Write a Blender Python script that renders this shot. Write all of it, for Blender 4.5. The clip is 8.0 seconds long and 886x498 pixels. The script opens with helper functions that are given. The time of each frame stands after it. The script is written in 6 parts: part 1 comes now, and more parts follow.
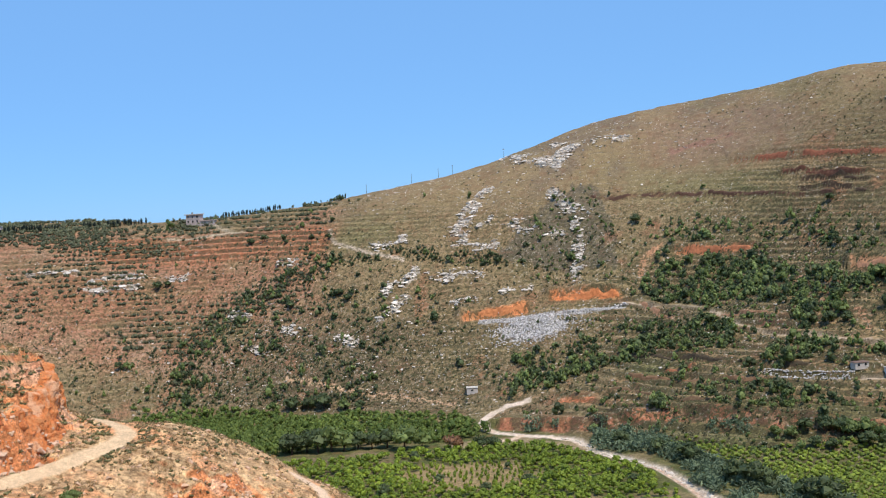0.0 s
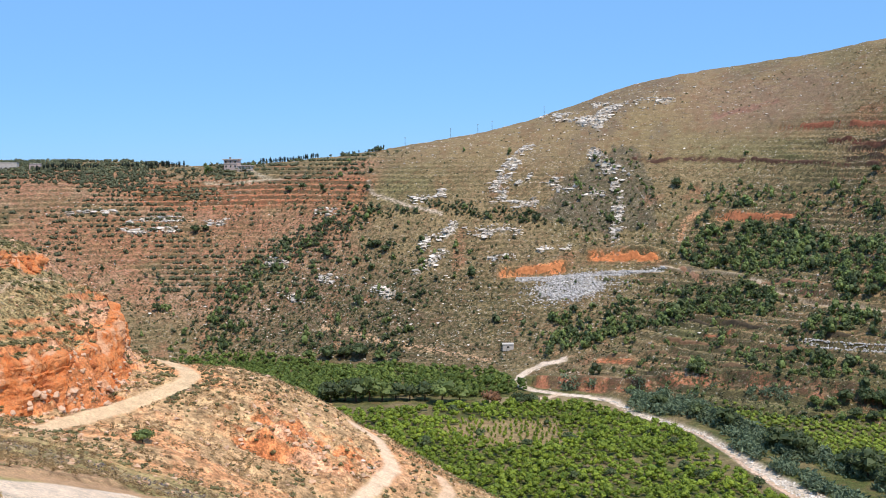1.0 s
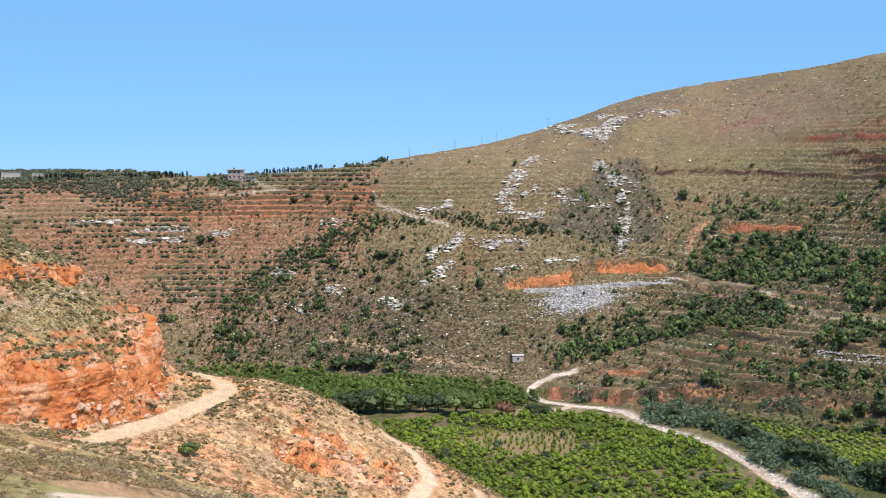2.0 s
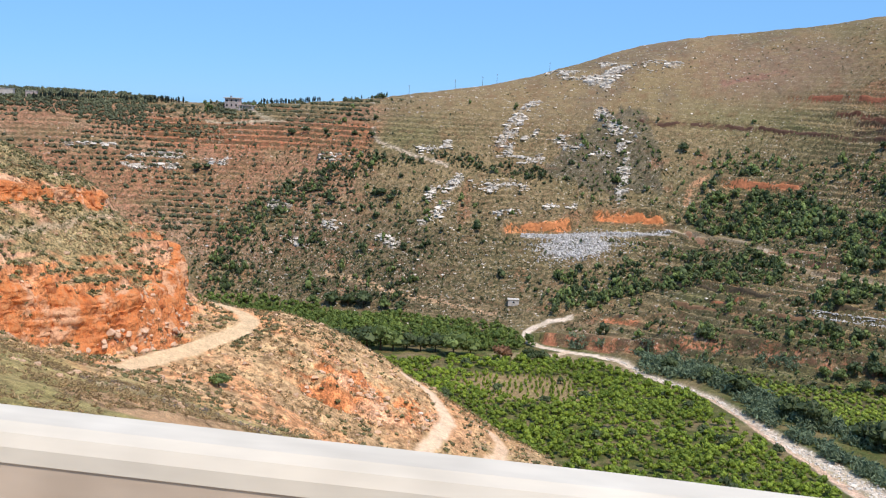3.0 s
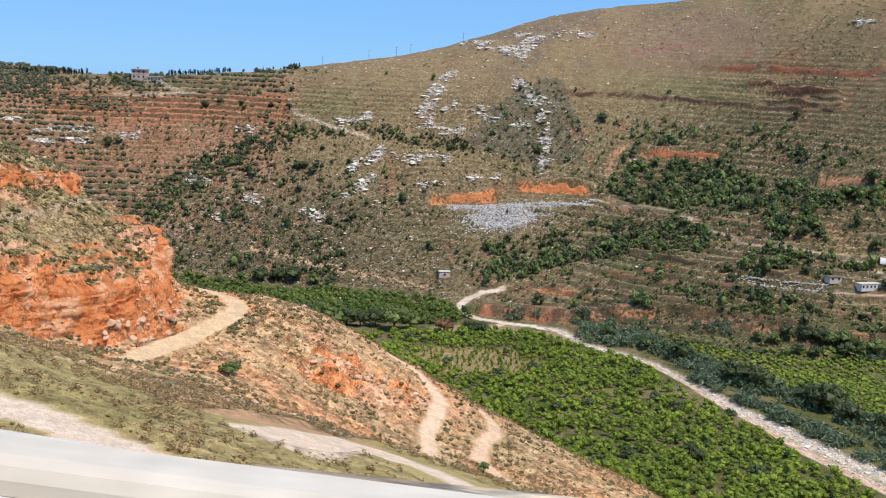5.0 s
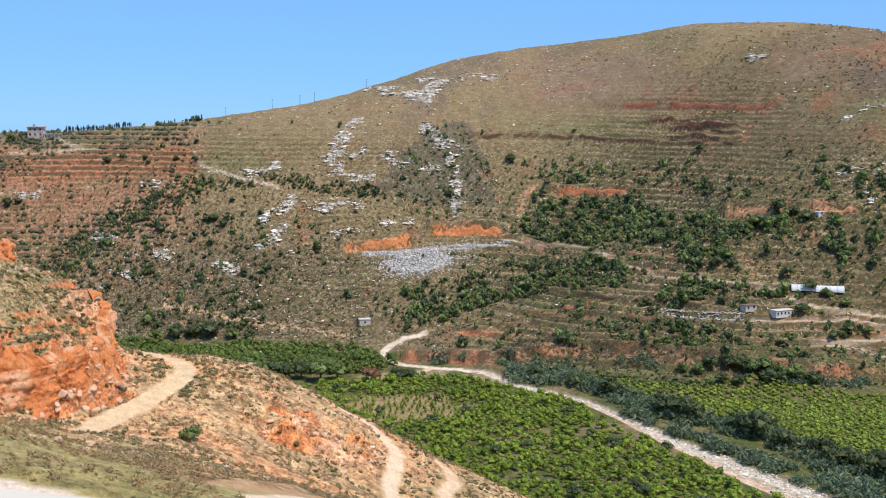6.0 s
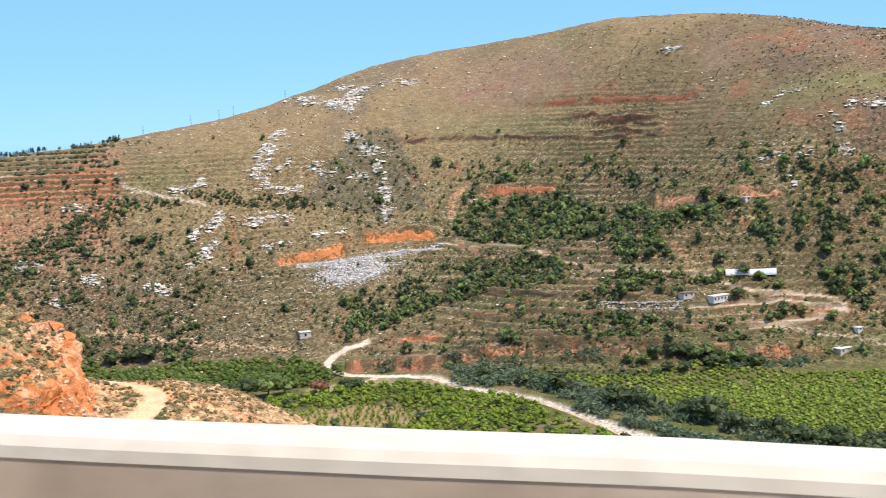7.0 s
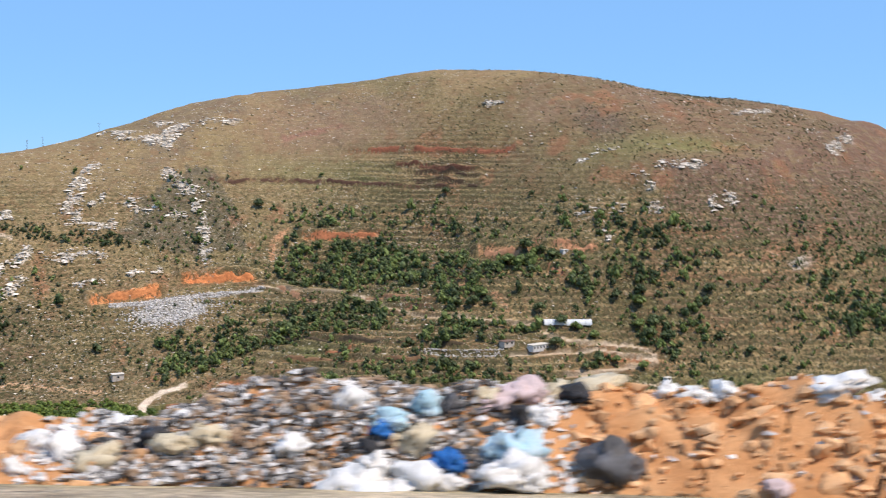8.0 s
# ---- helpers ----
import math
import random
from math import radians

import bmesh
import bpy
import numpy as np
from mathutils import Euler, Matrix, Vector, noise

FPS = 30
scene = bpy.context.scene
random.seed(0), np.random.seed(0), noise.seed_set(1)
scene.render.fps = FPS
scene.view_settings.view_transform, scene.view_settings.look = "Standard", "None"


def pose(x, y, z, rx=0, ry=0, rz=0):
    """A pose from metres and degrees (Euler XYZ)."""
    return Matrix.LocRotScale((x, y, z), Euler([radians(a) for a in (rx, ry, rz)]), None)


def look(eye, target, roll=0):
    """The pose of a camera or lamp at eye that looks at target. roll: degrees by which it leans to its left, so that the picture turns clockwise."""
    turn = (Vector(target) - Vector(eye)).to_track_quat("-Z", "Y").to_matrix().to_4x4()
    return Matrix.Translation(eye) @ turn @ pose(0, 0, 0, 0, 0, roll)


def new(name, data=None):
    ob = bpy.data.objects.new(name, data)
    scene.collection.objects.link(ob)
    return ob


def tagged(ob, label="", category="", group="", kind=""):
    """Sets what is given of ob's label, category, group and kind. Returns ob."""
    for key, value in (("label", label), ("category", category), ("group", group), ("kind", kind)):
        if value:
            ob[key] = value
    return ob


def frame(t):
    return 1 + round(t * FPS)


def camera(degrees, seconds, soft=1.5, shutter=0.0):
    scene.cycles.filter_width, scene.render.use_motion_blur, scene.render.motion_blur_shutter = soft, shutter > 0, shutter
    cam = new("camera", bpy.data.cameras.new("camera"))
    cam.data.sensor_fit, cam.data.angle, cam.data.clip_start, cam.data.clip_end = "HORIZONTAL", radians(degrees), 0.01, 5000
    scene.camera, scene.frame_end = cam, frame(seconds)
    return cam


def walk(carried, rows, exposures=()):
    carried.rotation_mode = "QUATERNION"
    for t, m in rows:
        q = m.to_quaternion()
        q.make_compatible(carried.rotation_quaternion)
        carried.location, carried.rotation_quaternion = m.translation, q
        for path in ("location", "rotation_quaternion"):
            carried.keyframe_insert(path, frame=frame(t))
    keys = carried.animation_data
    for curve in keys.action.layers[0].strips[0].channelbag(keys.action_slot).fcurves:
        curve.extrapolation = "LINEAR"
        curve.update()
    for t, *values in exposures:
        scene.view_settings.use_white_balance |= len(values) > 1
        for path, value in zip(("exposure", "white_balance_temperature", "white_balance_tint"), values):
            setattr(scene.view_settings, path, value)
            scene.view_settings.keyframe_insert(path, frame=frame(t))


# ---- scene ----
cam = camera(42.46, 8.0, soft=1.0, shutter=0.18)
PATH = [
    (0, pose(-0.00, -0.00, -0.00, 87.531, 3.311, 8.791)),
    (0.3, pose(-4.44, -0.81, 0.36, 86.158, 2.401, 9.086)),
    (0.5, pose(-7.42, -1.36, 0.59, 85.981, 2.299, 9.069)),
    (1, pose(-14.97, -2.80, 1.16, 85.261, 0.902, 9.818)),
    (1.2, pose(-18.03, -3.38, 1.38, 86.334, 1.447, 9.774)),
    (2.3, pose(-35.32, -6.59, 2.47, 85.582, 0.458, 8.965)),
    (2.5, pose(-38.59, -7.03, 2.68, 85.415, 0.087, 9.196)),
    (2.8, pose(-43.54, -7.64, 3.01, 84.032, -1.283, 8.512)),
    (3, pose(-46.88, -7.99, 3.23, 82.690, -2.371, 8.107)),
    (3.3, pose(-51.97, -8.41, 3.57, 81.658, -2.189, 7.370)),
    (3.5, pose(-55.40, -8.61, 3.79, 81.771, -2.489, 6.659)),
    (4, pose(-64.00, -8.95, 4.32, 81.236, -2.753, 5.137)),
    (4.2, pose(-67.45, -9.03, 4.52, 81.413, -3.181, 4.778)),
    (5.3, pose(-86.47, -8.24, 5.59, 80.943, -2.760, 0.286)),
    (5.5, pose(-89.87, -7.78, 5.81, 80.031, -3.775, -0.799)),
    (5.8, pose(-94.95, -6.97, 6.16, 81.838, -2.203, -3.163)),
    (6, pose(-98.30, -6.39, 6.38, 83.551, -0.202, -3.895)),
    (6.2, pose(-101.61, -5.80, 6.58, 83.708, 2.282, -4.560)),
    (6.5, pose(-106.47, -4.89, 6.84, 82.419, 2.163, -4.855)),
    (6.8, pose(-111.19, -3.97, 7.08, 83.545, 2.504, -6.877)),
    (7, pose(-114.31, -3.33, 7.24, 83.660, 2.857, -8.740)),
    (7.2, pose(-117.44, -2.67, 7.40, 82.376, 1.232, -11.398)),
    (7.5, pose(-122.14, -1.67, 7.65, 85.433, 2.338, -14.247)),
    (7.8, pose(-126.85, -0.67, 7.90, 86.257, -0.955, -16.510)),
    (8, pose(-130.00, 0.00, 8.06, 85.644, 0.165, -18.613)),
]
walk(cam, PATH, exposures=((0.0, -0.06, 6500, 10), (0.6, 0.0, 6500, 10), (2.5, 0.05, 6500, 10), (4.0, -0.08, 6500, 10), (5.5, -0.08, 6550, 10), (5.8, -0.06, 6550, 10), (6.2, 0.10, 6500, 9), (6.5, 0.22, 6550, 9), (7.0, 0.36, 6850, 10), (7.6, 0.38, 7100, 11), (8.0, 0.12, 6900, 12)))

# ---- sky, sun, exposure ----
SUN_HEIGHT, SUN_TURN = radians(59), radians(138)
world = bpy.data.worlds.new("sky")
scene.world = world
world.use_nodes = True
sky = world.node_tree.nodes.new("ShaderNodeTexSky")
sky.sky_type, sky.sun_disc = "NISHITA", False
sky.sun_elevation, sky.sun_rotation = SUN_HEIGHT, SUN_TURN
sky.air_density, sky.dust_density, sky.ozone_density = 1.0, 0.0, 5.0
sky.altitude = 2600
tint = world.node_tree.nodes.new("ShaderNodeMix")
tint.data_type, tint.blend_type = "RGBA", "MULTIPLY"
tint.inputs[0].default_value, tint.inputs[7].default_value = 1.0, (0.64, 0.98, 1.27, 1)
world.node_tree.links.new(sky.outputs["Color"], tint.inputs[6])
background = world.node_tree.nodes["Background"]
background.inputs["Strength"].default_value = 0.115
even = world.node_tree.nodes.new("ShaderNodeMix")
even.data_type = "RGBA"
even.inputs[0].default_value, even.inputs[7].default_value = 0.72, (2.2, 4.65, 8.7, 1)
world.node_tree.links.new(tint.outputs[2], even.inputs[6])
world.node_tree.links.new(even.outputs[2], background.inputs["Color"])
sun = new("sun", bpy.data.lights.new("sun", "SUN"))
sun.data.energy, sun.data.angle, sun.data.color = 4.4, radians(0.5), (1.0, 0.89, 0.79)
sun.matrix_basis = look((0, 0, 0), (-math.sin(SUN_TURN) * math.cos(SUN_HEIGHT), -math.cos(SUN_TURN) * math.cos(SUN_HEIGHT), -math.sin(SUN_HEIGHT)))

# ---- materials ----
def material(name):
    m = bpy.data.materials.new(name)
    m.use_nodes = True
    m.use_backface_culling = False
    return m, m.node_tree.nodes, m.node_tree.links, m.node_tree.nodes["Principled BSDF"]


def add_noise(nodes, links, scale, detail=6.0, rough=0.6, vector=None):
    n = nodes.new("ShaderNodeTexNoise")
    n.inputs["Scale"].default_value, n.inputs["Detail"].default_value, n.inputs["Roughness"].default_value = scale, detail, rough
    if vector is None:
        vector = nodes.new("ShaderNodeNewGeometry").outputs["Position"]
    links.new(vector, n.inputs["Vector"])
    return n.outputs["Fac"]


def span(nodes, links, value, a, b, c, d):
    r = nodes.new("ShaderNodeMapRange")
    for k, v in zip(("From Min", "From Max", "To Min", "To Max"), (a, b, c, d)):
        r.inputs[k].default_value = v
    links.new(value, r.inputs["Value"])
    return r.outputs["Result"]


def blend(nodes, links, fac, a, b, mode="MIX"):
    mix = nodes.new("ShaderNodeMix")
    mix.data_type, mix.blend_type = "RGBA", mode
    for k, v in ((0, fac), (6, a), (7, b)):
        if isinstance(v, bpy.types.NodeSocket):
            links.new(v, mix.inputs[k])
        else:
            mix.inputs[k].default_value = v if k == 0 else (*v, 1)
    return mix.outputs[2]


def bump(nodes, links, bsdf, value, strength, distance):
    b = nodes.new("ShaderNodeBump")
    b.inputs["Strength"].default_value, b.inputs["Distance"].default_value = strength, distance
    links.new(value, b.inputs["Height"])
    links.new(b.outputs["Normal"], bsdf.inputs["Normal"])


def rough_stuff(name, light, dark, scale, rough=0.9, relief=0.05, random_tint=0.0, island=False):
    """A mottled matt surface: two colours mixed by noise of two sizes, with fine relief."""
    m, nodes, links, bsdf = material(name)
    where = nodes.new("ShaderNodeNewGeometry")
    big = add_noise(nodes, links, scale, 5, 0.6, where.outputs["Position"])
    small = add_noise(nodes, links, scale * 7, 6, 0.7, where.outputs["Position"])
    col = blend(nodes, links, span(nodes, links, big, 0.35, 0.65, 0, 1), light, dark)
    col = blend(nodes, links, span(nodes, links, small, 0.3, 0.75, 0, 0.6), col, tuple(0.55 * c for c in dark))
    if random_tint:
        info = nodes.new("ShaderNodeObjectInfo").outputs["Random"]
        pick = where.outputs["Random Per Island"] if island else info
        grey = span(nodes, links, pick, 0, 1, 1 - random_tint, 1 + random_tint)
        comb = nodes.new("ShaderNodeCombineColor")
        for k in range(3):
            links.new(grey, comb.inputs[k])
        col = blend(nodes, links, 1.0, col, comb.outputs[0], "MULTIPLY")
    links.new(col, bsdf.inputs["Base Color"])
    bsdf.inputs["Roughness"].default_value = rough
    bsdf.inputs["Specular IOR Level"].default_value = 0.25
    bump(nodes, links, bsdf, small, 0.6, relief)
    return m


def foliage(name, light, dark, patch=0.02):
    """Leaves: tint changes from leaf to leaf and from place to place; thin enough to let some light through."""
    m, nodes, links, bsdf = material(name)
    where = nodes.new("ShaderNodeNewGeometry")
    big = add_noise(nodes, links, patch, 3, 0.6, where.outputs["Position"])
    col = blend(nodes, links, span(nodes, links, where.outputs["Random Per Island"], 0, 1, 0, 1), light, tuple(0.72 * c for c in dark))
    col = blend(nodes, links, span(nodes, links, big, 0.35, 0.65, 0, 0.45), col, tuple(0.45 * c for c in dark))
    links.new(col, bsdf.inputs["Base Color"])
    bsdf.inputs["Roughness"].default_value = 0.6
    bsdf.inputs["Specular IOR Level"].default_value = 0.3
    soft = nodes.new("ShaderNodeBsdfTranslucent")
    links.new(col, soft.inputs["Color"])
    mix = nodes.new("ShaderNodeMixShader")
    mix.inputs[0].default_value = 0.27
    links.new(bsdf.outputs[0], mix.inputs[1])
    links.new(soft.outputs[0], mix.inputs[2])
    links.new(mix.outputs[0], nodes["Material Output"].inputs["Surface"])
    return m


def math_node(nodes, links, operation, a, b):
    n = nodes.new("ShaderNodeMath")
    n.operation = operation
    for k, v in enumerate((a, b)):
        if isinstance(v, bpy.types.NodeSocket):
            links.new(v, n.inputs[k])
        else:
            n.inputs[k].default_value = v
    return n.outputs[0]


def grey(nodes, links, value):
    comb = nodes.new("ShaderNodeCombineColor")
    for k in range(3):
        links.new(value, comb.inputs[k])
    return comb.outputs[0]


def earth_material():
    """Ground: the soil and grass tint of each spot from the mesh, broken up by darkened terrace fronts, tufts, stones
    and grain.
    """
    m, nodes, links, bsdf = material("earth")
    where = nodes.new("ShaderNodeNewGeometry").outputs["Position"]

    def attribute(name, out):
        n = nodes.new("ShaderNodeAttribute")
        n.attribute_name = name
        return n.outputs[out]

    tint, cover, loose = attribute("soil", "Color"), attribute("cover", "Color"), attribute("cover", "Alpha")
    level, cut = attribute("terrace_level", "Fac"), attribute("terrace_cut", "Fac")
    split = nodes.new("ShaderNodeSeparateColor")
    links.new(cover, split.inputs[0])
    tufts_near, stones, grain_near = split.outputs[0], split.outputs[1], split.outputs[2]
    big = add_noise(nodes, links, 0.045, 5, 0.6, where)
    mid = add_noise(nodes, links, 0.30, 6, 0.7, where)
    patch = add_noise(nodes, links, 0.13, 5, 0.65, where)
    fine = add_noise(nodes, links, 1.3, 6, 0.7, where)
    tiny = add_noise(nodes, links, 6.0, 5, 0.7, where)
    far_only = span(nodes, links, grain_near, 0, 1, 1.0, 0.0)

    def times(a, b):
        return math_node(nodes, links, "MULTIPLY", a, b)

    col = tint
    # dry yellow grass and reddish soil come and go
    col = blend(nodes, links, times(span(nodes, links, patch, 0.50, 0.60, 0.0, 0.34), far_only), col, (0.30, 0.225, 0.10))
    col = blend(nodes, links, times(span(nodes, links, patch, 0.46, 0.38, 0.0, 0.4), far_only), col, (0.22, 0.115, 0.062))
    # terrace fronts: shade and weeds painted in as a dark line, pale strip below
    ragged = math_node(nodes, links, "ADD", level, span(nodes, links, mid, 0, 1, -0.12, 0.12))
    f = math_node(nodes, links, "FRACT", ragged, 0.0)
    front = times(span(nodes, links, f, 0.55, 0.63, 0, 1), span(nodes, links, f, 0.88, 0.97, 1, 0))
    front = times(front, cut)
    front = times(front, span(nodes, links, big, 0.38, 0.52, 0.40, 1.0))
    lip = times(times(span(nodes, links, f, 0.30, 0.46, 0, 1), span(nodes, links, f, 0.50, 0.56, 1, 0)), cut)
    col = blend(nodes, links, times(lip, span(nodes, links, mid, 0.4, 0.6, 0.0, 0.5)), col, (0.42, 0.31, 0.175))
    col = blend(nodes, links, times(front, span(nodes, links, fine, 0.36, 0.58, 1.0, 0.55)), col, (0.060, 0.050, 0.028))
    # faint beds of rock that come through the grass of the upper slopes
    height = nodes.new("ShaderNodeSeparateXYZ")
    links.new(where, height.inputs[0])
    high = times(span(nodes, links, height.outputs[2], -45, -10, 0, 1), far_only)
    beds = add_noise(nodes, links, 0.02, 3, 0.5, where)
    bed_at = math_node(nodes, links, "ADD", math_node(nodes, links, "MULTIPLY", height.outputs[2], 0.30), span(nodes, links, beds, 0, 1, -2.5, 2.5))
    bed_at = math_node(nodes, links, "ADD", bed_at, span(nodes, links, mid, 0, 1, -0.25, 0.25))
    g = math_node(nodes, links, "FRACT", bed_at, 0.0)
    broken = times(span(nodes, links, patch, 0.47, 0.56, 0, 1), high)
    col = blend(nodes, links, times(times(span(nodes, links, g, 0.0, 0.16, 1, 0), broken), 0.85), col, (0.115, 0.080, 0.048))
    col = blend(nodes, links, times(times(span(nodes, links, g, 0.88, 0.97, 0, 1), times(broken, span(nodes, links, fine, 0.48, 0.56, 0, 1))), 0.75), col, (0.50, 0.45, 0.37))
    # tufts of dry scrub
    clump = add_noise(nodes, links, 0.5, 4, 0.62, where)
    small = add_noise(nodes, links, 1.3, 4, 0.62, where)
    clump = math_node(nodes, links, "ADD", times(clump, far_only), times(small, grain_near))
    col = blend(nodes, links, times(span(nodes, links, clump, 0.495, 0.535, 0, 1), tufts_near), col, (0.078, 0.072, 0.034))
    # pale stones of two sizes
    for scale, edge in ((0.4, 0.24), (1.1, 0.27)):
        cell = nodes.new("ShaderNodeTexVoronoi")
        cell.inputs["Scale"].default_value = scale
        links.new(where, cell.inputs["Vector"])
        speck = span(nodes, links, cell.outputs["Distance"], edge - 0.05, edge + 0.02, 1, 0)
        some = span(nodes, links, mid, 0.50, 0.58, 0, 1)
        col = blend(nodes, links, times(times(speck, stones), some), col, (0.52, 0.47, 0.40))
    # mottling and grain, smoother where wheels have packed the soil
    def uneven(value, depth):
        swing = math_node(nodes, links, "SUBTRACT", span(nodes, links, value, 0.32, 0.68, 0, depth), depth / 2)
        swing = times(swing, span(nodes, links, grain_near, 0, 1, 1.0, 1.9))
        return math_node(nodes, links, "ADD", times(swing, span(nodes, links, loose, 0, 1, 0.3, 1.0)), 1.0)

    col = blend(nodes, links, 1.0, col, grey(nodes, links, uneven(mid, 0.62)), "MULTIPLY")
    col = blend(nodes, links, 1.0, col, grey(nodes, links, uneven(fine, 0.7)), "MULTIPLY")
    col = blend(nodes, links, 1.0, col, grey(nodes, links, span(nodes, links, tiny, 0.32, 0.68, 0.72, 1.28)), "MULTIPLY")
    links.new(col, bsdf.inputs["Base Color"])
    bsdf.inputs["Roughness"].default_value = 0.97
    bsdf.inputs["Specular IOR Level"].default_value = 0.1
    total = math_node(nodes, links, "ADD", mid, fine)
    bump(nodes, links, bsdf, total, 0.8, 0.6)
    return m


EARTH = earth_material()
ROCK = rough_stuff("limestone", (0.84, 0.77, 0.67), (0.60, 0.53, 0.44), 0.25, 0.9, 0.15, 0.25, True)
GREY_ROCK = rough_stuff("quarry_stone", (0.66, 0.63, 0.59), (0.46, 0.435, 0.405), 0.4, 0.9, 0.15, 0.3, True)
TAN_ROCK = rough_stuff("sandy_rock", (0.72, 0.52, 0.36), (0.60, 0.36, 0.21), 1.2, 0.95, 0.06, 0.2, True)
PALE_SAND = rough_stuff("pale_sandstone", (0.78, 0.56, 0.40), (0.66, 0.42, 0.27), 0.9, 0.95, 0.12)
BARK = rough_stuff("bark", (0.16, 0.11, 0.07), (0.07, 0.05, 0.035), 3.0, 0.95, 0.02)
LEAF_ORCHARD = foliage("orchard_leaves", (0.36, 0.45, 0.050), (0.15, 0.235, 0.030))
LEAF_OLD = foliage("old_orchard_leaves", (0.25, 0.32, 0.065), (0.10, 0.165, 0.032))
LEAF_SPUR = foliage("dry_bush_leaves", (0.31, 0.285, 0.120), (0.155, 0.150, 0.062), 0.06)
LEAF_MEADOW = foliage("meadow_leaves", (0.44, 0.40, 0.165), (0.27, 0.255, 0.098), 0.06)
LEAF_VINE = foliage("field_leaves", (0.35, 0.43, 0.055), (0.18, 0.25, 0.036))
LEAF_OLIVE = foliage("olive_leaves", (0.22, 0.23, 0.12), (0.10, 0.118, 0.06))
LEAF_THORN = foliage("thorny_leaves", (0.20, 0.195, 0.095), (0.10, 0.10, 0.052))
LEAF_SCRUB = foliage("scrub_leaves", (0.29, 0.37, 0.115), (0.13, 0.185, 0.052))
LEAF_OAK = foliage("dark_leaves", (0.165, 0.215, 0.080), (0.066, 0.096, 0.040))
LEAF_REED = foliage("reed_leaves", (0.28, 0.36, 0.21), (0.12, 0.18, 0.10), 0.06)
LEAF_CYPRESS = foliage("cypress_leaves", (0.045, 0.065, 0.045), (0.02, 0.032, 0.024))
LEAF_RUST = foliage("rusty_leaves", (0.38, 0.20, 0.105), (0.18, 0.105, 0.055))
LEAF_DRY = foliage("dry_grass_blades", (0.70, 0.50, 0.25), (0.27, 0.18, 0.085), 0.08)
CONCRETE = rough_stuff("pale_concrete", (0.74, 0.70, 0.62), (0.62, 0.57, 0.49), 0.8, 0.85, 0.004)
ASPHALT = rough_stuff("asphalt", (0.27, 0.265, 0.26), (0.17, 0.167, 0.163), 1.5, 0.9, 0.004)
PLASTER = rough_stuff("plaster", (0.64, 0.59, 0.53), (0.50, 0.45, 0.40), 0.6, 0.9, 0.01)
PLASTER_PINK = rough_stuff("pink_plaster", (0.62, 0.50, 0.45), (0.52, 0.41, 0.36), 0.6, 0.9, 0.01)
WHITEWASH = rough_stuff("whitewash", (0.76, 0.76, 0.75), (0.60, 0.60, 0.60), 0.6, 0.85, 0.01)
RUSTY = rough_stuff("rusty_sheet", (0.30, 0.20, 0.15), (0.16, 0.10, 0.08), 1.5, 0.7, 0.01)
DARK_GLASS = rough_stuff("dark_window", (0.03, 0.035, 0.04), (0.02, 0.022, 0.025), 1.0, 0.15, 0.0)
FILM = rough_stuff("greenhouse_film", (0.78, 0.80, 0.80), (0.62, 0.65, 0.66), 0.5, 0.35, 0.02)
METAL = rough_stuff("weathered_metal", (0.30, 0.29, 0.28), (0.18, 0.17, 0.16), 2.0, 0.6, 0.005)
DIRT = rough_stuff("dumped_earth", (0.72, 0.39, 0.185), (0.56, 0.26, 0.105), 1.6, 0.97, 0.08)
CLOD = rough_stuff("earth_clods", (0.80, 0.52, 0.30), (0.64, 0.34, 0.155), 1.6, 0.97, 0.06, 0.3, True)

# ---- the lie of the land ----
# Coarse nets of heights in metres, smoothed by a cubic spline: the hill across the valley and the spur below the road.
HILL_WEST = (
    (-301, -283, -262, -240, -215, -189, -166, -148),
    (-245, -235, -223, -209, -192, -173, -155, -141),
    (-191, -187, -183, -176, -168, -159, -147, -132),
    (-139, -139, -139, -139, -139, -147, -149, -130),
    (-95, -91, -89, -92, -106, -133, -155, -154),
    (-59, -50, -42, -42, -66, -100, -105, -85),
    (-32, -21, -10, -7, -21, -34, -24, -7),
    (-10, -4, 2, 6, 4, 1, 4, 16),
    (8, 2, -3, -5, -12, -18, -6, 10),
    (24, 6, -11, -23, -32, -32, -21, -6),
)
HILL_EAST = (
    (-133, -120, -117, -133, -153, -173, -189, -202),
    (-135, -129, -129, -142, -146, -152, -151, -149),
    (-135, -140, -142, -159, -152, -125, -109, -101),
    (-137, -146, -111, -120, -110, -70, -61, -60),
    (-145, -115, -78, -44, 2, 10, -11, -24),
    (-85, -83, -66, -20, 50, 63, 49, 20),
    (-21, -14, 1, 70, 92, 76, 65, 47),
    (33, 74, 71, 95, 92, 77, 61, 54),
    (24, 63, 73, 81, 78, 72, 64, 60),
    (11, 33, 50, 60, 65, 67, 67, 67),
)
SPUR_SOUTH = (
    (11, 11, 9, 5, 1, -1, -2, -3, -5, -5, -5),
    (-2, -3, -5, -10, -19, -19, -19, -24, -25, -25, -25),
    (-13, -17, -22, -30, -42, -38, -40, -44, -45, -45, -45),
    (-23, -29, -34, -39, -34, -29, -48, -57, -62, -65, -66),
    (-29, -34, -36, -36, -35, -49, -55, -65, -78, -85, -89),
    (-29, -30, -31, -37, -50, -61, -71, -83, -97, -105, -113),
)
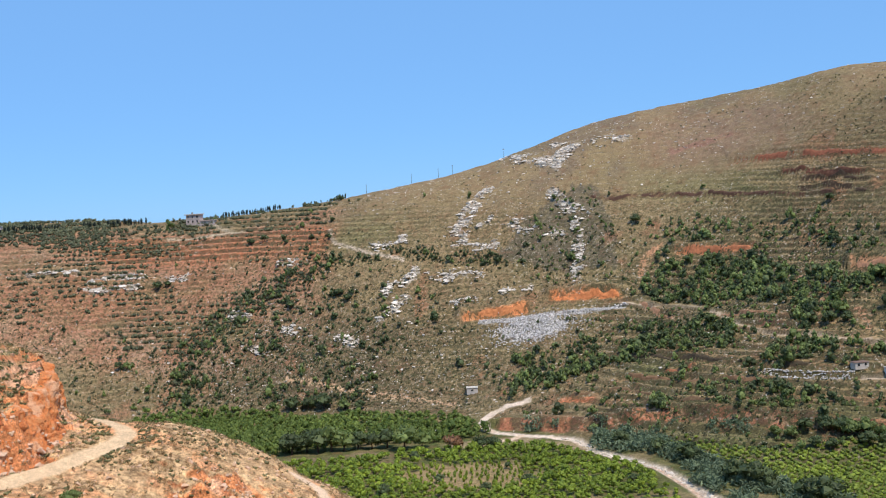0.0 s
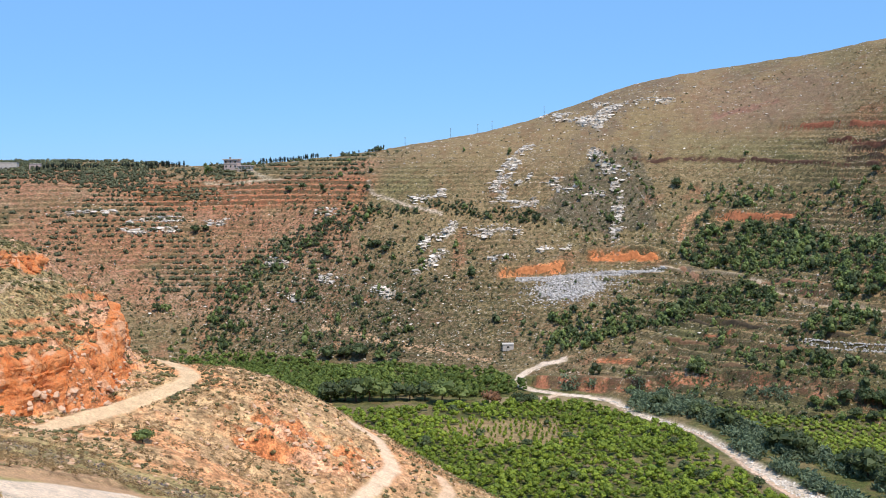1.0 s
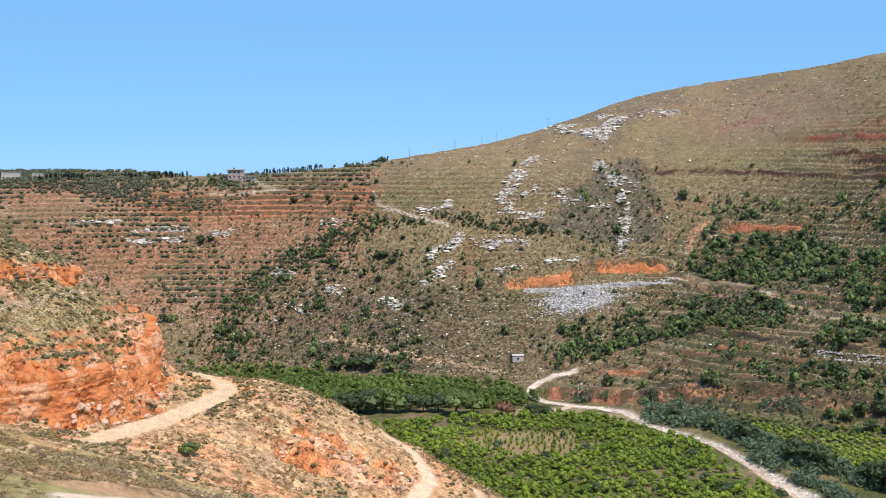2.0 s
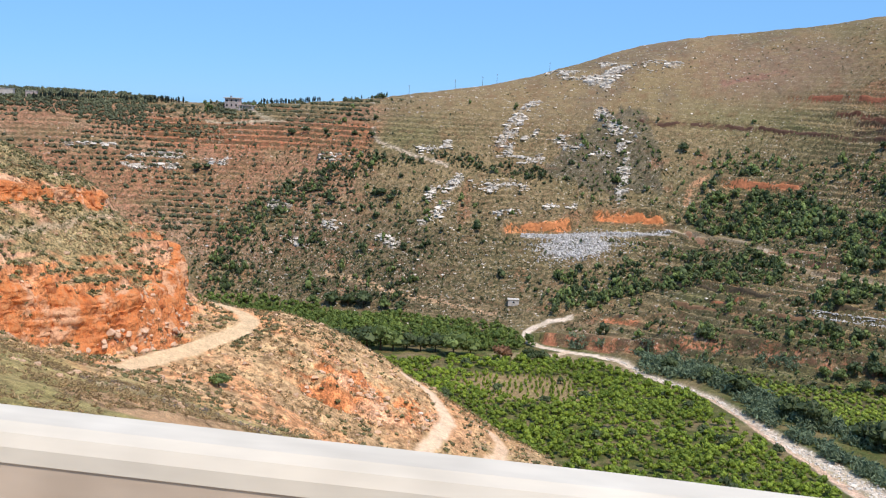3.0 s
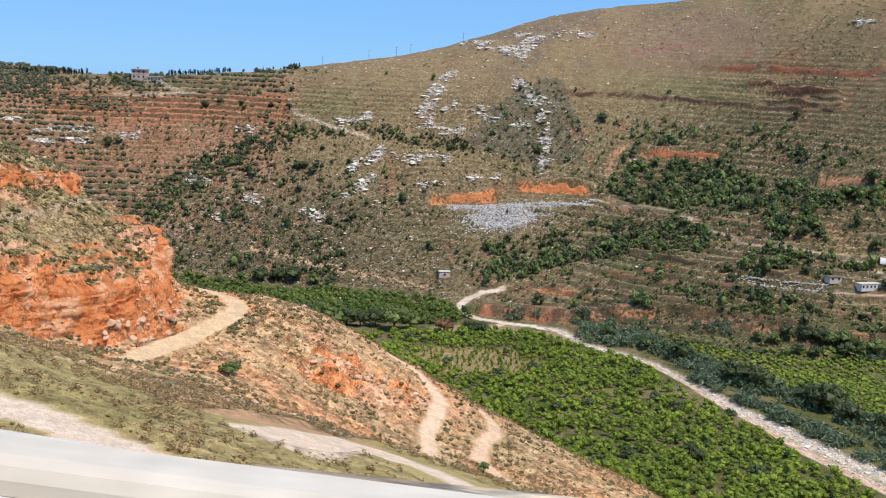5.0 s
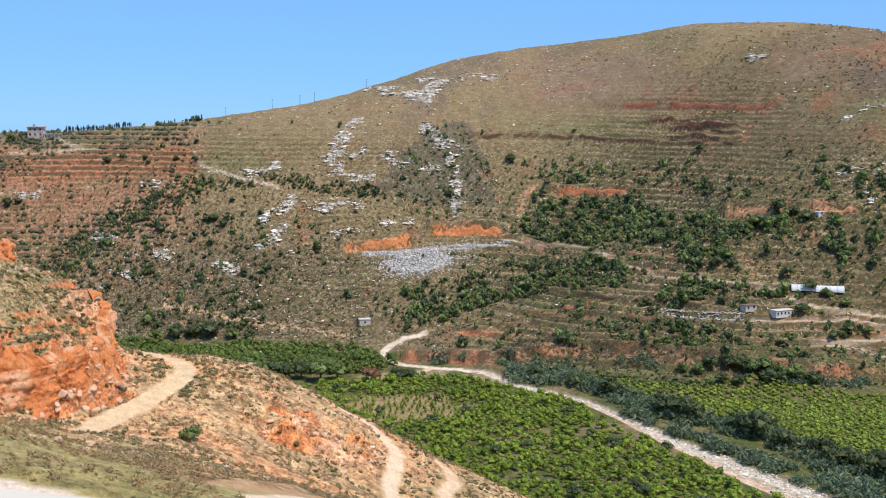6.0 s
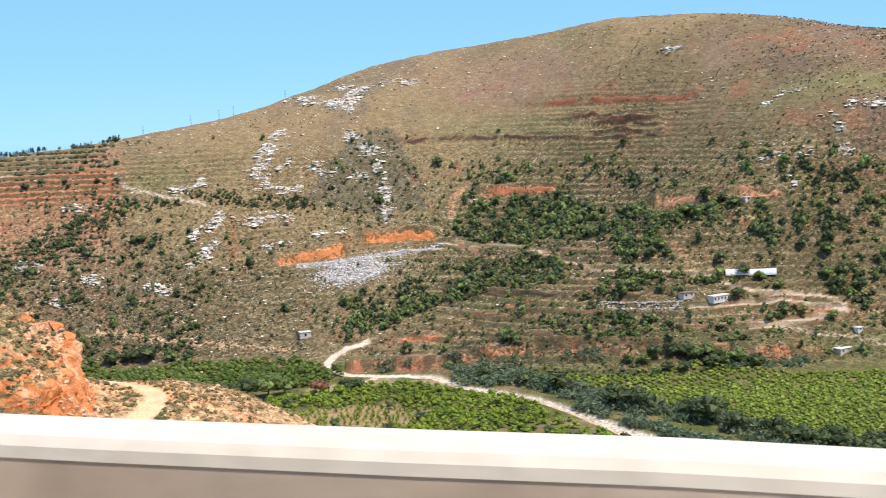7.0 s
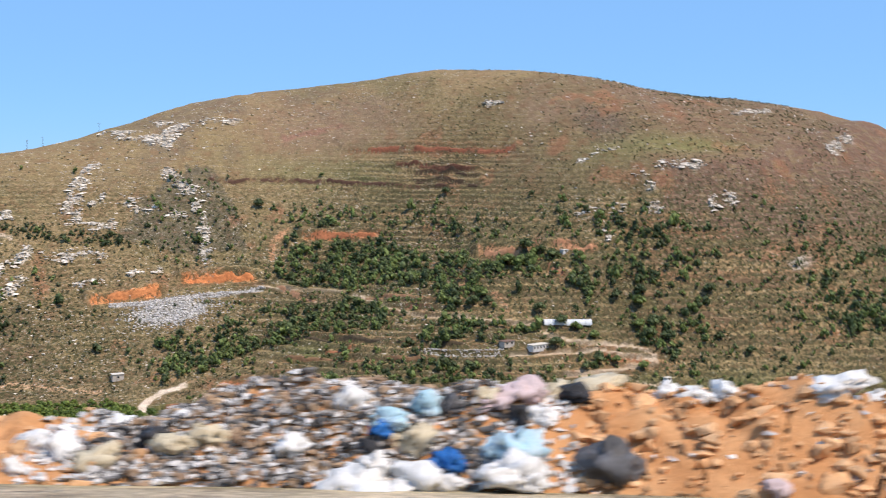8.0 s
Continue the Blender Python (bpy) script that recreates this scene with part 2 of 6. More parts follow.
SPUR_NORTH = (
    (-26, -22, -21, -38, -74, -69, -93, -102, -113, -127, -138),
    (-27, -21, -16, -18, -59, -66, -94, -105, -118, -142, -159),
    (-33, -33, -35, -44, -68, -57, -80, -108, -126, -149, -170),
    (-47, -55, -66, -81, -97, -105, -120, -135, -145, -157, -172),
    (-67, -81, -95, -114, -136, -153, -159, -162, -164, -167, -171),
    (-88, -107, -126, -150, -174, -191, -195, -190, -183, -177, -171),
)

VALLEY = -136.5
CLIFF = [(-240, 215), (-205, 240), (-186, 256), (-172, 272), (-166, 292), (-170, 318), (-186, 345), (-215, 375)]
ROAD_X = np.array([-300, -130.0, -114.3, -98.3, -82.0, -64.0, -46.9, -30.0, -15.0, 0.0, 200])
ROAD_Y = np.array([60, 0.0, -3.3, -6.4, -8.5, -8.95, -8.0, -5.6, -2.8, 0.0, 37])
ROAD_Z = np.array([13.0, 8.06, 7.24, 6.38, 5.3, 4.32, 3.23, 2.1, 1.16, 0.0, -14]) - 1.32


def spline_net(net, x, y, x0, y0, sx, sy):
    net = np.asarray(net, float)
    ny, nx = net.shape
    gx = np.clip((x - x0) / sx, 0, nx - 3.001)
    gy = np.clip((y - y0) / sy, 0, ny - 3.001)
    i, j = np.floor(gx).astype(int), np.floor(gy).astype(int)

    def weights(u):
        return ((1 - u) ** 3 / 6, (3 * u ** 3 - 6 * u ** 2 + 4) / 6, (-3 * u ** 3 + 3 * u ** 2 + 3 * u + 1) / 6, u ** 3 / 6)

    wx, wy = weights(gx - i), weights(gy - j)
    return sum(net[j + b, i + a] * wx[a] * wy[b] for a in range(4) for b in range(4))


def line_distance(x, y, line):
    """Distance to a line of plan points, positive on its left."""
    best, side = np.full(np.shape(x), 1e9), np.ones(np.shape(x))
    for (ax, ay), (bx, by) in zip(line[:-1], line[1:]):
        ux, uy = bx - ax, by - ay
        t = np.clip(((x - ax) * ux + (y - ay) * uy) / (ux * ux + uy * uy), 0, 1)
        d = np.hypot(x - ax - t * ux, y - ay - t * uy)
        side = np.where(d < best, np.where(ux * (y - ay) - uy * (x - ax) > 0, 1, -1), side)
        best = np.minimum(best, d)
    return best * side


def lattice_noise(x, y, size, seed):
    """Smooth value noise between -1 and 1."""
    gx, gy = np.asarray(x) / size, np.asarray(y) / size
    i, j = np.floor(gx).astype(np.int64), np.floor(gy).astype(np.int64)
    u, v = gx - i, gy - j
    u, v = u * u * (3 - 2 * u), v * v * (3 - 2 * v)

    def corner(a, b):
        h = ((i + a) * 73856093 ^ (j + b) * 19349663 ^ seed * 83492791) & 0xFFFFFF
        h = (h * 1103515245 + 12345) & 0x7FFFFFFF
        h = ((h >> 7) * 2654435761) & 0xFFFFFFFF
        return h / 0xFFFFFFFF * 2 - 1

    return (corner(0, 0) * (1 - u) * (1 - v) + corner(1, 0) * u * (1 - v) + corner(0, 1) * (1 - u) * v + corner(1, 1) * u * v)


def fractal(x, y, size, seed, octaves=4):
    return sum(lattice_noise(x, y, size / 2 ** k, seed + k) / 2 ** k for k in range(octaves)) / 1.6


def soft_max(a, b, k):
    return np.maximum(a, b) + k * np.log1p(np.exp(-np.abs(a - b) / k))


def road_profile(x):
    return np.interp(x, ROAD_X, ROAD_Y), np.interp(x, ROAD_X, ROAD_Z)


def smooth_step(a, b, v):
    t = np.clip((v - a) / (b - a), 0, 1)
    return t * t * (3 - 2 * t)


def base_height(x, y):
    x, y = np.asarray(x, float), np.asarray(y, float)
    hill = np.concatenate([np.array(HILL_WEST), np.array(HILL_EAST)], axis=1)
    far = spline_net(hill, x, y, -720, 430, 88, 88) - np.maximum(0, 430 - y) * 0.35 - np.maximum(0, x - 420) * 0.22 - np.clip(y - 1050, 0, 1500) * 0.12 - 9 * smooth_step(520, 465, y) * smooth_step(-130, -90, x)
    far = far + 11 * blob(x, y, 500, 780, 85, 120) - 5 * blob(x, y, 365, 850, 60, 80) + 5 * band(x, y, EAST_RIB, 3, 24)
    near = spline_net(SPUR_SOUTH + SPUR_NORTH, x, y, -300, 40, 40, 45)
    near = near + 14.4 / (1 + np.exp(-np.clip(line_distance(x, y, CLIFF) / 3.2, -40, 40)))
    near = near - np.maximum(0, y - 445) * 0.8 - np.maximum(0, x - 20) * 0.15
    land = soft_max(soft_max(far, near, 2.0), VALLEY + 0 * x, 2.0)
    ry, rz = road_profile(x)
    side = y - ry
    edge = np.interp(x, [-150, -124, -116, -108], [15, 15, 9, 3.7])
    bank = rz - 0.22 * np.clip(side - 3.2, 0, 30) + 0.11 * np.clip(side - 3.2, 0, 2.2) * smooth_step(-119.5, -116.5, x) - np.maximum(0, side - edge) + 0.45 * np.clip(-side - 5, 0, 60)
    near_road = y < 130
    return np.where(near_road, soft_max(land, bank, 0.05), land)


def axis_lines(*spans):
    out = []
    for a, b, step in spans:
        out.append(np.arange(a, b, step))
    return np.concatenate(out + [np.array([spans[-1][1]])])


# ---- lines and patches in the plan ----
SPUR_TRACK = [(-168, 341), (-162, 334), (-154, 328), (-150, 322), (-150, 313), (-152, 304), (-156, 290), (-160, 277), (-163, 263), (-164, 245)]
FLANK_TRACK = [(-105, 345), (-98, 344), (-93, 336), (-89, 328), (-90, 315), (-92, 299), (-90, 280)]
LOW_TRACK = [(-77, 341), (-73, 334), (-72, 322), (-76, 310), (-77, 292), (-70, 280)]
HAIRPIN = [(-110, 160), (-107, 169), (-102, 178), (-95, 178), (-89, 172), (-84, 166), (-76, 156)]
HAIR_DIRT = [(-124, 170), (-118, 181), (-110, 178), (-104, 178)]
LOWER_ROAD = [(-150, 128), (-131, 122), (-118, 118), (-107, 116), (-92, 118)]
FOOTPATH = [(-202, 262), (-199, 278), (-196, 291), (-193, 318)]
VALLEY_ROAD = [(-62, 693), (-69, 691), (-75, 691), (-82, 687), (-87, 678), (-88, 664), (-83, 653), (-76, 644), (-68, 640), (-61, 635), (-50, 630), (-39, 626), (-31, 622), (-26, 612)]
VALLEY_LOOP = [(-61, 635), (-67, 626), (-76, 627)]
RIVER = [(-40, 627), (-30, 620), (-22, 600), (-5, 579), (13, 556), (26, 521), (38, 489), (50, 460), (58, 432), (68, 412), (78, 390), (88, 362), (100, 330)]
UPPER_PATH = [(-4, 782), (7, 772), (20, 762), (30, 758), (42, 745), (48, 737)]
SLOPE_PATH = [(53, 729), (62, 709), (68, 695), (76, 683), (91, 666), (100, 662), (119, 648), (142, 640)]
MID_ROAD = [(142, 640), (146, 634), (154, 628), (174, 619), (194, 613), (205, 606), (208, 601), (199, 602), (184, 610), (169, 615), (150, 618), (120, 620)]
LOW_RIGHT = [(148, 602), (169, 601), (187, 600), (206, 599)]
LOW_LANE = [(156, 601), (179, 592), (200, 582), (231, 559), (244, 542), (216, 515), (178, 480), (145, 456)]
HOUSE_LANE = [(-343, 932), (-334, 922), (-324, 913), (-309, 910), (-341, 906), (-374, 906)]
WEST_PATH = [(-228, 880), (-225, 870), (-218, 858), (-198, 848), (-187, 842), (-162, 835)]
FOOT_TRAIL = [(-230, 748), (-209, 743), (-188, 733), (-159, 724), (-132, 715), (-110, 706)]
EAST_RIB = [(262, 704), (295, 697), (330, 698), (384, 720), (450, 745), (520, 790)]
CUT_A = [(-111, 783), (-98, 784), (-82, 784), (-68, 785)]
CUT_B = [(-50, 794), (-36, 791), (-20, 789), (-2, 786)]
CUT_C = [(38, 812), (56, 803), (86, 789)]
CUT_D = [(136, 711), (156, 692)]
CUT_E = [(178, 688), (201, 673)]
CUT_GULLY = [(26, 822), (15, 814), (10, 800)]
CUT_SLIDE = [(129, 669), (133, 648)]
RED_SPOT = [(-40, 679), (-22, 671)]
SCARP_TOP = [(85, 872), (115, 852), (144, 830), (160, 816), (191, 791)]
RED_BAND = [(40, 905), (60, 904), (85, 899)]
SCREE = [(-98, 778), (-74, 777), (-36, 777), (-1, 774)]
RED_TERRACE = [(-405, 881), (-357, 886), (-309, 882), (-257, 875), (-238, 868)]
RED_LOWER = [(-470, 800), (-400, 818), (-358, 825), (-323, 845)]
GREEN_GULLY = [(-300, 726), (-306, 747), (-309, 773), (-302, 796), (-285, 809), (-268, 824), (-248, 828), (-232, 834), (-221, 839)]
BANK = [(-73, 655), (-45, 642), (-29, 638), (-13, 631), (10, 626), (43, 609), (59, 599), (75, 590), (97, 582), (127, 577), (160, 575)]
REEDS = [(-14, 612), (3, 597), (18, 578), (27, 560), (40, 540), (56, 517), (68, 500), (84, 478), (92, 447), (104, 415)]
STONE_WALL = [(76, 638), (87, 629), (103, 624), (115, 623)]
DARK_RIB = [(-49, 888), (-24, 891), (-3, 837), (-7, 813), (-35, 813), (-63, 823), (-89, 833), (-78, 854), (-62, 874)]
EAST_BROWN = [(262, 706), (321, 699), (384, 722), (561, 836), (600, 700), (406, 645), (351, 638), (297, 655), (255, 680)]
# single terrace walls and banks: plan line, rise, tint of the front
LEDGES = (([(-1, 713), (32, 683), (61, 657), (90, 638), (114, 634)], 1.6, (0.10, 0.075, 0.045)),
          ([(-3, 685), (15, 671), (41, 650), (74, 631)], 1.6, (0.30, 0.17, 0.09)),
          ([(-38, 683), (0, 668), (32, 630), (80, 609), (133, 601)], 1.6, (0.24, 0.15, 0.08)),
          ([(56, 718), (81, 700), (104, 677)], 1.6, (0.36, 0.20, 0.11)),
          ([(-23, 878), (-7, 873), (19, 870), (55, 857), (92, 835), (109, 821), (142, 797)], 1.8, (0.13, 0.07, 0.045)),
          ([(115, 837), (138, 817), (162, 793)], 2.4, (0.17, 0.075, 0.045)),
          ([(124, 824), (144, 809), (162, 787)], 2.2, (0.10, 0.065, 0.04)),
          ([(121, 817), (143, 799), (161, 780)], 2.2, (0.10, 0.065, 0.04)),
          ([(22, 673), (37, 667)], 2.0, (0.40, 0.16, 0.08)),
          ([(10, 772), (22, 752), (30, 740)], 2.4, (0.50, 0.27, 0.15)),
          ([(76, 690), (92, 676)], 1.6, (0.26, 0.12, 0.08)),
          ([(112, 708), (120, 700)], 3.0, (0.56, 0.36, 0.20)),
          ([(168, 673), (176, 666)], 3.0, (0.52, 0.24, 0.13)),
          ([(174, 610), (190, 604), (204, 597)], 1.8, (0.46, 0.20, 0.10)),
          ([(215, 640), (240, 622), (262, 606)], 1.6, (0.28, 0.18, 0.10)),
          ([(255, 640), (280, 628), (305, 616)], 1.6, (0.28, 0.18, 0.10)))
# groves and thickets on the far hill: corners in the plan, how thick, how many of the plants are tall trees
GROVES = (([(6, 794), (21, 807), (45, 804), (87, 777), (110, 742), (114, 706), (97, 702), (77, 724), (47, 746), (21, 769)], 0.95, 0.45),
          ([(30, 850), (53, 846), (108, 817), (158, 759), (155, 730), (122, 754), (77, 801), (35, 818)], 0.58, 0.25),
          ([(113, 728), (132, 722), (169, 684), (168, 673), (143, 680), (115, 676), (99, 664), (95, 684)], 0.8, 0.7),
          ([(168, 681), (204, 672), (259, 666), (256, 640), (233, 620), (205, 642), (173, 658)], 0.75, 0.5),
          ([(179, 769), (227, 719), (227, 685), (266, 679), (274, 662), (226, 666), (190, 695)], 0.65, 0.3),
          ([(-76, 712), (-55, 740), (3, 754), (43, 729), (71, 694), (59, 677), (8, 704), (-34, 706), (-72, 699)], 0.90, 0.40),
          ([(78, 667), (142, 640), (159, 626), (115, 628), (78, 644)], 0.75, 0.7),
          ([(202, 632), (256, 626), (239, 604), (222, 598), (198, 612)], 0.7, 0.6),
          ([(352, 618), (390, 630), (370, 560), (307, 575), (290, 599)], 0.75, 0.3),
          ([(32, 656), (102, 612), (184, 602), (157, 583), (46, 609)], 0.42, 0.5),
          ([(-318, 800), (-287, 815), (-228, 817), (-168, 805), (-145, 762), (-162, 723), (-291, 718), (-314, 763)], 0.42, 0.12),
          ([(-106, 751), (-85, 740), (-45, 748), (6, 700), (-81, 705)], 0.22, 0.3),
          (DARK_RIB, 0.22, 0.1),
          ([(110, 742), (158, 735), (168, 690), (132, 722)], 0.3, 0.2),
          ([(240, 660), (300, 655), (390, 650), (352, 618), (290, 599), (256, 626)], 0.42, 0.1),
          ([(262, 700), (330, 690), (420, 720), (400, 650), (300, 655), (255, 680)], 0.22, 0.05))


def band(x, y, line, half, soft=1.0):
    """1 within half a width of a plan line, falling to 0 over the soft margin."""
    return 1 - smooth_step(half, half + soft, np.abs(line_distance(x, y, line)))


def in_shape(x, y, corners):
    inside = np.zeros(np.shape(x), bool)
    for (ax, ay), (bx, by) in zip(corners, corners[1:] + corners[:1]):
        hit = ((ay > y) != (by > y)) & (x < (bx - ax) * (y - ay) / (by - ay + 1e-9) + ax)
        inside ^= hit
    return inside


def blob(x, y, cx, cy, rx, ry, turn=0.0):
    c, s = math.cos(radians(turn)), math.sin(radians(turn))
    u, v = ((x - cx) * c + (y - cy) * s) / rx, (-(x - cx) * s + (y - cy) * c) / ry
    return np.exp(-(u * u + v * v))


def scarp(x, y, line, rise, back):
    """A cut in the slope: the ground behind the line stands higher, and eases back into the hill."""
    d = line_distance(x, y, line)
    ends = 1 - smooth_step(2, 9, np.maximum(np.minimum(line[0][0], line[-1][0]) - x, x - np.maximum(line[0][0], line[-1][0])))
    rag = 1.2 * lattice_noise(x, y, 7, 31)
    up = smooth_step(-0.5, 2.6, d + rag) * (1 - smooth_step(2.6, back, d))
    down = smooth_step(-9, -1, d + rag) * (1 - smooth_step(-1, 1, d + rag))
    up = up * (0.75 + 0.45 * lattice_noise(x, y, 13, 37))
    return ends * (rise * up - 0.35 * rise * down)


OUTCROPS = [([(-92, 962), (-69, 940), (-50, 921), (-44, 933)], 10), ([(-58, 961), (-37, 938), (-15, 936), (6, 930)], 5), ([(-104, 908), (-115, 890), (-118, 880), (-121, 866), (-119, 856)], 7.5),
            ([(-124, 853), (-107, 847), (-94, 849)], 5), ([(-188, 847), (-176, 852), (-163, 856)], 4), ([(-169, 809), (-157, 815), (-150, 824)], 4.5), ([(-141, 820), (-129, 819), (-117, 825), (-104, 818)], 4.5),
            ([(-50, 889), (-44, 880), (-36, 871), (-28, 864)], 6), ([(-106, 868), (-98, 875)], 3), ([(-93, 868), (-75, 865)], 4), ([(-31, 866), (-32, 853), (-30, 838), (-31, 823), (-33, 797)], 2.6),
            ([(-78, 863), (-61, 856), (-44, 850)], 5), ([(-120, 796), (-105, 796)], 3.5), ([(-82, 802), (-65, 805)], 3), ([(-170, 789), (-160, 794), (-155, 801)], 4),
            ([(-408, 838), (-394, 847), (-375, 851)], 2.6), ([(-459, 833), (-445, 842), (-427, 845)], 2.6), ([(-408, 828), (-375, 839)], 2), ([(-358, 848), (-329, 853)], 3), ([(-262, 850), (-241, 844)], 2.6),
            ([(201, 700), (215, 694), (229, 689)], 3), ([(249, 707), (253, 694)], 4), ([(244, 682), (258, 682)], 3.4), ([(206, 690), (212, 677)], 2.2), ([(368, 771), (410, 790)], 3), ([(224, 742), (237, 740), (248, 736)], 2.5),
            ([(292, 675), (306, 676)], 3.5), ([(318, 625), (328, 626), (339, 629)], 4), ([(420, 721), (453, 743)], 3), ([(191, 846), (201, 842)], 3), ([(267, 705), (295, 699)], 3.5), ([(-290, 812), (-275, 806)], 3),
            ([(-240, 790), (-225, 780)], 3), ([(-262, 778), (-250, 770)], 2.6), ([(-200, 775), (-186, 770)], 2.6)]


def outcrop(x, y):
    """Where bare limestone breaks out of the hill."""
    n = fractal(x, y, 9, 241, 3)
    d = np.zeros(np.shape(x))
    for line, half in OUTCROPS:
        d = np.maximum(d, band(x + 3 * n, y + 3 * n, line, half * 0.55, 4) * (0.6 + 0.9 * n))
    return d


def terraced(x, y):
    """How strongly the slope is cut into terraces."""
    t = smooth_step(-215, -250, x) * smooth_step(770, 800, y) * np.clip(0.55 + 0.9 * fractal(x, y, 60, 19, 2), 0.15, 1)
    t = np.maximum(t, band(x, y, RED_TERRACE, 14, 8))
    t = np.maximum(t, blob(x, y, 80, 640, 120, 75) * 1.8)
    t = np.maximum(t, blob(x, y, 130, 815, 70, 32, -35) * 1.3)
    t = np.maximum(t, blob(x, y, 245, 630, 70, 52) * 1.6)
    t = np.maximum(t, blob(x, y, 100, 760, 100, 50, -20) * 1.2)
    t = np.maximum(t, blob(x, y, -180, 880, 70, 34) * 0.6)
    t = np.maximum(t, (0.08 + 0.35 * smooth_step(0.0, 0.5, fractal(x, y, 60, 15, 2))) * (1 - 0.75 * smooth_step(-20, 20, base_height(x, y))) + 0.45 * (x > -20) * (y < 800))
    crown = smooth_step(-22, 12, base_height(x, y)) * smooth_step(-225, -195, x)
    t = np.maximum(t * (1 - 0.85 * crown), blob(x, y, 130, 815, 70, 32, -35) * 1.2)
    return np.clip(t, 0, 1)


def ground_parts(x, y):
    """The height of the ground and how far it belongs to the far hill, the spur and the valley floor."""
    base = base_height(x, y)
    floor = 1 - smooth_step(-135.6, -131.0, base)
    floor = floor * (y > 330)
    far = smooth_step(470, 560, y + 0.35 * np.clip(x, -50, 400)) * (1 - floor)
    near = (1 - smooth_step(440, 470, y)) * (1 - floor)
    return base, floor, far, near


TERRACE = 3.7


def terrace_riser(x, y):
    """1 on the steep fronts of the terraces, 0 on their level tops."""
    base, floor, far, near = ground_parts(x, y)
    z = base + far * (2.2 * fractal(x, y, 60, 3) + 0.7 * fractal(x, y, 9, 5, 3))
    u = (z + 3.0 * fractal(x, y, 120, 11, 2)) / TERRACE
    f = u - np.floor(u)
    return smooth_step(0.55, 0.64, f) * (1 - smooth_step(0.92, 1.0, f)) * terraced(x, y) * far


def land_height(x, y):
    x, y = np.asarray(x, float), np.asarray(y, float)
    base, floor, far, near = ground_parts(x, y)
    z = base + far * (2.2 * fractal(x, y, 60, 3) + 0.7 * fractal(x, y, 9, 5, 3))
    wave = 3.0 * fractal(x, y, 120, 11, 2)
    u = (z + wave) / TERRACE
    f = u - np.floor(u)
    shelf = TERRACE * (np.floor(u) + 0.2 * f + 0.8 * smooth_step(0.60, 0.92, f)) - wave
    t = terraced(x, y) * far
    z = z * (1 - t) + shelf * t
    z = z + far * (scarp(x, y, CUT_A, 5, 24) + scarp(x, y, CUT_B, 5, 22) + scarp(x, y, CUT_C, 4, 18) + scarp(x, y, CUT_D, 5, 20)
                   + scarp(x, y, CUT_E, 3.5, 16) + scarp(x, y, SCARP_TOP, 3, 26))
    for line, rise, tint in LEDGES:
        z = z + far * scarp(x, y, line, rise, 9)
    z = z + 0.9 * np.clip(outcrop(x, y), 0, 1) * far
    # the spur: lumps, gullied cliffs, a smaller upper scarp
    away = smooth_step(60, 120, y)
    d = line_distance(x, y, CLIFF)
    craggy = np.exp(-((d - 4) / 11) ** 2) * (x < -150)
    rag = 2.4 * fractal(x, y, 12, 43, 3) + 1.5 * fractal(x, y, 3.6, 45, 2)
    sharp = smooth_step(-3.4, 3.4, d + rag) - 1 / (1 + np.exp(-np.clip(d / 3.2, -40, 40)))
    z = z + near * 14.4 * sharp * (x < -150)
    z = z + near * away * (1.2 * fractal(x, y, 26, 17) + 0.9 * fractal(x, y, 7, 23, 4))
    z = z + near * craggy * (4.2 * fractal(x, y, 7, 41, 4) - 3.0 * np.abs(lattice_noise(x + 0.6 * y, y - 0.4 * x, 7, 47)))
    u = (z + 1.6 * fractal(x, y, 14, 49, 2)) / 3.0
    f = u - np.floor(u)
    ledge = 3.0 * (np.floor(u) + 0.25 * f + 0.75 * smooth_step(0.55, 0.85, f)) - 1.6 * fractal(x, y, 14, 49, 2)
    z = z + (ledge - z) * near * craggy * np.clip(0.75 + 0.5 * fractal(x, y, 10, 51, 2), 0, 1)
    upper = line_distance(x, y, [(-232, 270), (-212, 279), (-203, 296), (-198, 318), (-204, 340)])
    z = z + near * 3.2 * (smooth_step(-1.6, 1.6, upper + 2 * lattice_noise(x, y, 9, 53)) - smooth_step(4, 20, upper))
    hole = blob(x, y, -119, 297, 5.5, 3, 20)
    crag2 = np.clip(blob(x, y, -112, 312, 24, 11, 30) * 1.3, 0, 1)
    z = z + near * (crag2 * 7.0 * np.abs(fractal(x, y, 10, 61, 5)) - 7.0 * hole)
    for line, half, cut in ((SPUR_TRACK, 2.4, 0.3), (FLANK_TRACK, 2.0, 0.3), (LOW_TRACK, 2.0, 0.3), (HAIRPIN, 9, 0.2), (LOWER_ROAD, 3.5, 0.2)):
        m = band(x, y, line, half, 3.0)
        z = z * (1 - 0.8 * m) + (base - cut) * 0.8 * m
    bed = 2.4 + 7.0 * smooth_step(545, 385, y)
    rd = np.abs(line_distance(x, y, RIVER))
    z = z - floor * 1.4 * (1 - smooth_step(bed * 0.7, bed + 3, rd)) + floor * (0.35 * fractal(x, y, 22, 71, 3))
    z = z + floor * 0.35 * (1 - smooth_step(bed * 0.7, bed + 1, rd)) * fractal(x, y, 3.5, 77, 2)
    bank = line_distance(x, y, BANK)
    z = z + (5.5 * smooth_step(-2.5, 1.5, bank + 1.5 * lattice_noise(x, y, 8, 83)) * (1 - smooth_step(1.5, 26, bank))) * (y > 560)
    return z


def mix_tint(col, mask, tint):
    m = np.clip(mask, 0, 1)[..., None]
    return col * (1 - m) + np.array(tint) * m


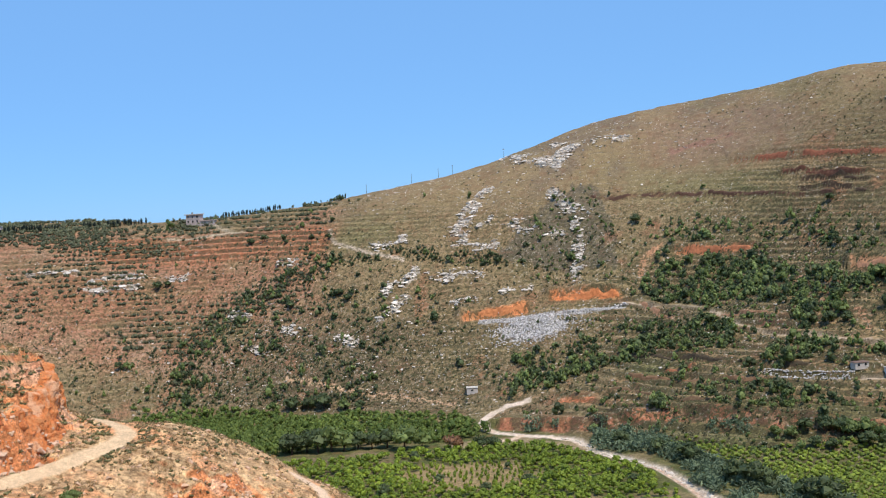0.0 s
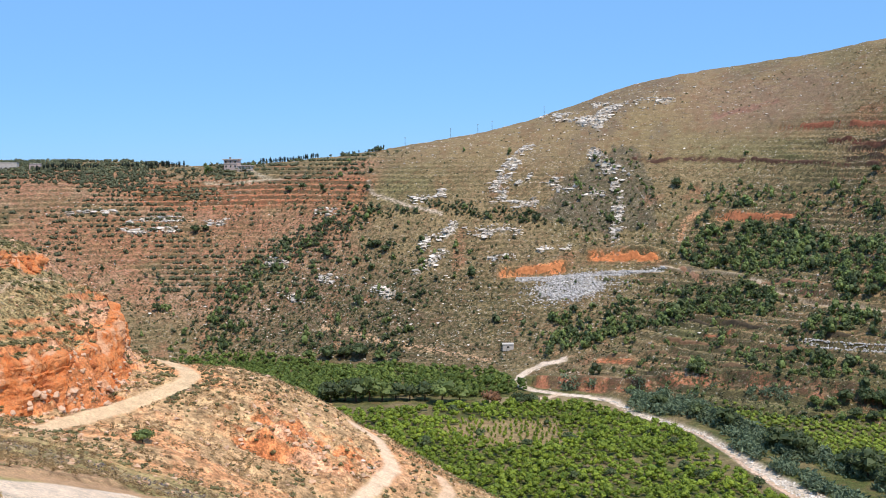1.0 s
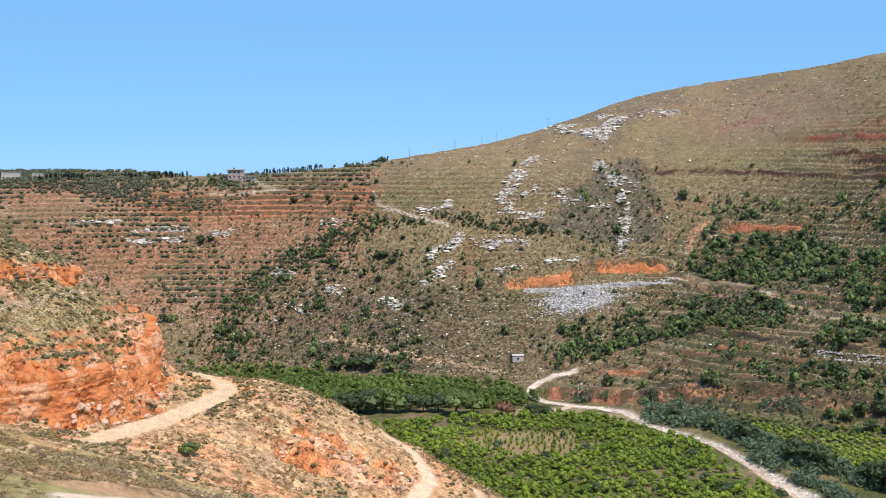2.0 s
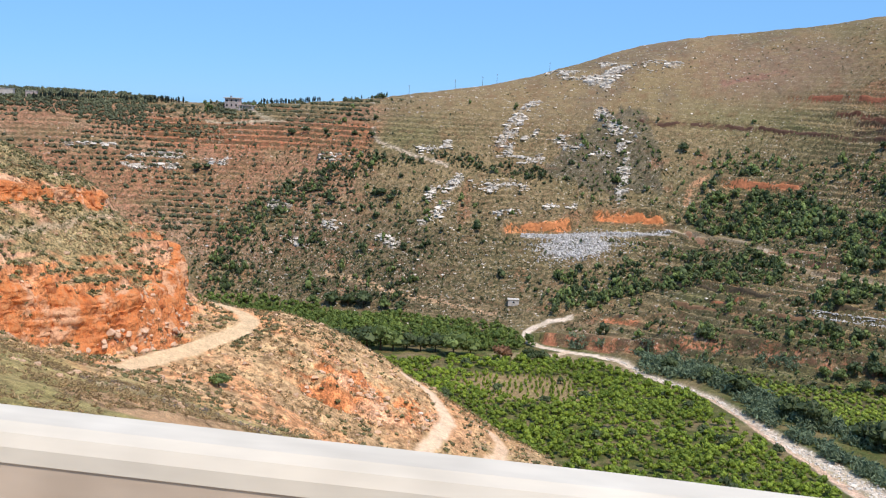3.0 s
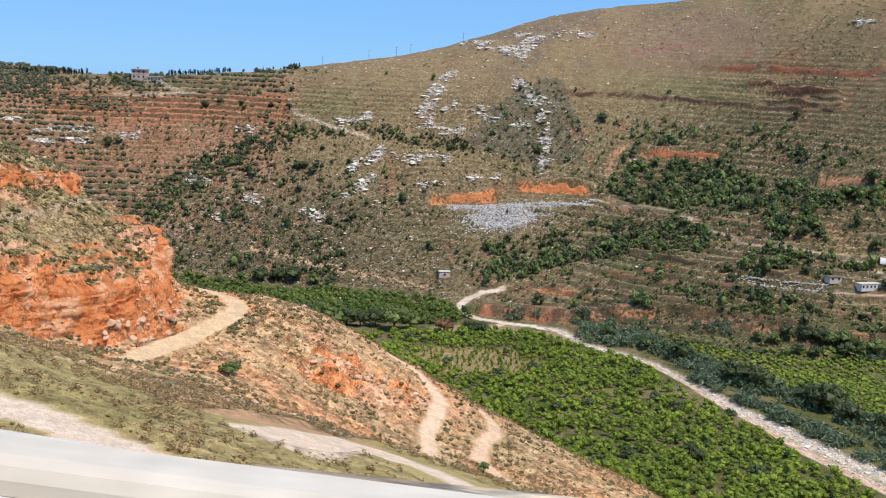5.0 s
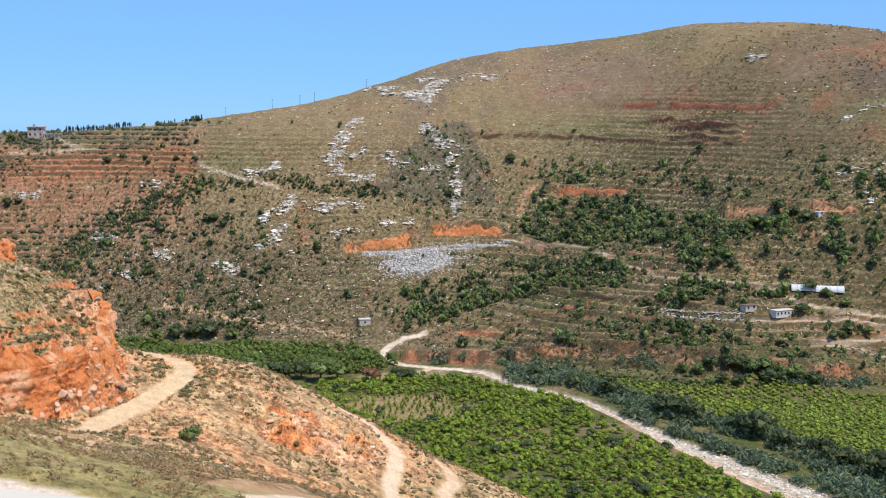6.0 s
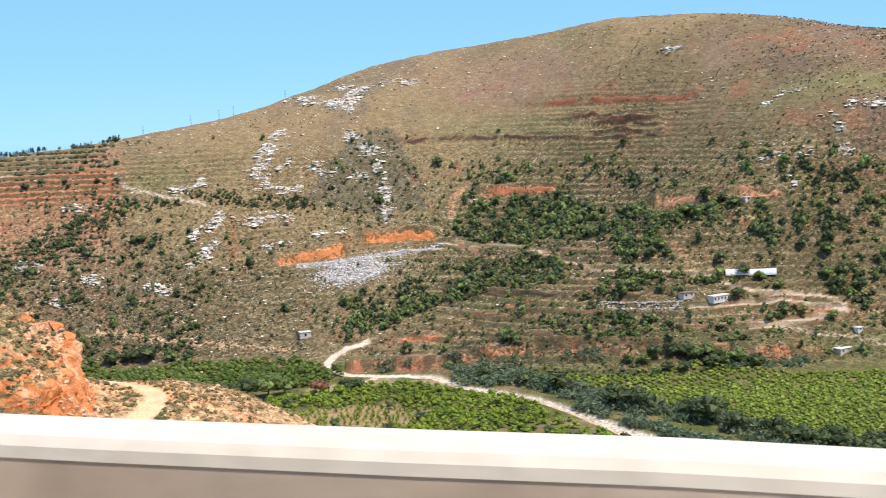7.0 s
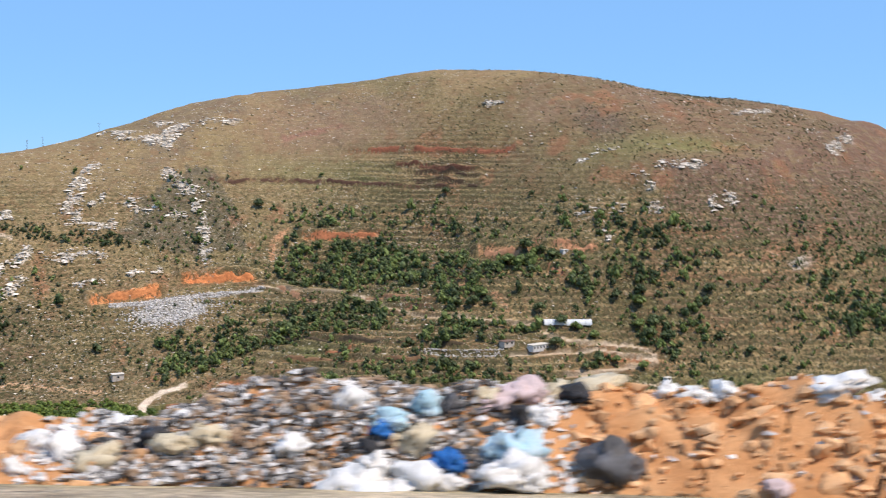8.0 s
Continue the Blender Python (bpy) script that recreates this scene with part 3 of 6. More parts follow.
def soil_and_cover(x, y, z, steep):
    """Base tint of the bare ground, and how thickly tufts and stones lie on it."""
    base, floor, far, near = ground_parts(x, y)
    n1, n2, n3 = fractal(x, y, 70, 101), fractal(x, y, 18, 103), fractal(x, y, 6, 107, 3)
    col = np.zeros((*x.shape, 3)) + np.array((0.290, 0.208, 0.108))
    col = mix_tint(col, smooth_step(0.0, 0.5, n1), (0.235, 0.180, 0.088))
    col = mix_tint(col, smooth_step(0.1, 0.6, n2) * 0.6, (0.25, 0.16, 0.085))
    west = smooth_step(-205, -245, x + 20 * n2) * smooth_step(740, 770, y)
    col = mix_tint(col, west * 0.9, (0.47, 0.220, 0.130))
    col = mix_tint(col, west * smooth_step(-0.1, 0.4, n2) * 0.5, (0.46, 0.31, 0.19))
    col = mix_tint(col, west * band(x, y, RED_TERRACE, 13, 14) * 0.9, (0.56, 0.185, 0.088))
    col = mix_tint(col, west * band(x, y, RED_LOWER, 14, 20) * 0.5, (0.38, 0.155, 0.08))
    col = mix_tint(col, smooth_step(905, 930, y + 10 * n2) * smooth_step(-200, -240, x) * 0.7, (0.30, 0.245, 0.115))
    shoulder = np.clip(1.5 * blob(x, y, -190, 750, 110, 42, -8), 0, 1)
    col = mix_tint(col, shoulder * 0.85, (0.140, 0.103, 0.064))
    col = mix_tint(col, np.clip(1.4 * blob(x, y, -105, 752, 40, 26), 0, 1) * 0.7, (0.225, 0.170, 0.085))
    east = smooth_step(-30, 10, x) * (1 - smooth_step(790, 830, y - 0.25 * x))
    col = mix_tint(col, east * 0.9, (0.185, 0.140, 0.072))
    col = mix_tint(col, east * smooth_step(0.1, 0.55, n2) * 0.6, (0.27, 0.175, 0.09))
    col = mix_tint(col, np.clip(1.6 * blob(x, y, 345, 660, 110, 40, 10), 0, 1) * 0.8, (0.215, 0.130, 0.085))
    col = mix_tint(col, blob(x, y, 265, 735, 34, 12, -12) * 0.8, (0.200, 0.210, 0.080))
    col = mix_tint(col, blob(x, y, 60, 868, 70, 18, -25) * 0.6, (0.215, 0.215, 0.085))
    col = mix_tint(col, np.clip(blob(x, y, 98, 842, 20, 9, -35) * 1.8, 0, 1), (0.075, 0.115, 0.036))
    col = mix_tint(col, blob(x, y, 12, 684, 16, 9, -40) * 1.2, (0.110, 0.165, 0.045))
    col = mix_tint(col, blob(x, y, -200, 870, 40, 22) * 0.9, (0.190, 0.180, 0.075))
    top = smooth_step(-10, 30, base) * smooth_step(-20, 60, x)
    col = mix_tint(col, top * smooth_step(-0.2, 0.4, fractal(x, y, 90, 119)) * 0.9, (0.265, 0.178, 0.112))
    col = mix_tint(col, smooth_step(240, 330, x + 20 * n2) * smooth_step(-80, -30, base) * 0.6, (0.22, 0.135, 0.095))
    cut = terraced(x, y) * far
    u = (base + far * (2.2 * fractal(x, y, 60, 3) + 0.7 * fractal(x, y, 9, 5, 3)) + 3.0 * fractal(x, y, 120, 11, 2)) / TERRACE
    strip = lattice_noise(x, np.floor(u + 0.35) * 71.3, 55, 141) + 0.35 * n2
    tone = smooth_step(0.3, 0.7, cut) * 0.75
    col = mix_tint(col, tone * smooth_step(0.15, 0.45, strip), (0.40, 0.285, 0.14))
    col = mix_tint(col, tone * smooth_step(-0.25, -0.5, strip), (0.19, 0.165, 0.075))
    strip = lattice_noise(x + 900, np.floor(u + 0.35) * 71.3, 42, 143) + 0.35 * n2
    col = mix_tint(col, tone * smooth_step(0.25, 0.55, strip) * (0.45 + 0.55 * west), (0.44, 0.185, 0.095))
    col = mix_tint(col, west * band(x, y, RED_TERRACE, 12, 10) * np.clip(0.85 + 0.3 * n2, 0, 1), (0.56, 0.195, 0.095))
    # terrace fronts darkened in the soil tint too, for shade and weeds
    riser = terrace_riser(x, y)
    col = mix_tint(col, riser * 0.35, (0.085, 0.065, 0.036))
    col = mix_tint(col, (1 - riser) * terraced(x, y) * (x > -30) * smooth_step(-0.1, 0.4, n1 + 0.5 * n3) * 0.55, (0.30, 0.215, 0.11))
    col = mix_tint(col, in_shape(x + 9 * n2, y + 9 * n3, DARK_RIB) * 0.8, (0.120, 0.105, 0.075))
    col = mix_tint(col, in_shape(x + 14 * n2, y + 10 * n3, EAST_BROWN) * 0.85, (0.190, 0.118, 0.085))
    col = mix_tint(col, np.clip(1.3 * blob(x, y, 310, 722, 34, 10, -10), 0, 1) * 0.7, (0.215, 0.215, 0.080))
    col = mix_tint(col, np.clip(1.3 * blob(x, y, 255, 770, 16, 26, 15), 0, 1) * 0.6, (0.150, 0.110, 0.090))
    col = mix_tint(col, smooth_step(870, 910, y - 0.1 * x) * smooth_step(-150, -60, x) * smooth_step(0.0, 0.5, fractal(x, y, 40, 109)) * 0.7, (0.20, 0.15, 0.10))
    col = mix_tint(col, smooth_step(0.5, 0.9, outcrop(x, y) + 0.4 * n3) * 0.8, (0.62, 0.57, 0.49))
    low = smooth_step(-112, -122, base + 4 * n2) * smooth_step(0, 30, x) * far
    col = mix_tint(col, low * 0.7, (0.145, 0.165, 0.056))
    # bare red cuts
    for line, half, tint in ((RED_BAND, 5, (0.29, 0.16, 0.11)), (SCARP_TOP, 1.1, (0.33, 0.12, 0.07)),
                             (CUT_C, 2.6, (0.58, 0.22, 0.10)), (CUT_D, 4, (0.62, 0.29, 0.15)), (CUT_E, 2.6, (0.56, 0.26, 0.14)), (CUT_GULLY, 4, (0.58, 0.30, 0.16)),
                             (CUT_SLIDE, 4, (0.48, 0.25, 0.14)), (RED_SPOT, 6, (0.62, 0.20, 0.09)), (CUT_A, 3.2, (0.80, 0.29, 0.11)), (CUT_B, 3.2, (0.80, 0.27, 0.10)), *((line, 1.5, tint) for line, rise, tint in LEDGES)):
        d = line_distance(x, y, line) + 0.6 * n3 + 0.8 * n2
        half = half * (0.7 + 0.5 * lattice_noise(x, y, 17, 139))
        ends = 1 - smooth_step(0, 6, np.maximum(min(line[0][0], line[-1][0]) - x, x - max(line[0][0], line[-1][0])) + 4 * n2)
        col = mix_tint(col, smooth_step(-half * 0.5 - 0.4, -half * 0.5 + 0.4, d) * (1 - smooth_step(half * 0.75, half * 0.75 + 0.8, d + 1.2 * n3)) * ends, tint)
        col = mix_tint(col, 0.18 * band(x, y, line, half, 5) * ends * smooth_step(0, 0.4, n2), tint)
    spoil = np.clip(np.maximum(band(x, y, SCREE, 1.5, 1.5), 1.7 * blob(x, y, -62, 766, 20, 9)), 0, 1)
    col = mix_tint(col, smooth_step(0.45, 0.6, spoil + 0.2 * n3), (0.56, 0.54, 0.51))
    red_bits = smooth_step(0.42, 0.6, fractal(x, y, 24, 131)) * far * smooth_step(900, 840, y)
    col = mix_tint(col, red_bits * 0.6, (0.34, 0.155, 0.085))
    col = col * (1 - 0.08 * far - 0.05 * east * far)[..., None]
    # spur
    straw = np.zeros_like(col) + np.array((0.57, 0.355, 0.180))
    straw = mix_tint(straw, smooth_step(-0.15, 0.3, n2 + 0.5 * n3) * 0.9, (0.72, 0.34, 0.155))
    n4 = fractal(x, y, 2.6, 113, 2)
    straw = mix_tint(straw, smooth_step(0.0, 0.5, n1 + 0.6 * n3) * 0.6, (0.40, 0.30, 0.15))
    straw = mix_tint(straw, smooth_step(0.05, 0.5, n4) * 0.55, (0.70, 0.49, 0.25))
    straw = mix_tint(straw, smooth_step(-0.15, -0.5, n4 + 0.3 * n3) * 0.6, (0.30, 0.20, 0.10))
    grassy = smooth_step(3, 9, line_distance(x, y, CLIFF)) * (x < -150)
    straw = mix_tint(straw, grassy * 0.85, (0.47, 0.35, 0.165))
    slope_grass = smooth_step(238, 205, y - 0.35 * (x + 160) + 6 * n3)
    straw = mix_tint(straw, slope_grass * 0.9, (0.47, 0.365, 0.150))
    straw = mix_tint(straw, slope_grass * smooth_step(0.1, 0.5, n2) * 0.6, (0.35, 0.295, 0.105))
    bare = np.maximum(smooth_step(0.75, 1.15, steep + 0.2 * n3), np.clip(1.2 * blob(x, y, -112, 312, 26, 11, 30), 0, 1) * smooth_step(-0.1, 0.3, n3 + n2))
    cd = line_distance(x, y, CLIFF)
    face = smooth_step(-4, -1, cd) * (1 - smooth_step(7, 15, cd + 5 * n2)) * (x < -150) * (1 - slope_grass)
    bare = np.maximum(bare, face * smooth_step(-0.3, 0.05, n2 + 0.7 * n3))
    straw = mix_tint(straw, bare * (1 - slope_grass * 0.7), (0.64, 0.25, 0.10))
    straw = mix_tint(straw, bare * smooth_step(0.0, 0.3, n2 + 0.6 * n3) * 0.85, (0.70, 0.42, 0.255))
    straw = mix_tint(straw, bare * smooth_step(-0.15, -0.5, n4 + 0.5 * n3) * 0.7, (0.36, 0.13, 0.06))
    purple = band(x, y, [(-140, 205), (-118, 213), (-97, 216), (-86, 232)], 5, 6) * smooth_step(-0.1, 0.3, n3)
    straw = mix_tint(straw, purple * 0.35, (0.28, 0.215, 0.225))
    straw = mix_tint(straw, band(x, y, HAIR_DIRT, 9, 4) * 0.8, (0.56, 0.32, 0.18))
    col = col * (1 - near[..., None]) + straw * near[..., None]
    # valley floor
    field = np.zeros_like(col) + np.array((0.088, 0.105, 0.032))
    field = mix_tint(field, smooth_step(0.15, 0.55, n2) * 0.7, (0.26, 0.19, 0.105))
    field = mix_tint(field, smooth_step(0.35, 0.6, blob(x, y, -75, 548, 40, 34) + 0.35 * n2) * 0.85, (0.36, 0.255, 0.125))
    field = mix_tint(field, smooth_step(30, 70, x) * smooth_step(400, 360, y) * 0.5, (0.30, 0.22, 0.12))
    bed = 2.4 + 7.0 * smooth_step(545, 385, y)
    off = line_distance(x, y, RIVER)
    field = mix_tint(field, 1 - smooth_step(bed * 0.8, bed + 2.0, np.abs(off)), (0.66, 0.55, 0.43))
    field = mix_tint(field, (1 - smooth_step(bed * 0.3, bed * 0.45, np.abs(off + bed * 0.6 + 1.2 * n2))) * smooth_step(590, 560, y), (0.72, 0.50, 0.35))
    field = mix_tint(field, (1 - smooth_step(0.8, 2.0, np.abs(off + bed * 0.05 + 1.5 * n2))) * smooth_step(500, 440, y) * 0.7, (0.36, 0.31, 0.16))
    field = mix_tint(field, band(x, y, [(-95, 618), (-62, 626), (-48, 612), (-30, 606)], 6, 4) * 0.8, (0.36, 0.27, 0.155))
    col = col * (1 - floor[..., None]) + field * floor[..., None]
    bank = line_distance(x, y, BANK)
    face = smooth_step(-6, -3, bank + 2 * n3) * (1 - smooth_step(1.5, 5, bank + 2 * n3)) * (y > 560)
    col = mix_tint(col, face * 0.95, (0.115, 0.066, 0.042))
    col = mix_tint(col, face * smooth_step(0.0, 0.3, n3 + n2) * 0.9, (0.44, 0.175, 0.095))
    # tracks
    for line, half, tint in ((SPUR_TRACK, 2.5, (0.72, 0.51, 0.30)), (FLANK_TRACK, 1.9, (0.78, 0.56, 0.37)), (LOW_TRACK, 1.7, (0.76, 0.52, 0.33)),
                             (HAIRPIN, 3.4, (0.80, 0.63, 0.46)), (LOWER_ROAD, 3.2, (0.78, 0.61, 0.45)), (FOOTPATH, 0.8, (0.52, 0.38, 0.23)),
                             (VALLEY_ROAD, 2.2, (0.76, 0.62, 0.48)), (UPPER_PATH, 0.5, (0.50, 0.40, 0.28)), (SLOPE_PATH, 0.5, (0.60, 0.48, 0.35)), (MID_ROAD, 0.6, (0.60, 0.48, 0.35)), (LOW_LANE, 0.9, (0.54, 0.42, 0.30)), (VALLEY_LOOP, 1.8, (0.70, 0.52, 0.36)),
                             (LOW_RIGHT, 1.2, (0.54, 0.42, 0.30)), (HOUSE_LANE, 1.5, (0.54, 0.44, 0.30)), (WEST_PATH, 1.2, (0.52, 0.42, 0.31)), (FOOT_TRAIL, 1.8, (0.54, 0.34, 0.20))):
        col = mix_tint(col, band(x + 0.5 * n3 + 0.4 * n4, y + 0.5 * n2 + 0.4 * n4, line, half, 0.7), tint)
    col = mix_tint(col, band(x + n3, y + n2, [(-108, 153), (-103, 167), (-97, 173)], 8, 1.5), (0.80, 0.61, 0.43))
    ry, rz = road_profile(x)
    verge = (1 - smooth_step(10.5, 12.5, y - ry + n3)) * (y < 40)
    col = mix_tint(col, verge * 0.9, (0.66, 0.53, 0.39))
    tufts = far * (0.68 + 0.3 * shoulder + 0.3 * east) + near * (0.18 + 0.75 * grassy + 0.35 * slope_grass) * (1 - 0.8 * bare) + floor * 0.15
    smooth_top = smooth_step(-25, 15, base) * smooth_step(-230, -190, x)
    tufts = tufts * (1 - smooth_top * np.clip(0.75 - 0.6 * n1, 0.3, 0.95))
    stones = far * (1 - 0.5 * smooth_top) * (0.30 + 0.4 * shoulder + 0.5 * smooth_step(0.1, 0.5, n1)) + near * 0.12 * (1 - slope_grass)
    paths = np.zeros_like(x)
    for line, half in ((SPUR_TRACK, 2.5), (FLANK_TRACK, 2), (LOW_TRACK, 2), (HAIRPIN, 9), (LOWER_ROAD, 3.5), (VALLEY_ROAD, 2.6), (MID_ROAD, 0.9), (LOW_RIGHT, 1.8), (UPPER_PATH, 1.6), (SLOPE_PATH, 1.2), (VALLEY_LOOP, 2)):
        paths = np.maximum(paths, band(x, y, line, half, 2))
    return col, np.clip(tufts * (1 - paths), 0, 1), np.clip(stones * (1 - paths), 0, 1), near, (1 - paths) * (1 - 0.55 * smooth_top * far)

# ---- the ground: one sheet out to the horizon ----
def grid_mesh(name, X, Y, Z):
    ny, nx = X.shape
    verts = np.stack([X, Y, Z], -1).reshape(-1, 3)
    k = np.arange(ny * nx).reshape(ny, nx)
    quads = np.stack([k[:-1, :-1], k[:-1, 1:], k[1:, 1:], k[1:, :-1]], -1).reshape(-1, 4)
    return array_mesh(name, verts, quads)


def array_mesh(name, verts, faces, smooth=True):
    """A mesh from an array of corners and an array of faces that all have as many corners."""
    me = bpy.data.meshes.new(name)
    me.vertices.add(len(verts))
    me.vertices.foreach_set("co", np.ascontiguousarray(verts, dtype=np.float32).ravel())
    me.loops.add(faces.size)
    me.loops.foreach_set("vertex_index", np.ascontiguousarray(faces, dtype=np.int32).ravel())
    me.polygons.add(len(faces))
    me.polygons.foreach_set("loop_start", np.arange(0, faces.size, faces.shape[1], dtype=np.int32))
    me.update(calc_edges=True)
    me.polygons.foreach_set("use_smooth", np.full(len(faces), smooth))
    return me


def build_ground():
    gx = axis_lines((-4500, -800, 370), (-800, -560, 8), (-560, -270, 2.4), (-270, -215, 1.2), (-215, -140, 0.7), (-140, 20, 1.0), (20, 215, 1.5), (215, 400, 2.2), (400, 640, 8), (640, 4500, 386))
    gy = axis_lines((-3000, -100, 290), (-100, -20, 4), (-20, 30, 1.0), (30, 110, 2), (110, 220, 1.5), (220, 245, 0.8), (245, 320, 0.6), (320, 360, 0.8), (360, 430, 2.0), (430, 560, 2.6), (560, 765, 1.8), (765, 815, 1.2), (815, 960, 1.9), (960, 1100, 8), (1100, 4600, 350))
    X, Y = np.meshgrid(gx, gy)
    Z = land_height(X, Y)
    ry, rz = road_profile(X)
    side = Y - ry
    Z = np.where((side > -4.6) & (side < 3.4) & (X > -200) & (X < 60), Z - 0.25, Z)
    dy, dx = np.gradient(Z, gy, gx)
    steep = np.hypot(dx, dy)
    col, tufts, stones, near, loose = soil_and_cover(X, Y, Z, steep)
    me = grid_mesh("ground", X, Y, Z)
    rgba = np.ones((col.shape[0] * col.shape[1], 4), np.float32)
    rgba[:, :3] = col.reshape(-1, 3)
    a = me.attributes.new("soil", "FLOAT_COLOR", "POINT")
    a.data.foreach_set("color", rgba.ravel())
    rgba = np.ones((tufts.size, 4), np.float32)
    rgba[:, 0], rgba[:, 1], rgba[:, 2] = tufts.ravel(), stones.ravel(), near.ravel()
    rgba[:, 3] = loose.ravel()
    a = me.attributes.new("cover", "FLOAT_COLOR", "POINT")
    a.data.foreach_set("color", rgba.ravel())
    base, floor, far, fore = ground_parts(X, Y)
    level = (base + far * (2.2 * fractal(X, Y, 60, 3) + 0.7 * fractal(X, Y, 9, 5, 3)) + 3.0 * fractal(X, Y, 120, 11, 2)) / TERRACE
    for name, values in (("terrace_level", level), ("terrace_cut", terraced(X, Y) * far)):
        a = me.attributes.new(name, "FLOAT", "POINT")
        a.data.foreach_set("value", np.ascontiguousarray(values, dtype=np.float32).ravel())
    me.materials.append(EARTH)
    return tagged(new("ground", me), "dry grassy hillsides and bare red soil round a green valley", "ground", kind="structure")


ground = build_ground()

# ---- building blocks ----
def part(name, bm, mat, parent, label="", smooth=False):
    """Links a bmesh as one mesh object under a thing or a part."""
    me = bpy.data.meshes.new(name)
    bm.to_mesh(me)
    bm.free()
    return mesh_part(name, me, mat, parent, label, smooth)


def mesh_part(name, me, mat, parent, label="", smooth=False):
    if not me.materials:
        me.materials.append(mat)
    if smooth:
        me.polygons.foreach_set("use_smooth", np.ones(len(me.polygons), bool))
    ob = new(name, me)
    ob.parent = parent
    if label:
        tagged(ob, label)
    return ob


def box(bm, x0, x1, y0, y1, z0, z1):
    v = [bm.verts.new(p) for p in ((x0, y0, z0), (x1, y0, z0), (x1, y1, z0), (x0, y1, z0), (x0, y0, z1), (x1, y0, z1), (x1, y1, z1), (x0, y1, z1))]
    for f in ((0, 3, 2, 1), (4, 5, 6, 7), (0, 1, 5, 4), (1, 2, 6, 5), (2, 3, 7, 6), (3, 0, 4, 7)):
        bm.faces.new([v[k] for k in f])
    return bm


def box_bm(*spans, bevel=0.0):
    bm = box(bmesh.new(), *spans)
    if bevel:
        bmesh.ops.bevel(bm, geom=bm.edges[:], offset=bevel, segments=1, affect="EDGES")
    return bm


def tube(bm, points, radii, sides=6):
    """A tapered tube along a line of points."""
    rings = []
    for k, p in enumerate(points):
        a = Vector(points[max(k - 1, 0)])
        b = Vector(points[min(k + 1, len(points) - 1)])
        d = (b - a).normalized()
        u = d.orthogonal().normalized()
        w = d.cross(u)
        rings.append([bm.verts.new(Vector(p) + radii[k] * (math.cos(t) * u + math.sin(t) * w)) for t in (2 * math.pi * q / sides for q in range(sides))])
    for a, b in zip(rings[:-1], rings[1:]):
        for q in range(sides):
            bm.faces.new((a[q], a[(q + 1) % sides], b[(q + 1) % sides], b[q]))
    bm.faces.new(rings[-1])
    bm.faces.new(rings[0][::-1])
    return bm


RNG = np.random.default_rng(7)


def leaf_cards(centres, size, rng, aspect=0.6):
    """Small bent leaf sprays at the centres, turned at random: two triangles each."""
    n = len(centres)
    a = rng.normal(size=(n, 3))
    a /= np.linalg.norm(a, axis=1, keepdims=True)
    b = np.cross(a, rng.normal(size=(n, 3)))
    b /= np.linalg.norm(b, axis=1, keepdims=True)
    s = size * rng.uniform(0.6, 1.3, (n, 1))
    c = np.cross(a, b) * s * 0.25
    quad = np.stack([centres - a * s, centres - b * s * aspect + c, centres + a * s, centres + b * s * aspect + c], 1)
    verts = quad.reshape(-1, 3)
    k = np.arange(n)[:, None] * 4
    tris = np.concatenate([k + np.array([0, 1, 2]), k + np.array([0, 2, 3])])
    return verts, tris


def ball(rx, rz, cz, rng, rough=0.2):
    """A lumpy low core that stops light inside a crown."""
    t = (1 + 5 ** 0.5) / 2
    v = np.array([(-1, t, 0), (1, t, 0), (-1, -t, 0), (1, -t, 0), (0, -1, t), (0, 1, t), (0, -1, -t), (0, 1, -t), (t, 0, -1), (t, 0, 1), (-t, 0, -1), (-t, 0, 1)], float)
    v /= np.linalg.norm(v, axis=1, keepdims=True)
    v *= 1 + rough * rng.normal(size=(12, 1))
    f = np.array([(0, 11, 5), (0, 5, 1), (0, 1, 7), (0, 7, 10), (0, 10, 11), (1, 5, 9), (5, 11, 4), (11, 10, 2), (10, 7, 6), (7, 1, 8), (3, 9, 4), (3, 4, 2), (3, 2, 6), (3, 6, 8), (3, 8, 9), (4, 9, 5), (2, 4, 11), (6, 2, 10), (8, 6, 7), (9, 8, 1)])
    return v * np.array((rx, rx, rz)) + np.array((0, 0, cz)), f


def crown(n, rx, rz, cz, leaf, rng, lobes=1):
    """A crown about rx wide and rz high round the height cz: cores with leaf sprays over and through them."""
    vs, fs, off = [], [], 0
    for k in range(lobes):
        if lobes == 1:
            mid, r, h = np.zeros(3), rx, rz
        else:
            t = 2 * math.pi * (k + rng.uniform(-0.3, 0.3)) / max(lobes - 1, 1)
            far = 0.0 if k == 0 else rng.uniform(0.45, 0.65)
            mid = np.array((math.cos(t) * far * rx, math.sin(t) * far * rx, (0.35 if k == 0 else rng.uniform(-0.4, 0.25)) * rz))
            r, h = rx * rng.uniform(0.45, 0.62), rz * rng.uniform(0.5, 0.7)
        v, f = ball(r * 0.80, h * 0.80, cz, rng)
        vs.append(v + mid)
        fs.append(f + off)
        off += len(v)
        d = rng.normal(size=(n // lobes, 3))
        d /= np.linalg.norm(d, axis=1, keepdims=True)
        d *= rng.uniform(0.72, 1.06, (len(d), 1))
        c = d * np.array((r, r, h)) + mid + np.array((0, 0, cz))
        v, f = leaf_cards(c, leaf, rng)
        vs.append(v)
        fs.append(f + off)
        off += len(v)
    return np.concatenate(vs), np.concatenate(fs)


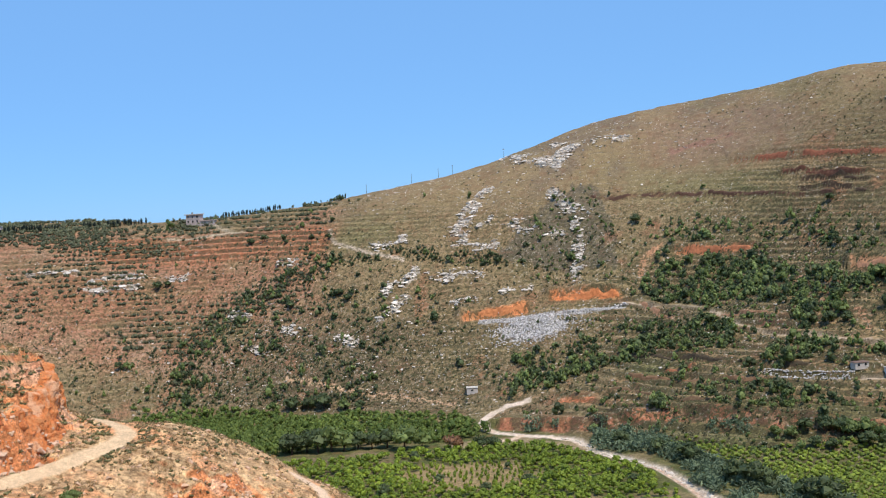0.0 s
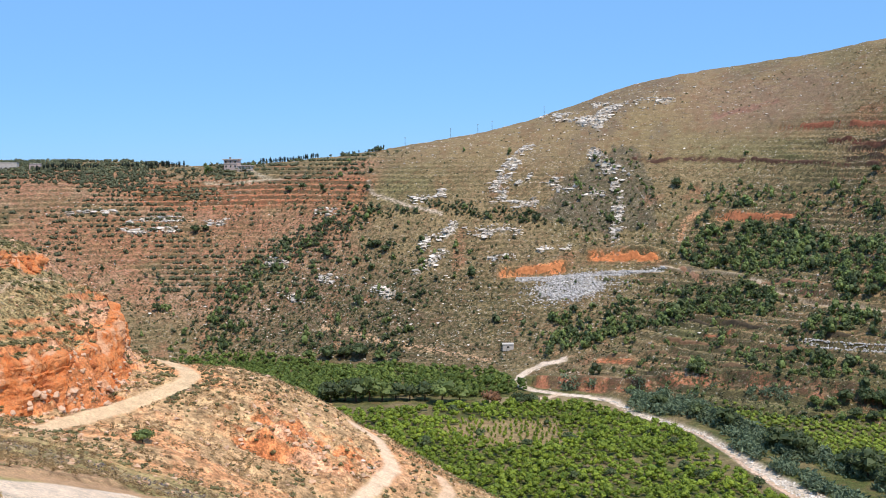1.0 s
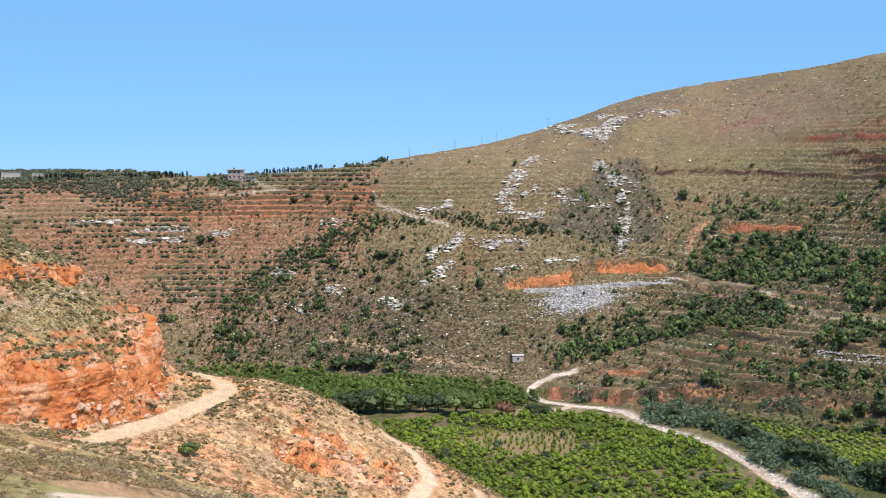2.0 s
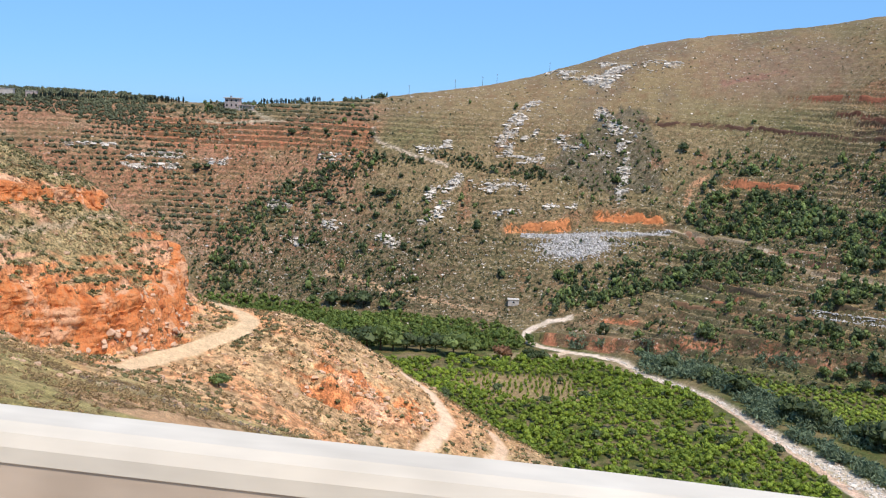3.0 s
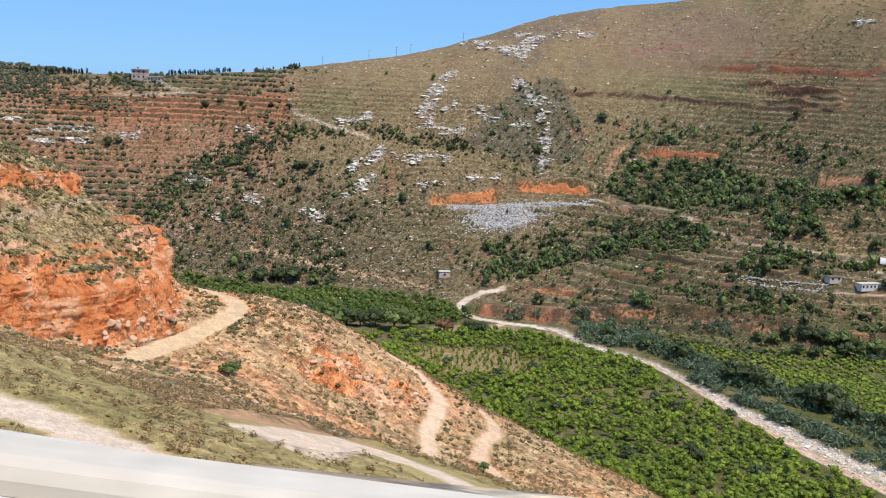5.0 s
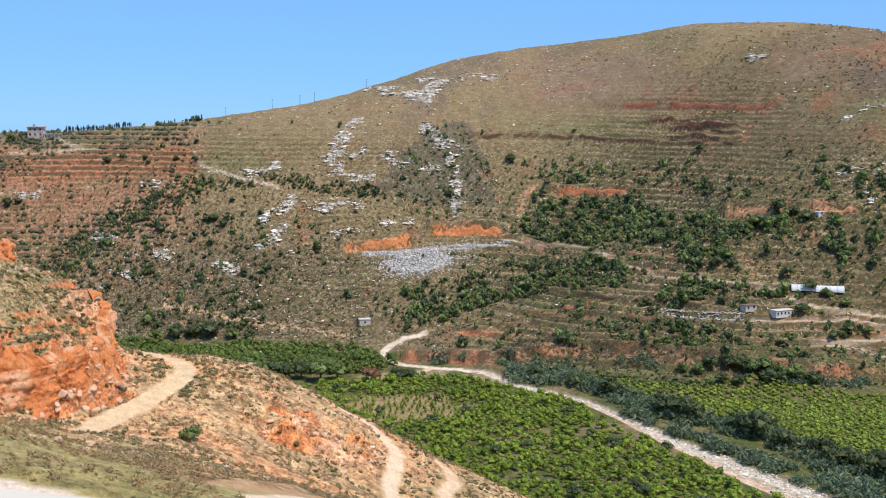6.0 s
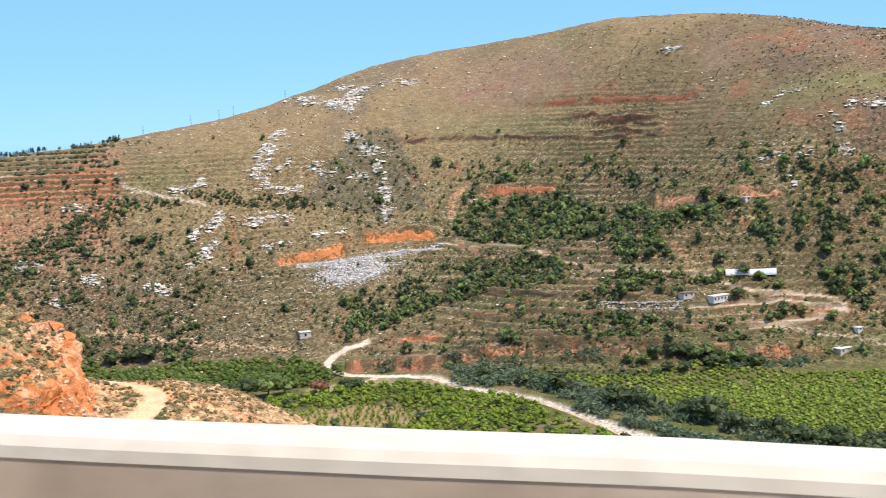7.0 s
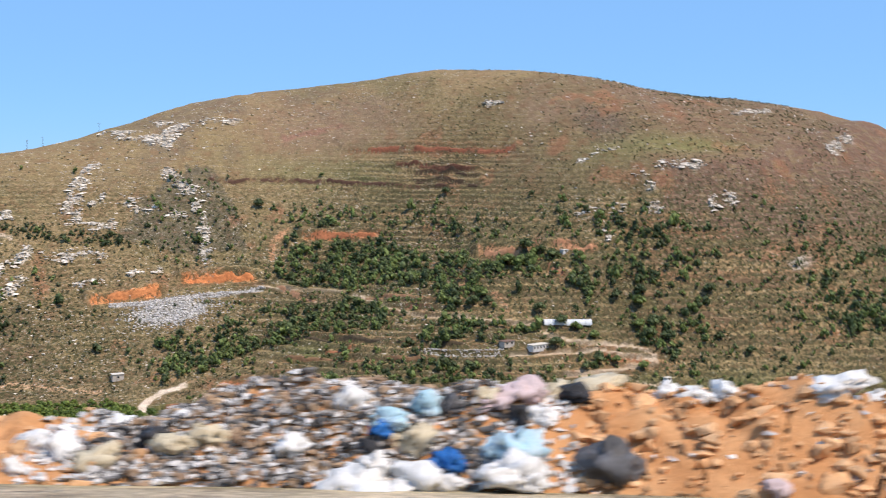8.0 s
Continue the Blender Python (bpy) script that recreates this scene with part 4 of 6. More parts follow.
def scatter(name, templates, spots, sizes, mat, label, category, squash=None, lift=-0.1):
    """One object of many plants or stones of a kind that nobody could count."""
    vs, fs, off = [], [], 0
    kinds = RNG.integers(0, len(templates), len(spots))
    turns = RNG.uniform(0, 2 * math.pi, len(spots))
    for q, (tv, tf) in enumerate(templates):
        pick = np.where(kinds == q)[0]
        if not len(pick):
            continue
        c, s = np.cos(turns[pick]), np.sin(turns[pick])
        k = sizes[pick]
        h = k if squash is None else k * squash[pick]
        x = (tv[None, :, 0] * c[:, None] - tv[None, :, 1] * s[:, None]) * k[:, None] + spots[pick, 0:1]
        y = (tv[None, :, 0] * s[:, None] + tv[None, :, 1] * c[:, None]) * k[:, None] + spots[pick, 1:2]
        z = tv[None, :, 2] * h[:, None] + spots[pick, 2:3] + lift * k[:, None]
        vs.append(np.stack([x, y, z], -1).reshape(-1, 3))
        fs.append((tf[None] + (np.arange(len(pick)) * len(tv))[:, None, None] + off).reshape(-1, 3))
        off += len(pick) * len(tv)
    me = array_mesh(name, np.concatenate(vs), np.concatenate(fs), smooth=False)
    me.materials.append(mat)
    return tagged(new(name, me), label, category, kind="stuff")


def spread(n, x0, x1, y0, y1, density, seed):
    """Places at random, kept where the density (0 to 1) allows."""
    rng = np.random.default_rng(seed)
    x, y = rng.uniform(x0, x1, n), rng.uniform(y0, y1, n)
    keep = rng.uniform(0, 1, n) < density(x, y)
    x, y = x[keep], y[keep]
    return np.stack([x, y, land_height(x, y)], -1)


def on_paths(x, y, extra=1.0):
    m = np.zeros_like(x)
    for line, half in ((SPUR_TRACK, 2.6), (FLANK_TRACK, 2.2), (LOW_TRACK, 2.2), (HAIRPIN, 11), (LOWER_ROAD, 3.6), (VALLEY_ROAD, 3.2), (MID_ROAD, 1.0), (LOW_RIGHT, 1.2),
                       (UPPER_PATH, 2.2), (SLOPE_PATH, 2.4), (LOW_LANE, 1.4), (VALLEY_LOOP, 2.5), (HOUSE_LANE, 2.2), (WEST_PATH, 2.2), (CUT_A, 6), (CUT_B, 6), (CUT_C, 4), (CUT_D, 5), (CUT_E, 3), (CUT_GULLY, 5), (CUT_SLIDE, 4), (RED_SPOT, 5), (SCREE, 6)):
        m = np.maximum(m, band(x, y, line, half * extra, 1))
    return m


def groves(x, y):
    """How thickly the far hill is grown over, and how many of the plants are trees."""
    n1, n2 = fractal(x, y, 22, 201), fractal(x, y, 11, 203, 3)
    d, tall = np.zeros(np.shape(x)), np.full(np.shape(x), 0.1)
    for corners, thick, trees in GROVES:
        inside = in_shape(x + 8 * n1, y + 8 * n2, corners)
        d = np.where(inside, np.maximum(d, thick * np.clip(0.75 + 1.1 * n2 + 0.4 * n1, 0.05, 1.2)), d)
        tall = np.where(inside, np.maximum(tall, trees), tall)
    return d, tall


def scrub_density(x, y):
    base, floor, far, near = ground_parts(x, y)
    n1, n2 = fractal(x, y, 45, 201), fractal(x, y, 14, 203, 3)
    d = 0.045 + 0.06 * (n2 > 0.25) + 0.22 * smooth_step(-30, 10, x) * np.clip(0.45 + n1 + 0.5 * n2, 0, 1)
    gully = 1 - smooth_step(6, 15, np.abs(line_distance(x, y, GREEN_GULLY)))
    d = d + gully * 0.9
    d = d + np.clip(1.4 * blob(x, y, -300, 765, 60, 28), 0, 1) * 0.12
    d = d + band(x, y, [(-199, 838), (-178, 841), (-153, 842), (-123, 837), (-89, 832)], 4, 6) * 0.55
    bank = line_distance(x, y, BANK)
    d = d + 0.5 * smooth_step(2, 4, bank) * (1 - smooth_step(5, 9, bank)) * (n2 > -0.1)
    for line, rise, tint in LEDGES:
        d = d + 0.22 * band(x, y, line, 1.5, 3) * (n2 > 0)
    d = np.maximum(d, groves(x, y)[0])
    u = (base + far * (2.2 * fractal(x, y, 60, 3) + 0.7 * fractal(x, y, 9, 5, 3)) + 3.0 * fractal(x, y, 120, 11, 2)) / TERRACE
    d = d * (1 - 0.5 * terraced(x, y) * (np.abs(u - np.floor(u) - 0.35) > 0.22) * (x > -20))
    up = smooth_step(-38, -14, base + 12 * n1) * smooth_step(-240, -200, x)
    d = d * (1 - 0.97 * up * (1 - in_shape(x, y, DARK_RIB))) * (1 - smooth_step(0, 12, base) * (x > -210))
    d = d * (1 - 0.8 * smooth_step(-250, -290, x) * smooth_step(790, 815, y) * (1 - gully))
    return np.clip(d, 0, 1) * far * (1 - on_paths(x, y)) * (base > -131)


ORCHARD = [(-128, 590), (-100, 606), (-60, 615), (-36, 604), (-16, 580), (2, 556), (14, 521), (26, 489), (36, 460), (44, 432), (52, 412), (60, 390), (68, 362), (70, 300), (-40, 330), (-80, 400), (-130, 450), (-190, 560)]
FAR_ORCHARD = [(-320, 715), (-260, 722), (-200, 705), (-140, 698), (-105, 690), (-92, 668), (-80, 645), (-100, 625), (-150, 622), (-195, 600), (-260, 620), (-330, 680)]
EAST_FIELD = [(16, 590), (30, 570), (46, 548), (64, 524), (78, 506), (96, 484), (104, 450), (116, 415), (130, 380), (260, 400), (262, 512), (225, 548), (150, 560), (110, 570), (60, 588), (20, 610)]


def rows_of(corners, gap, along, jitter, turn, seed):
    """Trees planted in rows over a field."""
    rng = np.random.default_rng(seed)
    c, s = math.cos(radians(turn)), math.sin(radians(turn))
    u, v = np.meshgrid(np.arange(-500, 500, gap), np.arange(-500, 500, along))
    u, v = u.ravel() + rng.normal(0, jitter, u.size), v.ravel() + rng.normal(0, jitter, u.size)
    x, y = u * c - v * s, 500 + u * s + v * c
    ok = in_shape(x, y, corners) & (base_height(x, y) < -128)
    x, y = x[ok], y[ok]
    return np.stack([x, y, land_height(x, y)], -1)


def clear_of_river(p, extra):
    bed = 2.4 + 7.0 * smooth_step(545, 385, p[:, 1])
    return p[np.abs(line_distance(p[:, 0], p[:, 1], RIVER)) > bed + extra]


# ---- orchards on the valley floor ----
tree_kinds = [crown(63, 1.0, 0.80, 0.95, 0.18, RNG, 3) for k in range(5)]
p = clear_of_river(rows_of(ORCHARD, 4.9, 4.5, 0.85, 28, 11), 2.5)
sapling = blob(p[:, 0], p[:, 1], -75, 548, 40, 34) + 0.35 * fractal(p[:, 0], p[:, 1], 18, 103) > 0.5
thin = (fractal(p[:, 0], p[:, 1], 18, 301) > 0.62) | (RNG.uniform(size=len(p)) < 0.04)
grown = p[~sapling & ~thin]
scatter("orchard_trees", tree_kinds, grown, np.clip(RNG.normal(2.35, 0.55, len(grown)), 1.0, 3.7), LEAF_ORCHARD, "dense rows of leafy green fruit trees on the valley floor", "orchard", squash=RNG.uniform(0.8, 1.05, len(grown)))
young = p[sapling & ~thin]
slim = [crown(16, 0.55, 1.0, 1.0, 0.32, RNG) for k in range(3)]
scatter("young_trees", slim, young, RNG.uniform(1.0, 1.8, len(young)), LEAF_ORCHARD, "young fruit trees in rows on bare soil", "saplings")
p = rows_of(FAR_ORCHARD, 4.4, 4.2, 0.6, 12, 13)
p = p[(fractal(p[:, 0], p[:, 1], 26, 303) < 0.6)]
scatter("old_orchard_trees", tree_kinds, p, np.clip(RNG.normal(2.5, 0.6, len(p)), 1.2, 4.2), LEAF_OLD, "tall green orchard trees crowded below the hillside", "orchard")
p = clear_of_river(rows_of(EAST_FIELD, 3.4, 3.0, 0.5, 28, 17), 14)
shrubs = [crown(18, 1.0, 0.7, 0.6, 0.28, RNG) for k in range(4)]
p = p[fractal(p[:, 0], p[:, 1], 22, 305) < 0.58]
scatter("field_bushes", shrubs, p, RNG.uniform(1.1, 1.8, len(p)), LEAF_VINE, "light green low fruit bushes in rows beside the riverbed", "crop")

# ---- reeds along the riverbed ----
def reed_density(x, y):
    d = line_distance(x, y, REEDS)
    bed = 2.4 + 7.0 * smooth_step(545, 385, y)
    off = line_distance(x, y, RIVER)
    edge = (off > bed + 0.5) * (1 - smooth_step(7, 13 + 12 * smooth_step(460, 400, y), off - bed)) * (fractal(x, y, 16, 315) > 0.05 - 0.6 * smooth_step(480, 440, y)) * (y < 600)
    return np.maximum((1 - smooth_step(6, 11, np.abs(d - 2))) * np.clip(0.9 + fractal(x, y, 20, 311), 0, 1), edge)


reed_kinds = []
for k in range(4):
    n = 26
    c = np.stack([RNG.uniform(-0.8, 0.8, n), RNG.uniform(-0.8, 0.8, n), RNG.uniform(0.2, 1.15, n)], -1)
    reed_kinds.append(leaf_cards(c, 0.42, RNG, 0.35))
p = clear_of_river(spread(8500, -40, 150, 330, 625, reed_density, 19), 0.5)
scatter("reeds", reed_kinds, p, RNG.uniform(1.8, 3.8, len(p)), LEAF_REED, "blue-green giant reeds crowding the edge of the riverbed", "reeds")
p = spread(2600, -60, 200, 560, 660, lambda x, y: (1 - smooth_step(3, 8, np.abs(line_distance(x, y, BANK) + 5))) * (fractal(x, y, 18, 313) > 0.15), 23)
scatter("bank_reeds", reed_kinds, p, RNG.uniform(1.4, 3.0, len(p)), LEAF_REED, "blue-green reeds and brambles at the foot of the terrace bank", "reeds")

# ---- scrub on the far hill ----
bush_kinds = [crown(20, 1.0, 0.85, 0.7, 0.27, RNG, 2) for k in range(8)]
p = spread(78000, -420, 460, 560, 960, scrub_density, 29)
tall = RNG.uniform(size=len(p)) < groves(p[:, 0], p[:, 1])[1]
pick = RNG.uniform(size=len(p))
dark = p[~tall & (pick < 0.4)]
scatter("dark_scrub", bush_kinds, dark, RNG.gamma(6, 0.17, len(dark)) + 0.3, LEAF_OAK, "dark evergreen oak scrub scattered over the rocky hillside", "scrub", squash=RNG.uniform(0.8, 1.3, len(dark)))
light = p[~tall & (pick >= 0.4) & (p[:, 0] < -70)]
scatter("grey_scrub", bush_kinds, light, RNG.gamma(5, 0.18, len(light)) + 0.25, LEAF_OLIVE, "grey-green bushes crowding the rocky shoulder of the hill", "scrub", squash=RNG.uniform(0.7, 1.2, len(light)))
light = p[~tall & (pick >= 0.4) & (p[:, 0] >= -70)]
scatter("green_scrub", bush_kinds, light, RNG.gamma(5, 0.21, len(light)) + 0.3, LEAF_SCRUB, "green bushes and young trees on the terraced hillside", "scrub", squash=RNG.uniform(0.8, 1.4, len(light)))
hill_kinds = [crown(36, 1.0, 0.95, 1.0, 0.24, RNG, 3) for k in range(6)]
grown = p[tall]
for name, chosen, mat, label in (("dark_hill_trees", grown[:, 2] * 7.3 % 1 < 0.55, LEAF_OAK, "dark bushy trees in groves on the far hillside"), ("green_hill_trees", grown[:, 2] * 7.3 % 1 >= 0.55, LEAF_SCRUB, "leafy green trees in groves on the far hillside")):
    q = grown[chosen]
    scatter(name, hill_kinds, q, RNG.gamma(7, 0.26, len(q)) + 0.5, mat, label, "grove", squash=RNG.uniform(0.85, 1.3, len(q)))


def low_density(x, y):
    base, floor, far, near = ground_parts(x, y)
    n = fractal(x, y, 30, 215)
    return np.clip(0.30 + 0.7 * n + 0.4 * fractal(x, y, 9, 217, 2) + 0.6 * np.clip(1.5 * blob(x, y, -190, 750, 110, 42, -8), 0, 1) + 0.4 * np.clip(1.5 * blob(x, y, 340, 660, 110, 45), 0, 1), 0.02, 1) * far * (1 - on_paths(x, y)) * (base > -131) * (1 - 0.75 * smooth_step(830, 880, y))


low_kinds = [crown(7, 1.0, 0.6, 0.35, 0.45, RNG) for k in range(4)]
dot_kinds = [tuple(np.concatenate(q) for q in zip(*((v, f + k * 4) for k, (v, f) in enumerate((leaf_cards(RNG.normal(0, 0.35, (1, 3)) + (0, 0, 0.4), 0.75, RNG, 0.75)) for j in range(5))))) for i in range(6)]
p = spread(62000, -470, 460, 540, 940, low_density, 31)
scatter("low_shrubs", dot_kinds, p, RNG.uniform(0.35, 0.95, len(p)), LEAF_THORN, "low grey-green thorny shrubs over the dry slopes", "scrub")


# ---- olive groves on the western terraces ----
def olive_density(x, y):
    z, floor, far, near = ground_parts(x, y)
    u = (z + far * (2.2 * fractal(x, y, 60, 3) + 0.7 * fractal(x, y, 9, 5, 3)) + 3.0 * fractal(x, y, 120, 11, 2)) / TERRACE
    row = np.abs((u - np.floor(u)) - 0.35) < 0.16
    plateau = smooth_step(-330, -365, x) * smooth_step(868, 882, y)
    n = fractal(x, y, 50, 221)
    d = row * np.clip(0.42 + 1.3 * n, 0, 1) * smooth_step(-225, -250, x) * (y > 775)
    d = d + band(x, y, [(-330, 806), (-290, 812), (-255, 812)], 12, 8) * row * 0.8
    d = d * (1 - 0.9 * band(x, y, RED_TERRACE, 15, 6))
    return np.clip(d + plateau * (0.42 + 0.6 * n), 0, 1) * (1 - on_paths(x, y)) * (y < 965)


p = spread(16000, -640, -215, 770, 965, olive_density, 37)
olive_kinds = [crown(12, 1.0, 0.85, 0.75, 0.34, RNG) for k in range(6)]
scatter("olive_trees", olive_kinds, p, RNG.uniform(1.0, 2.1, len(p)), LEAF_OLIVE, "grey-green olive trees in rows along red terraces", "olive grove", squash=RNG.uniform(0.8, 1.2, len(p)))


# ---- tufts and bushes on the spur below the road ----
def tuft_density(x, y):
    base, floor, far, near = ground_parts(x, y)
    n = fractal(x, y, 14, 231)
    return near * np.clip(0.35 + 0.8 * n, 0.03, 1) * (1 - on_paths(x, y, 1.1)) * (y > 100)


tuft_kinds = []
for k in range(4):
    n = 12
    c = np.stack([RNG.uniform(-0.7, 0.7, n), RNG.uniform(-0.7, 0.7, n), RNG.uniform(0.15, 0.8, n)], -1)
    tuft_kinds.append(leaf_cards(c, 0.5, RNG, 0.28))
p = spread(34000, -260, -20, 110, 370, tuft_density, 41)
scatter("dry_grass_tufts", tuft_kinds, p, RNG.uniform(0.35, 1.0, len(p)), LEAF_DRY, "straw-coloured dry grass tufts on the orange spur", "grass")


def spur_bush_density(x, y):
    base, floor, far, near = ground_parts(x, y)
    n, d = fractal(x, y, 16, 233), line_distance(x, y, CLIFF)
    top = smooth_step(3, 8, d) * (x < -150) + 0.35 * np.exp(-((d - 1) / 8) ** 2) * (x < -150)
    slope = smooth_step(238, 205, y - 0.35 * (x + 160))
    edge = 0.8 * band(x, y, SPUR_TRACK, 6.5, 3) * (n > 0.1)
    return near * np.clip((0.20 + 0.75 * top + 0.10 * slope + edge) * (0.5 + 1.2 * n), 0, 1) * (1 - on_paths(x, y, 1.1)) * (y > 100)


p = spread(34000, -260, -20, 110, 370, spur_bush_density, 43)
meadow = smooth_step(238, 205, p[:, 1] - 0.35 * (p[:, 0] + 160)) > 0.5
q = p[~meadow]
scatter("spur_bushes", low_kinds, q, RNG.uniform(0.3, 1.0, len(q)), LEAF_SPUR, "low olive-green bushes on the top and flanks of the spur", "scrub")
q = p[meadow]
scatter("meadow_tufts", low_kinds, q, RNG.uniform(0.15, 0.42, len(q)), LEAF_MEADOW, "small green and yellow tufts on the grassy slope below the road", "grass")


def lilac_density(x, y):
    return band(x, y, [(-140, 205), (-118, 213), (-97, 216), (-86, 232)], 5, 5) * 0.5


LEAF_LILAC = foliage("thistle_heads", (0.36, 0.30, 0.34), (0.27, 0.24, 0.18))
p = spread(1700, -150, -75, 190, 245, lilac_density, 47)
scatter("thistles", tuft_kinds, p, RNG.uniform(0.4, 0.8, len(p)), LEAF_LILAC, "dusty purple thistles along the foot of the spur", "thistles")

# ---- rocks ----
def rock_shape(rng, points=11, flat=0.7):
    bm = bmesh.new()
    for q in range(points):
        d = rng.normal(size=3)
        d /= np.linalg.norm(d)
        bm.verts.new(d * rng.uniform(0.75, 1.1) * np.array((1, 0.8, flat)))
    bmesh.ops.convex_hull(bm, input=bm.verts[:])
    bmesh.ops.delete(bm, geom=[v for v in bm.verts if not v.link_faces], context="VERTS")
    bmesh.ops.triangulate(bm, faces=bm.faces[:])
    bm.verts.index_update()
    v = np.array([q.co[:] for q in bm.verts])
    f = np.array([[w.index for w in face.verts] for face in bm.faces])
    bm.free()
    return v, f


rock_kinds = [rock_shape(RNG, 10, 0.55) for k in range(8)]
slab_kinds = [(v * np.array((1.15, 0.85, 1.1)), f) for v, f in (rock_shape(RNG, 10, 0.42) for k in range(8))]

def rock_density(x, y):
    d = 0.005 + 0.012 * (fractal(x, y, 60, 243) > 0.2)
    d = d + 0.05 * np.clip(1.5 * blob(x, y, -190, 765, 110, 45, -8), 0, 1) + 0.05 * np.clip(blob(x, y, 0, 930, 130, 30), 0, 1) + 0.05 * np.clip(blob(x, y, -80, 890, 60, 50), 0, 1)
    d = d + 0.03 * smooth_step(-20, 15, base_height(x, y)) * (fractal(x, y, 34, 245, 3) > 0.12)
    d = np.maximum(d, 0.95 * outcrop(x, y))
    return np.clip(d, 0, 1) * (y > 640) * (1 - on_paths(x, y))


p = spread(230000, -480, 470, 640, 985, rock_density, 53)
size = np.minimum(RNG.gamma(1.8, 0.5, len(p)) + 0.4, 3.6)
size = size * np.where(outcrop(p[:, 0], p[:, 1]) > 0.3, 1.2, 0.6)
scatter("outcrop_rocks", slab_kinds, p, size, ROCK, "pale limestone rocks breaking out of the hillside", "rocks", squash=RNG.uniform(0.5, 0.95, len(p)), lift=0.05)


def scree_density(x, y):
    d = line_distance(x, y, SCREE)
    tip = np.clip(1.7 * blob(x, y, -62, 766, 20, 9), 0, 1)
    return np.clip(band(x, y, SCREE, 1.5, 1.5) + tip * 1.2, 0, 1)


p = spread(7000, -110, 5, 745, 785, scree_density, 59)
scatter("quarry_spoil", rock_kinds, p, RNG.uniform(0.35, 1.3, len(p)), GREY_ROCK, "grey broken quarry stone tipped below an orange cut", "rubble", lift=0.15)


def river_stone_density(x, y):
    bed = 2.0 + 7.0 * smooth_step(545, 385, y)
    return (1 - smooth_step(bed * 0.6, bed, np.abs(line_distance(x, y, RIVER) - 0.35 * bed))) * np.clip(0.5 + fractal(x, y, 10, 251), 0, 1)


p = spread(60000, -40, 130, 340, 630, river_stone_density, 61)
scatter("riverbed_stones", rock_kinds, p, RNG.gamma(2, 0.2, len(p)) + 0.15, ROCK, "pale boulders and gravel in the dry riverbed", "stones", lift=0.1)
p = spread(2600, 60, 122, 615, 655, lambda x, y: band(x, y, STONE_WALL, 2.2, 1), 67)
scatter("field_wall_stones", rock_kinds, p, RNG.uniform(0.4, 1.1, len(p)), GREY_ROCK, "heaped grey stones of an old terrace wall", "stone wall", lift=0.3)


def spur_stone_density(x, y):
    base, floor, far, near = ground_parts(x, y)
    d = line_distance(x, y, CLIFF)
    foot = np.exp(-((d + 5) / 5) ** 2) * (x < -150) * (y > 240)
    crag = np.clip(1.3 * blob(x, y, -108, 310, 22, 9, 30), 0, 1)
    return near * np.clip(0.07 + 0.06 * (fractal(x, y, 12, 263, 2) > 0.1) + 0.45 * foot + 0.5 * np.exp(-((d - 1) / 5) ** 2) * (x < -150) * (fractal(x, y, 9, 259, 2) > 0.05) + 0.35 * crag * (fractal(x, y, 8, 257, 3) > 0), 0, 1) * (1 - on_paths(x, y)) * (y > 190)


p = spread(26000, -240, -50, 190, 360, spur_stone_density, 71)
scatter("spur_stones", rock_kinds, p, np.minimum(RNG.gamma(2, 0.2, len(p)) + 0.12, 1.5), TAN_ROCK, "sandy stones fallen at the foot of the orange cliff", "stones", lift=0.05)


def boulder(name, x, y, r, seed, mat, label, sink=0.3, group=""):
    """A single rock with bevelled, broken faces."""
    rng = np.random.default_rng(seed)
    v, f = rock_shape(rng, 16, 0.72)
    bm = bmesh.new()
    vv = [bm.verts.new(q * r) for q in v]
    for t in f:
        bm.faces.new([vv[k] for k in t])
    bmesh.ops.dissolve_limit(bm, angle_limit=0.25, verts=bm.verts[:], edges=bm.edges[:])
    bmesh.ops.bevel(bm, geom=bm.edges[:], offset=r * 0.05, segments=1, affect="EDGES")
    me = bpy.data.meshes.new(name)
    bm.to_mesh(me)
    bm.free()
    me.materials.append(mat)
    ob = new(name, me)
    low = min(q.co.z for q in me.vertices)
    ob.location = (x, y, float(land_height(x, y)) - low - sink * r)
    return tagged(ob, label, "boulder", group)


def smooth_line(points, step):
    """A smooth curve through the points, cut into even steps by its first coordinate."""
    pts = [Vector(q) for q in points]
    out = []
    for k in range(len(pts) - 1):
        a, b, c, d = pts[max(k - 1, 0)], pts[k], pts[k + 1], pts[min(k + 2, len(pts) - 1)]
        n = max(2, int((c - b).length / step))
        for q in range(n):
            t = q / n
            out.append(0.5 * ((2 * b) + (c - a) * t + (2 * a - 5 * b + 4 * c - d) * t * t + (3 * b - a - 3 * c + d) * t ** 3))
    return out + [pts[-1]]


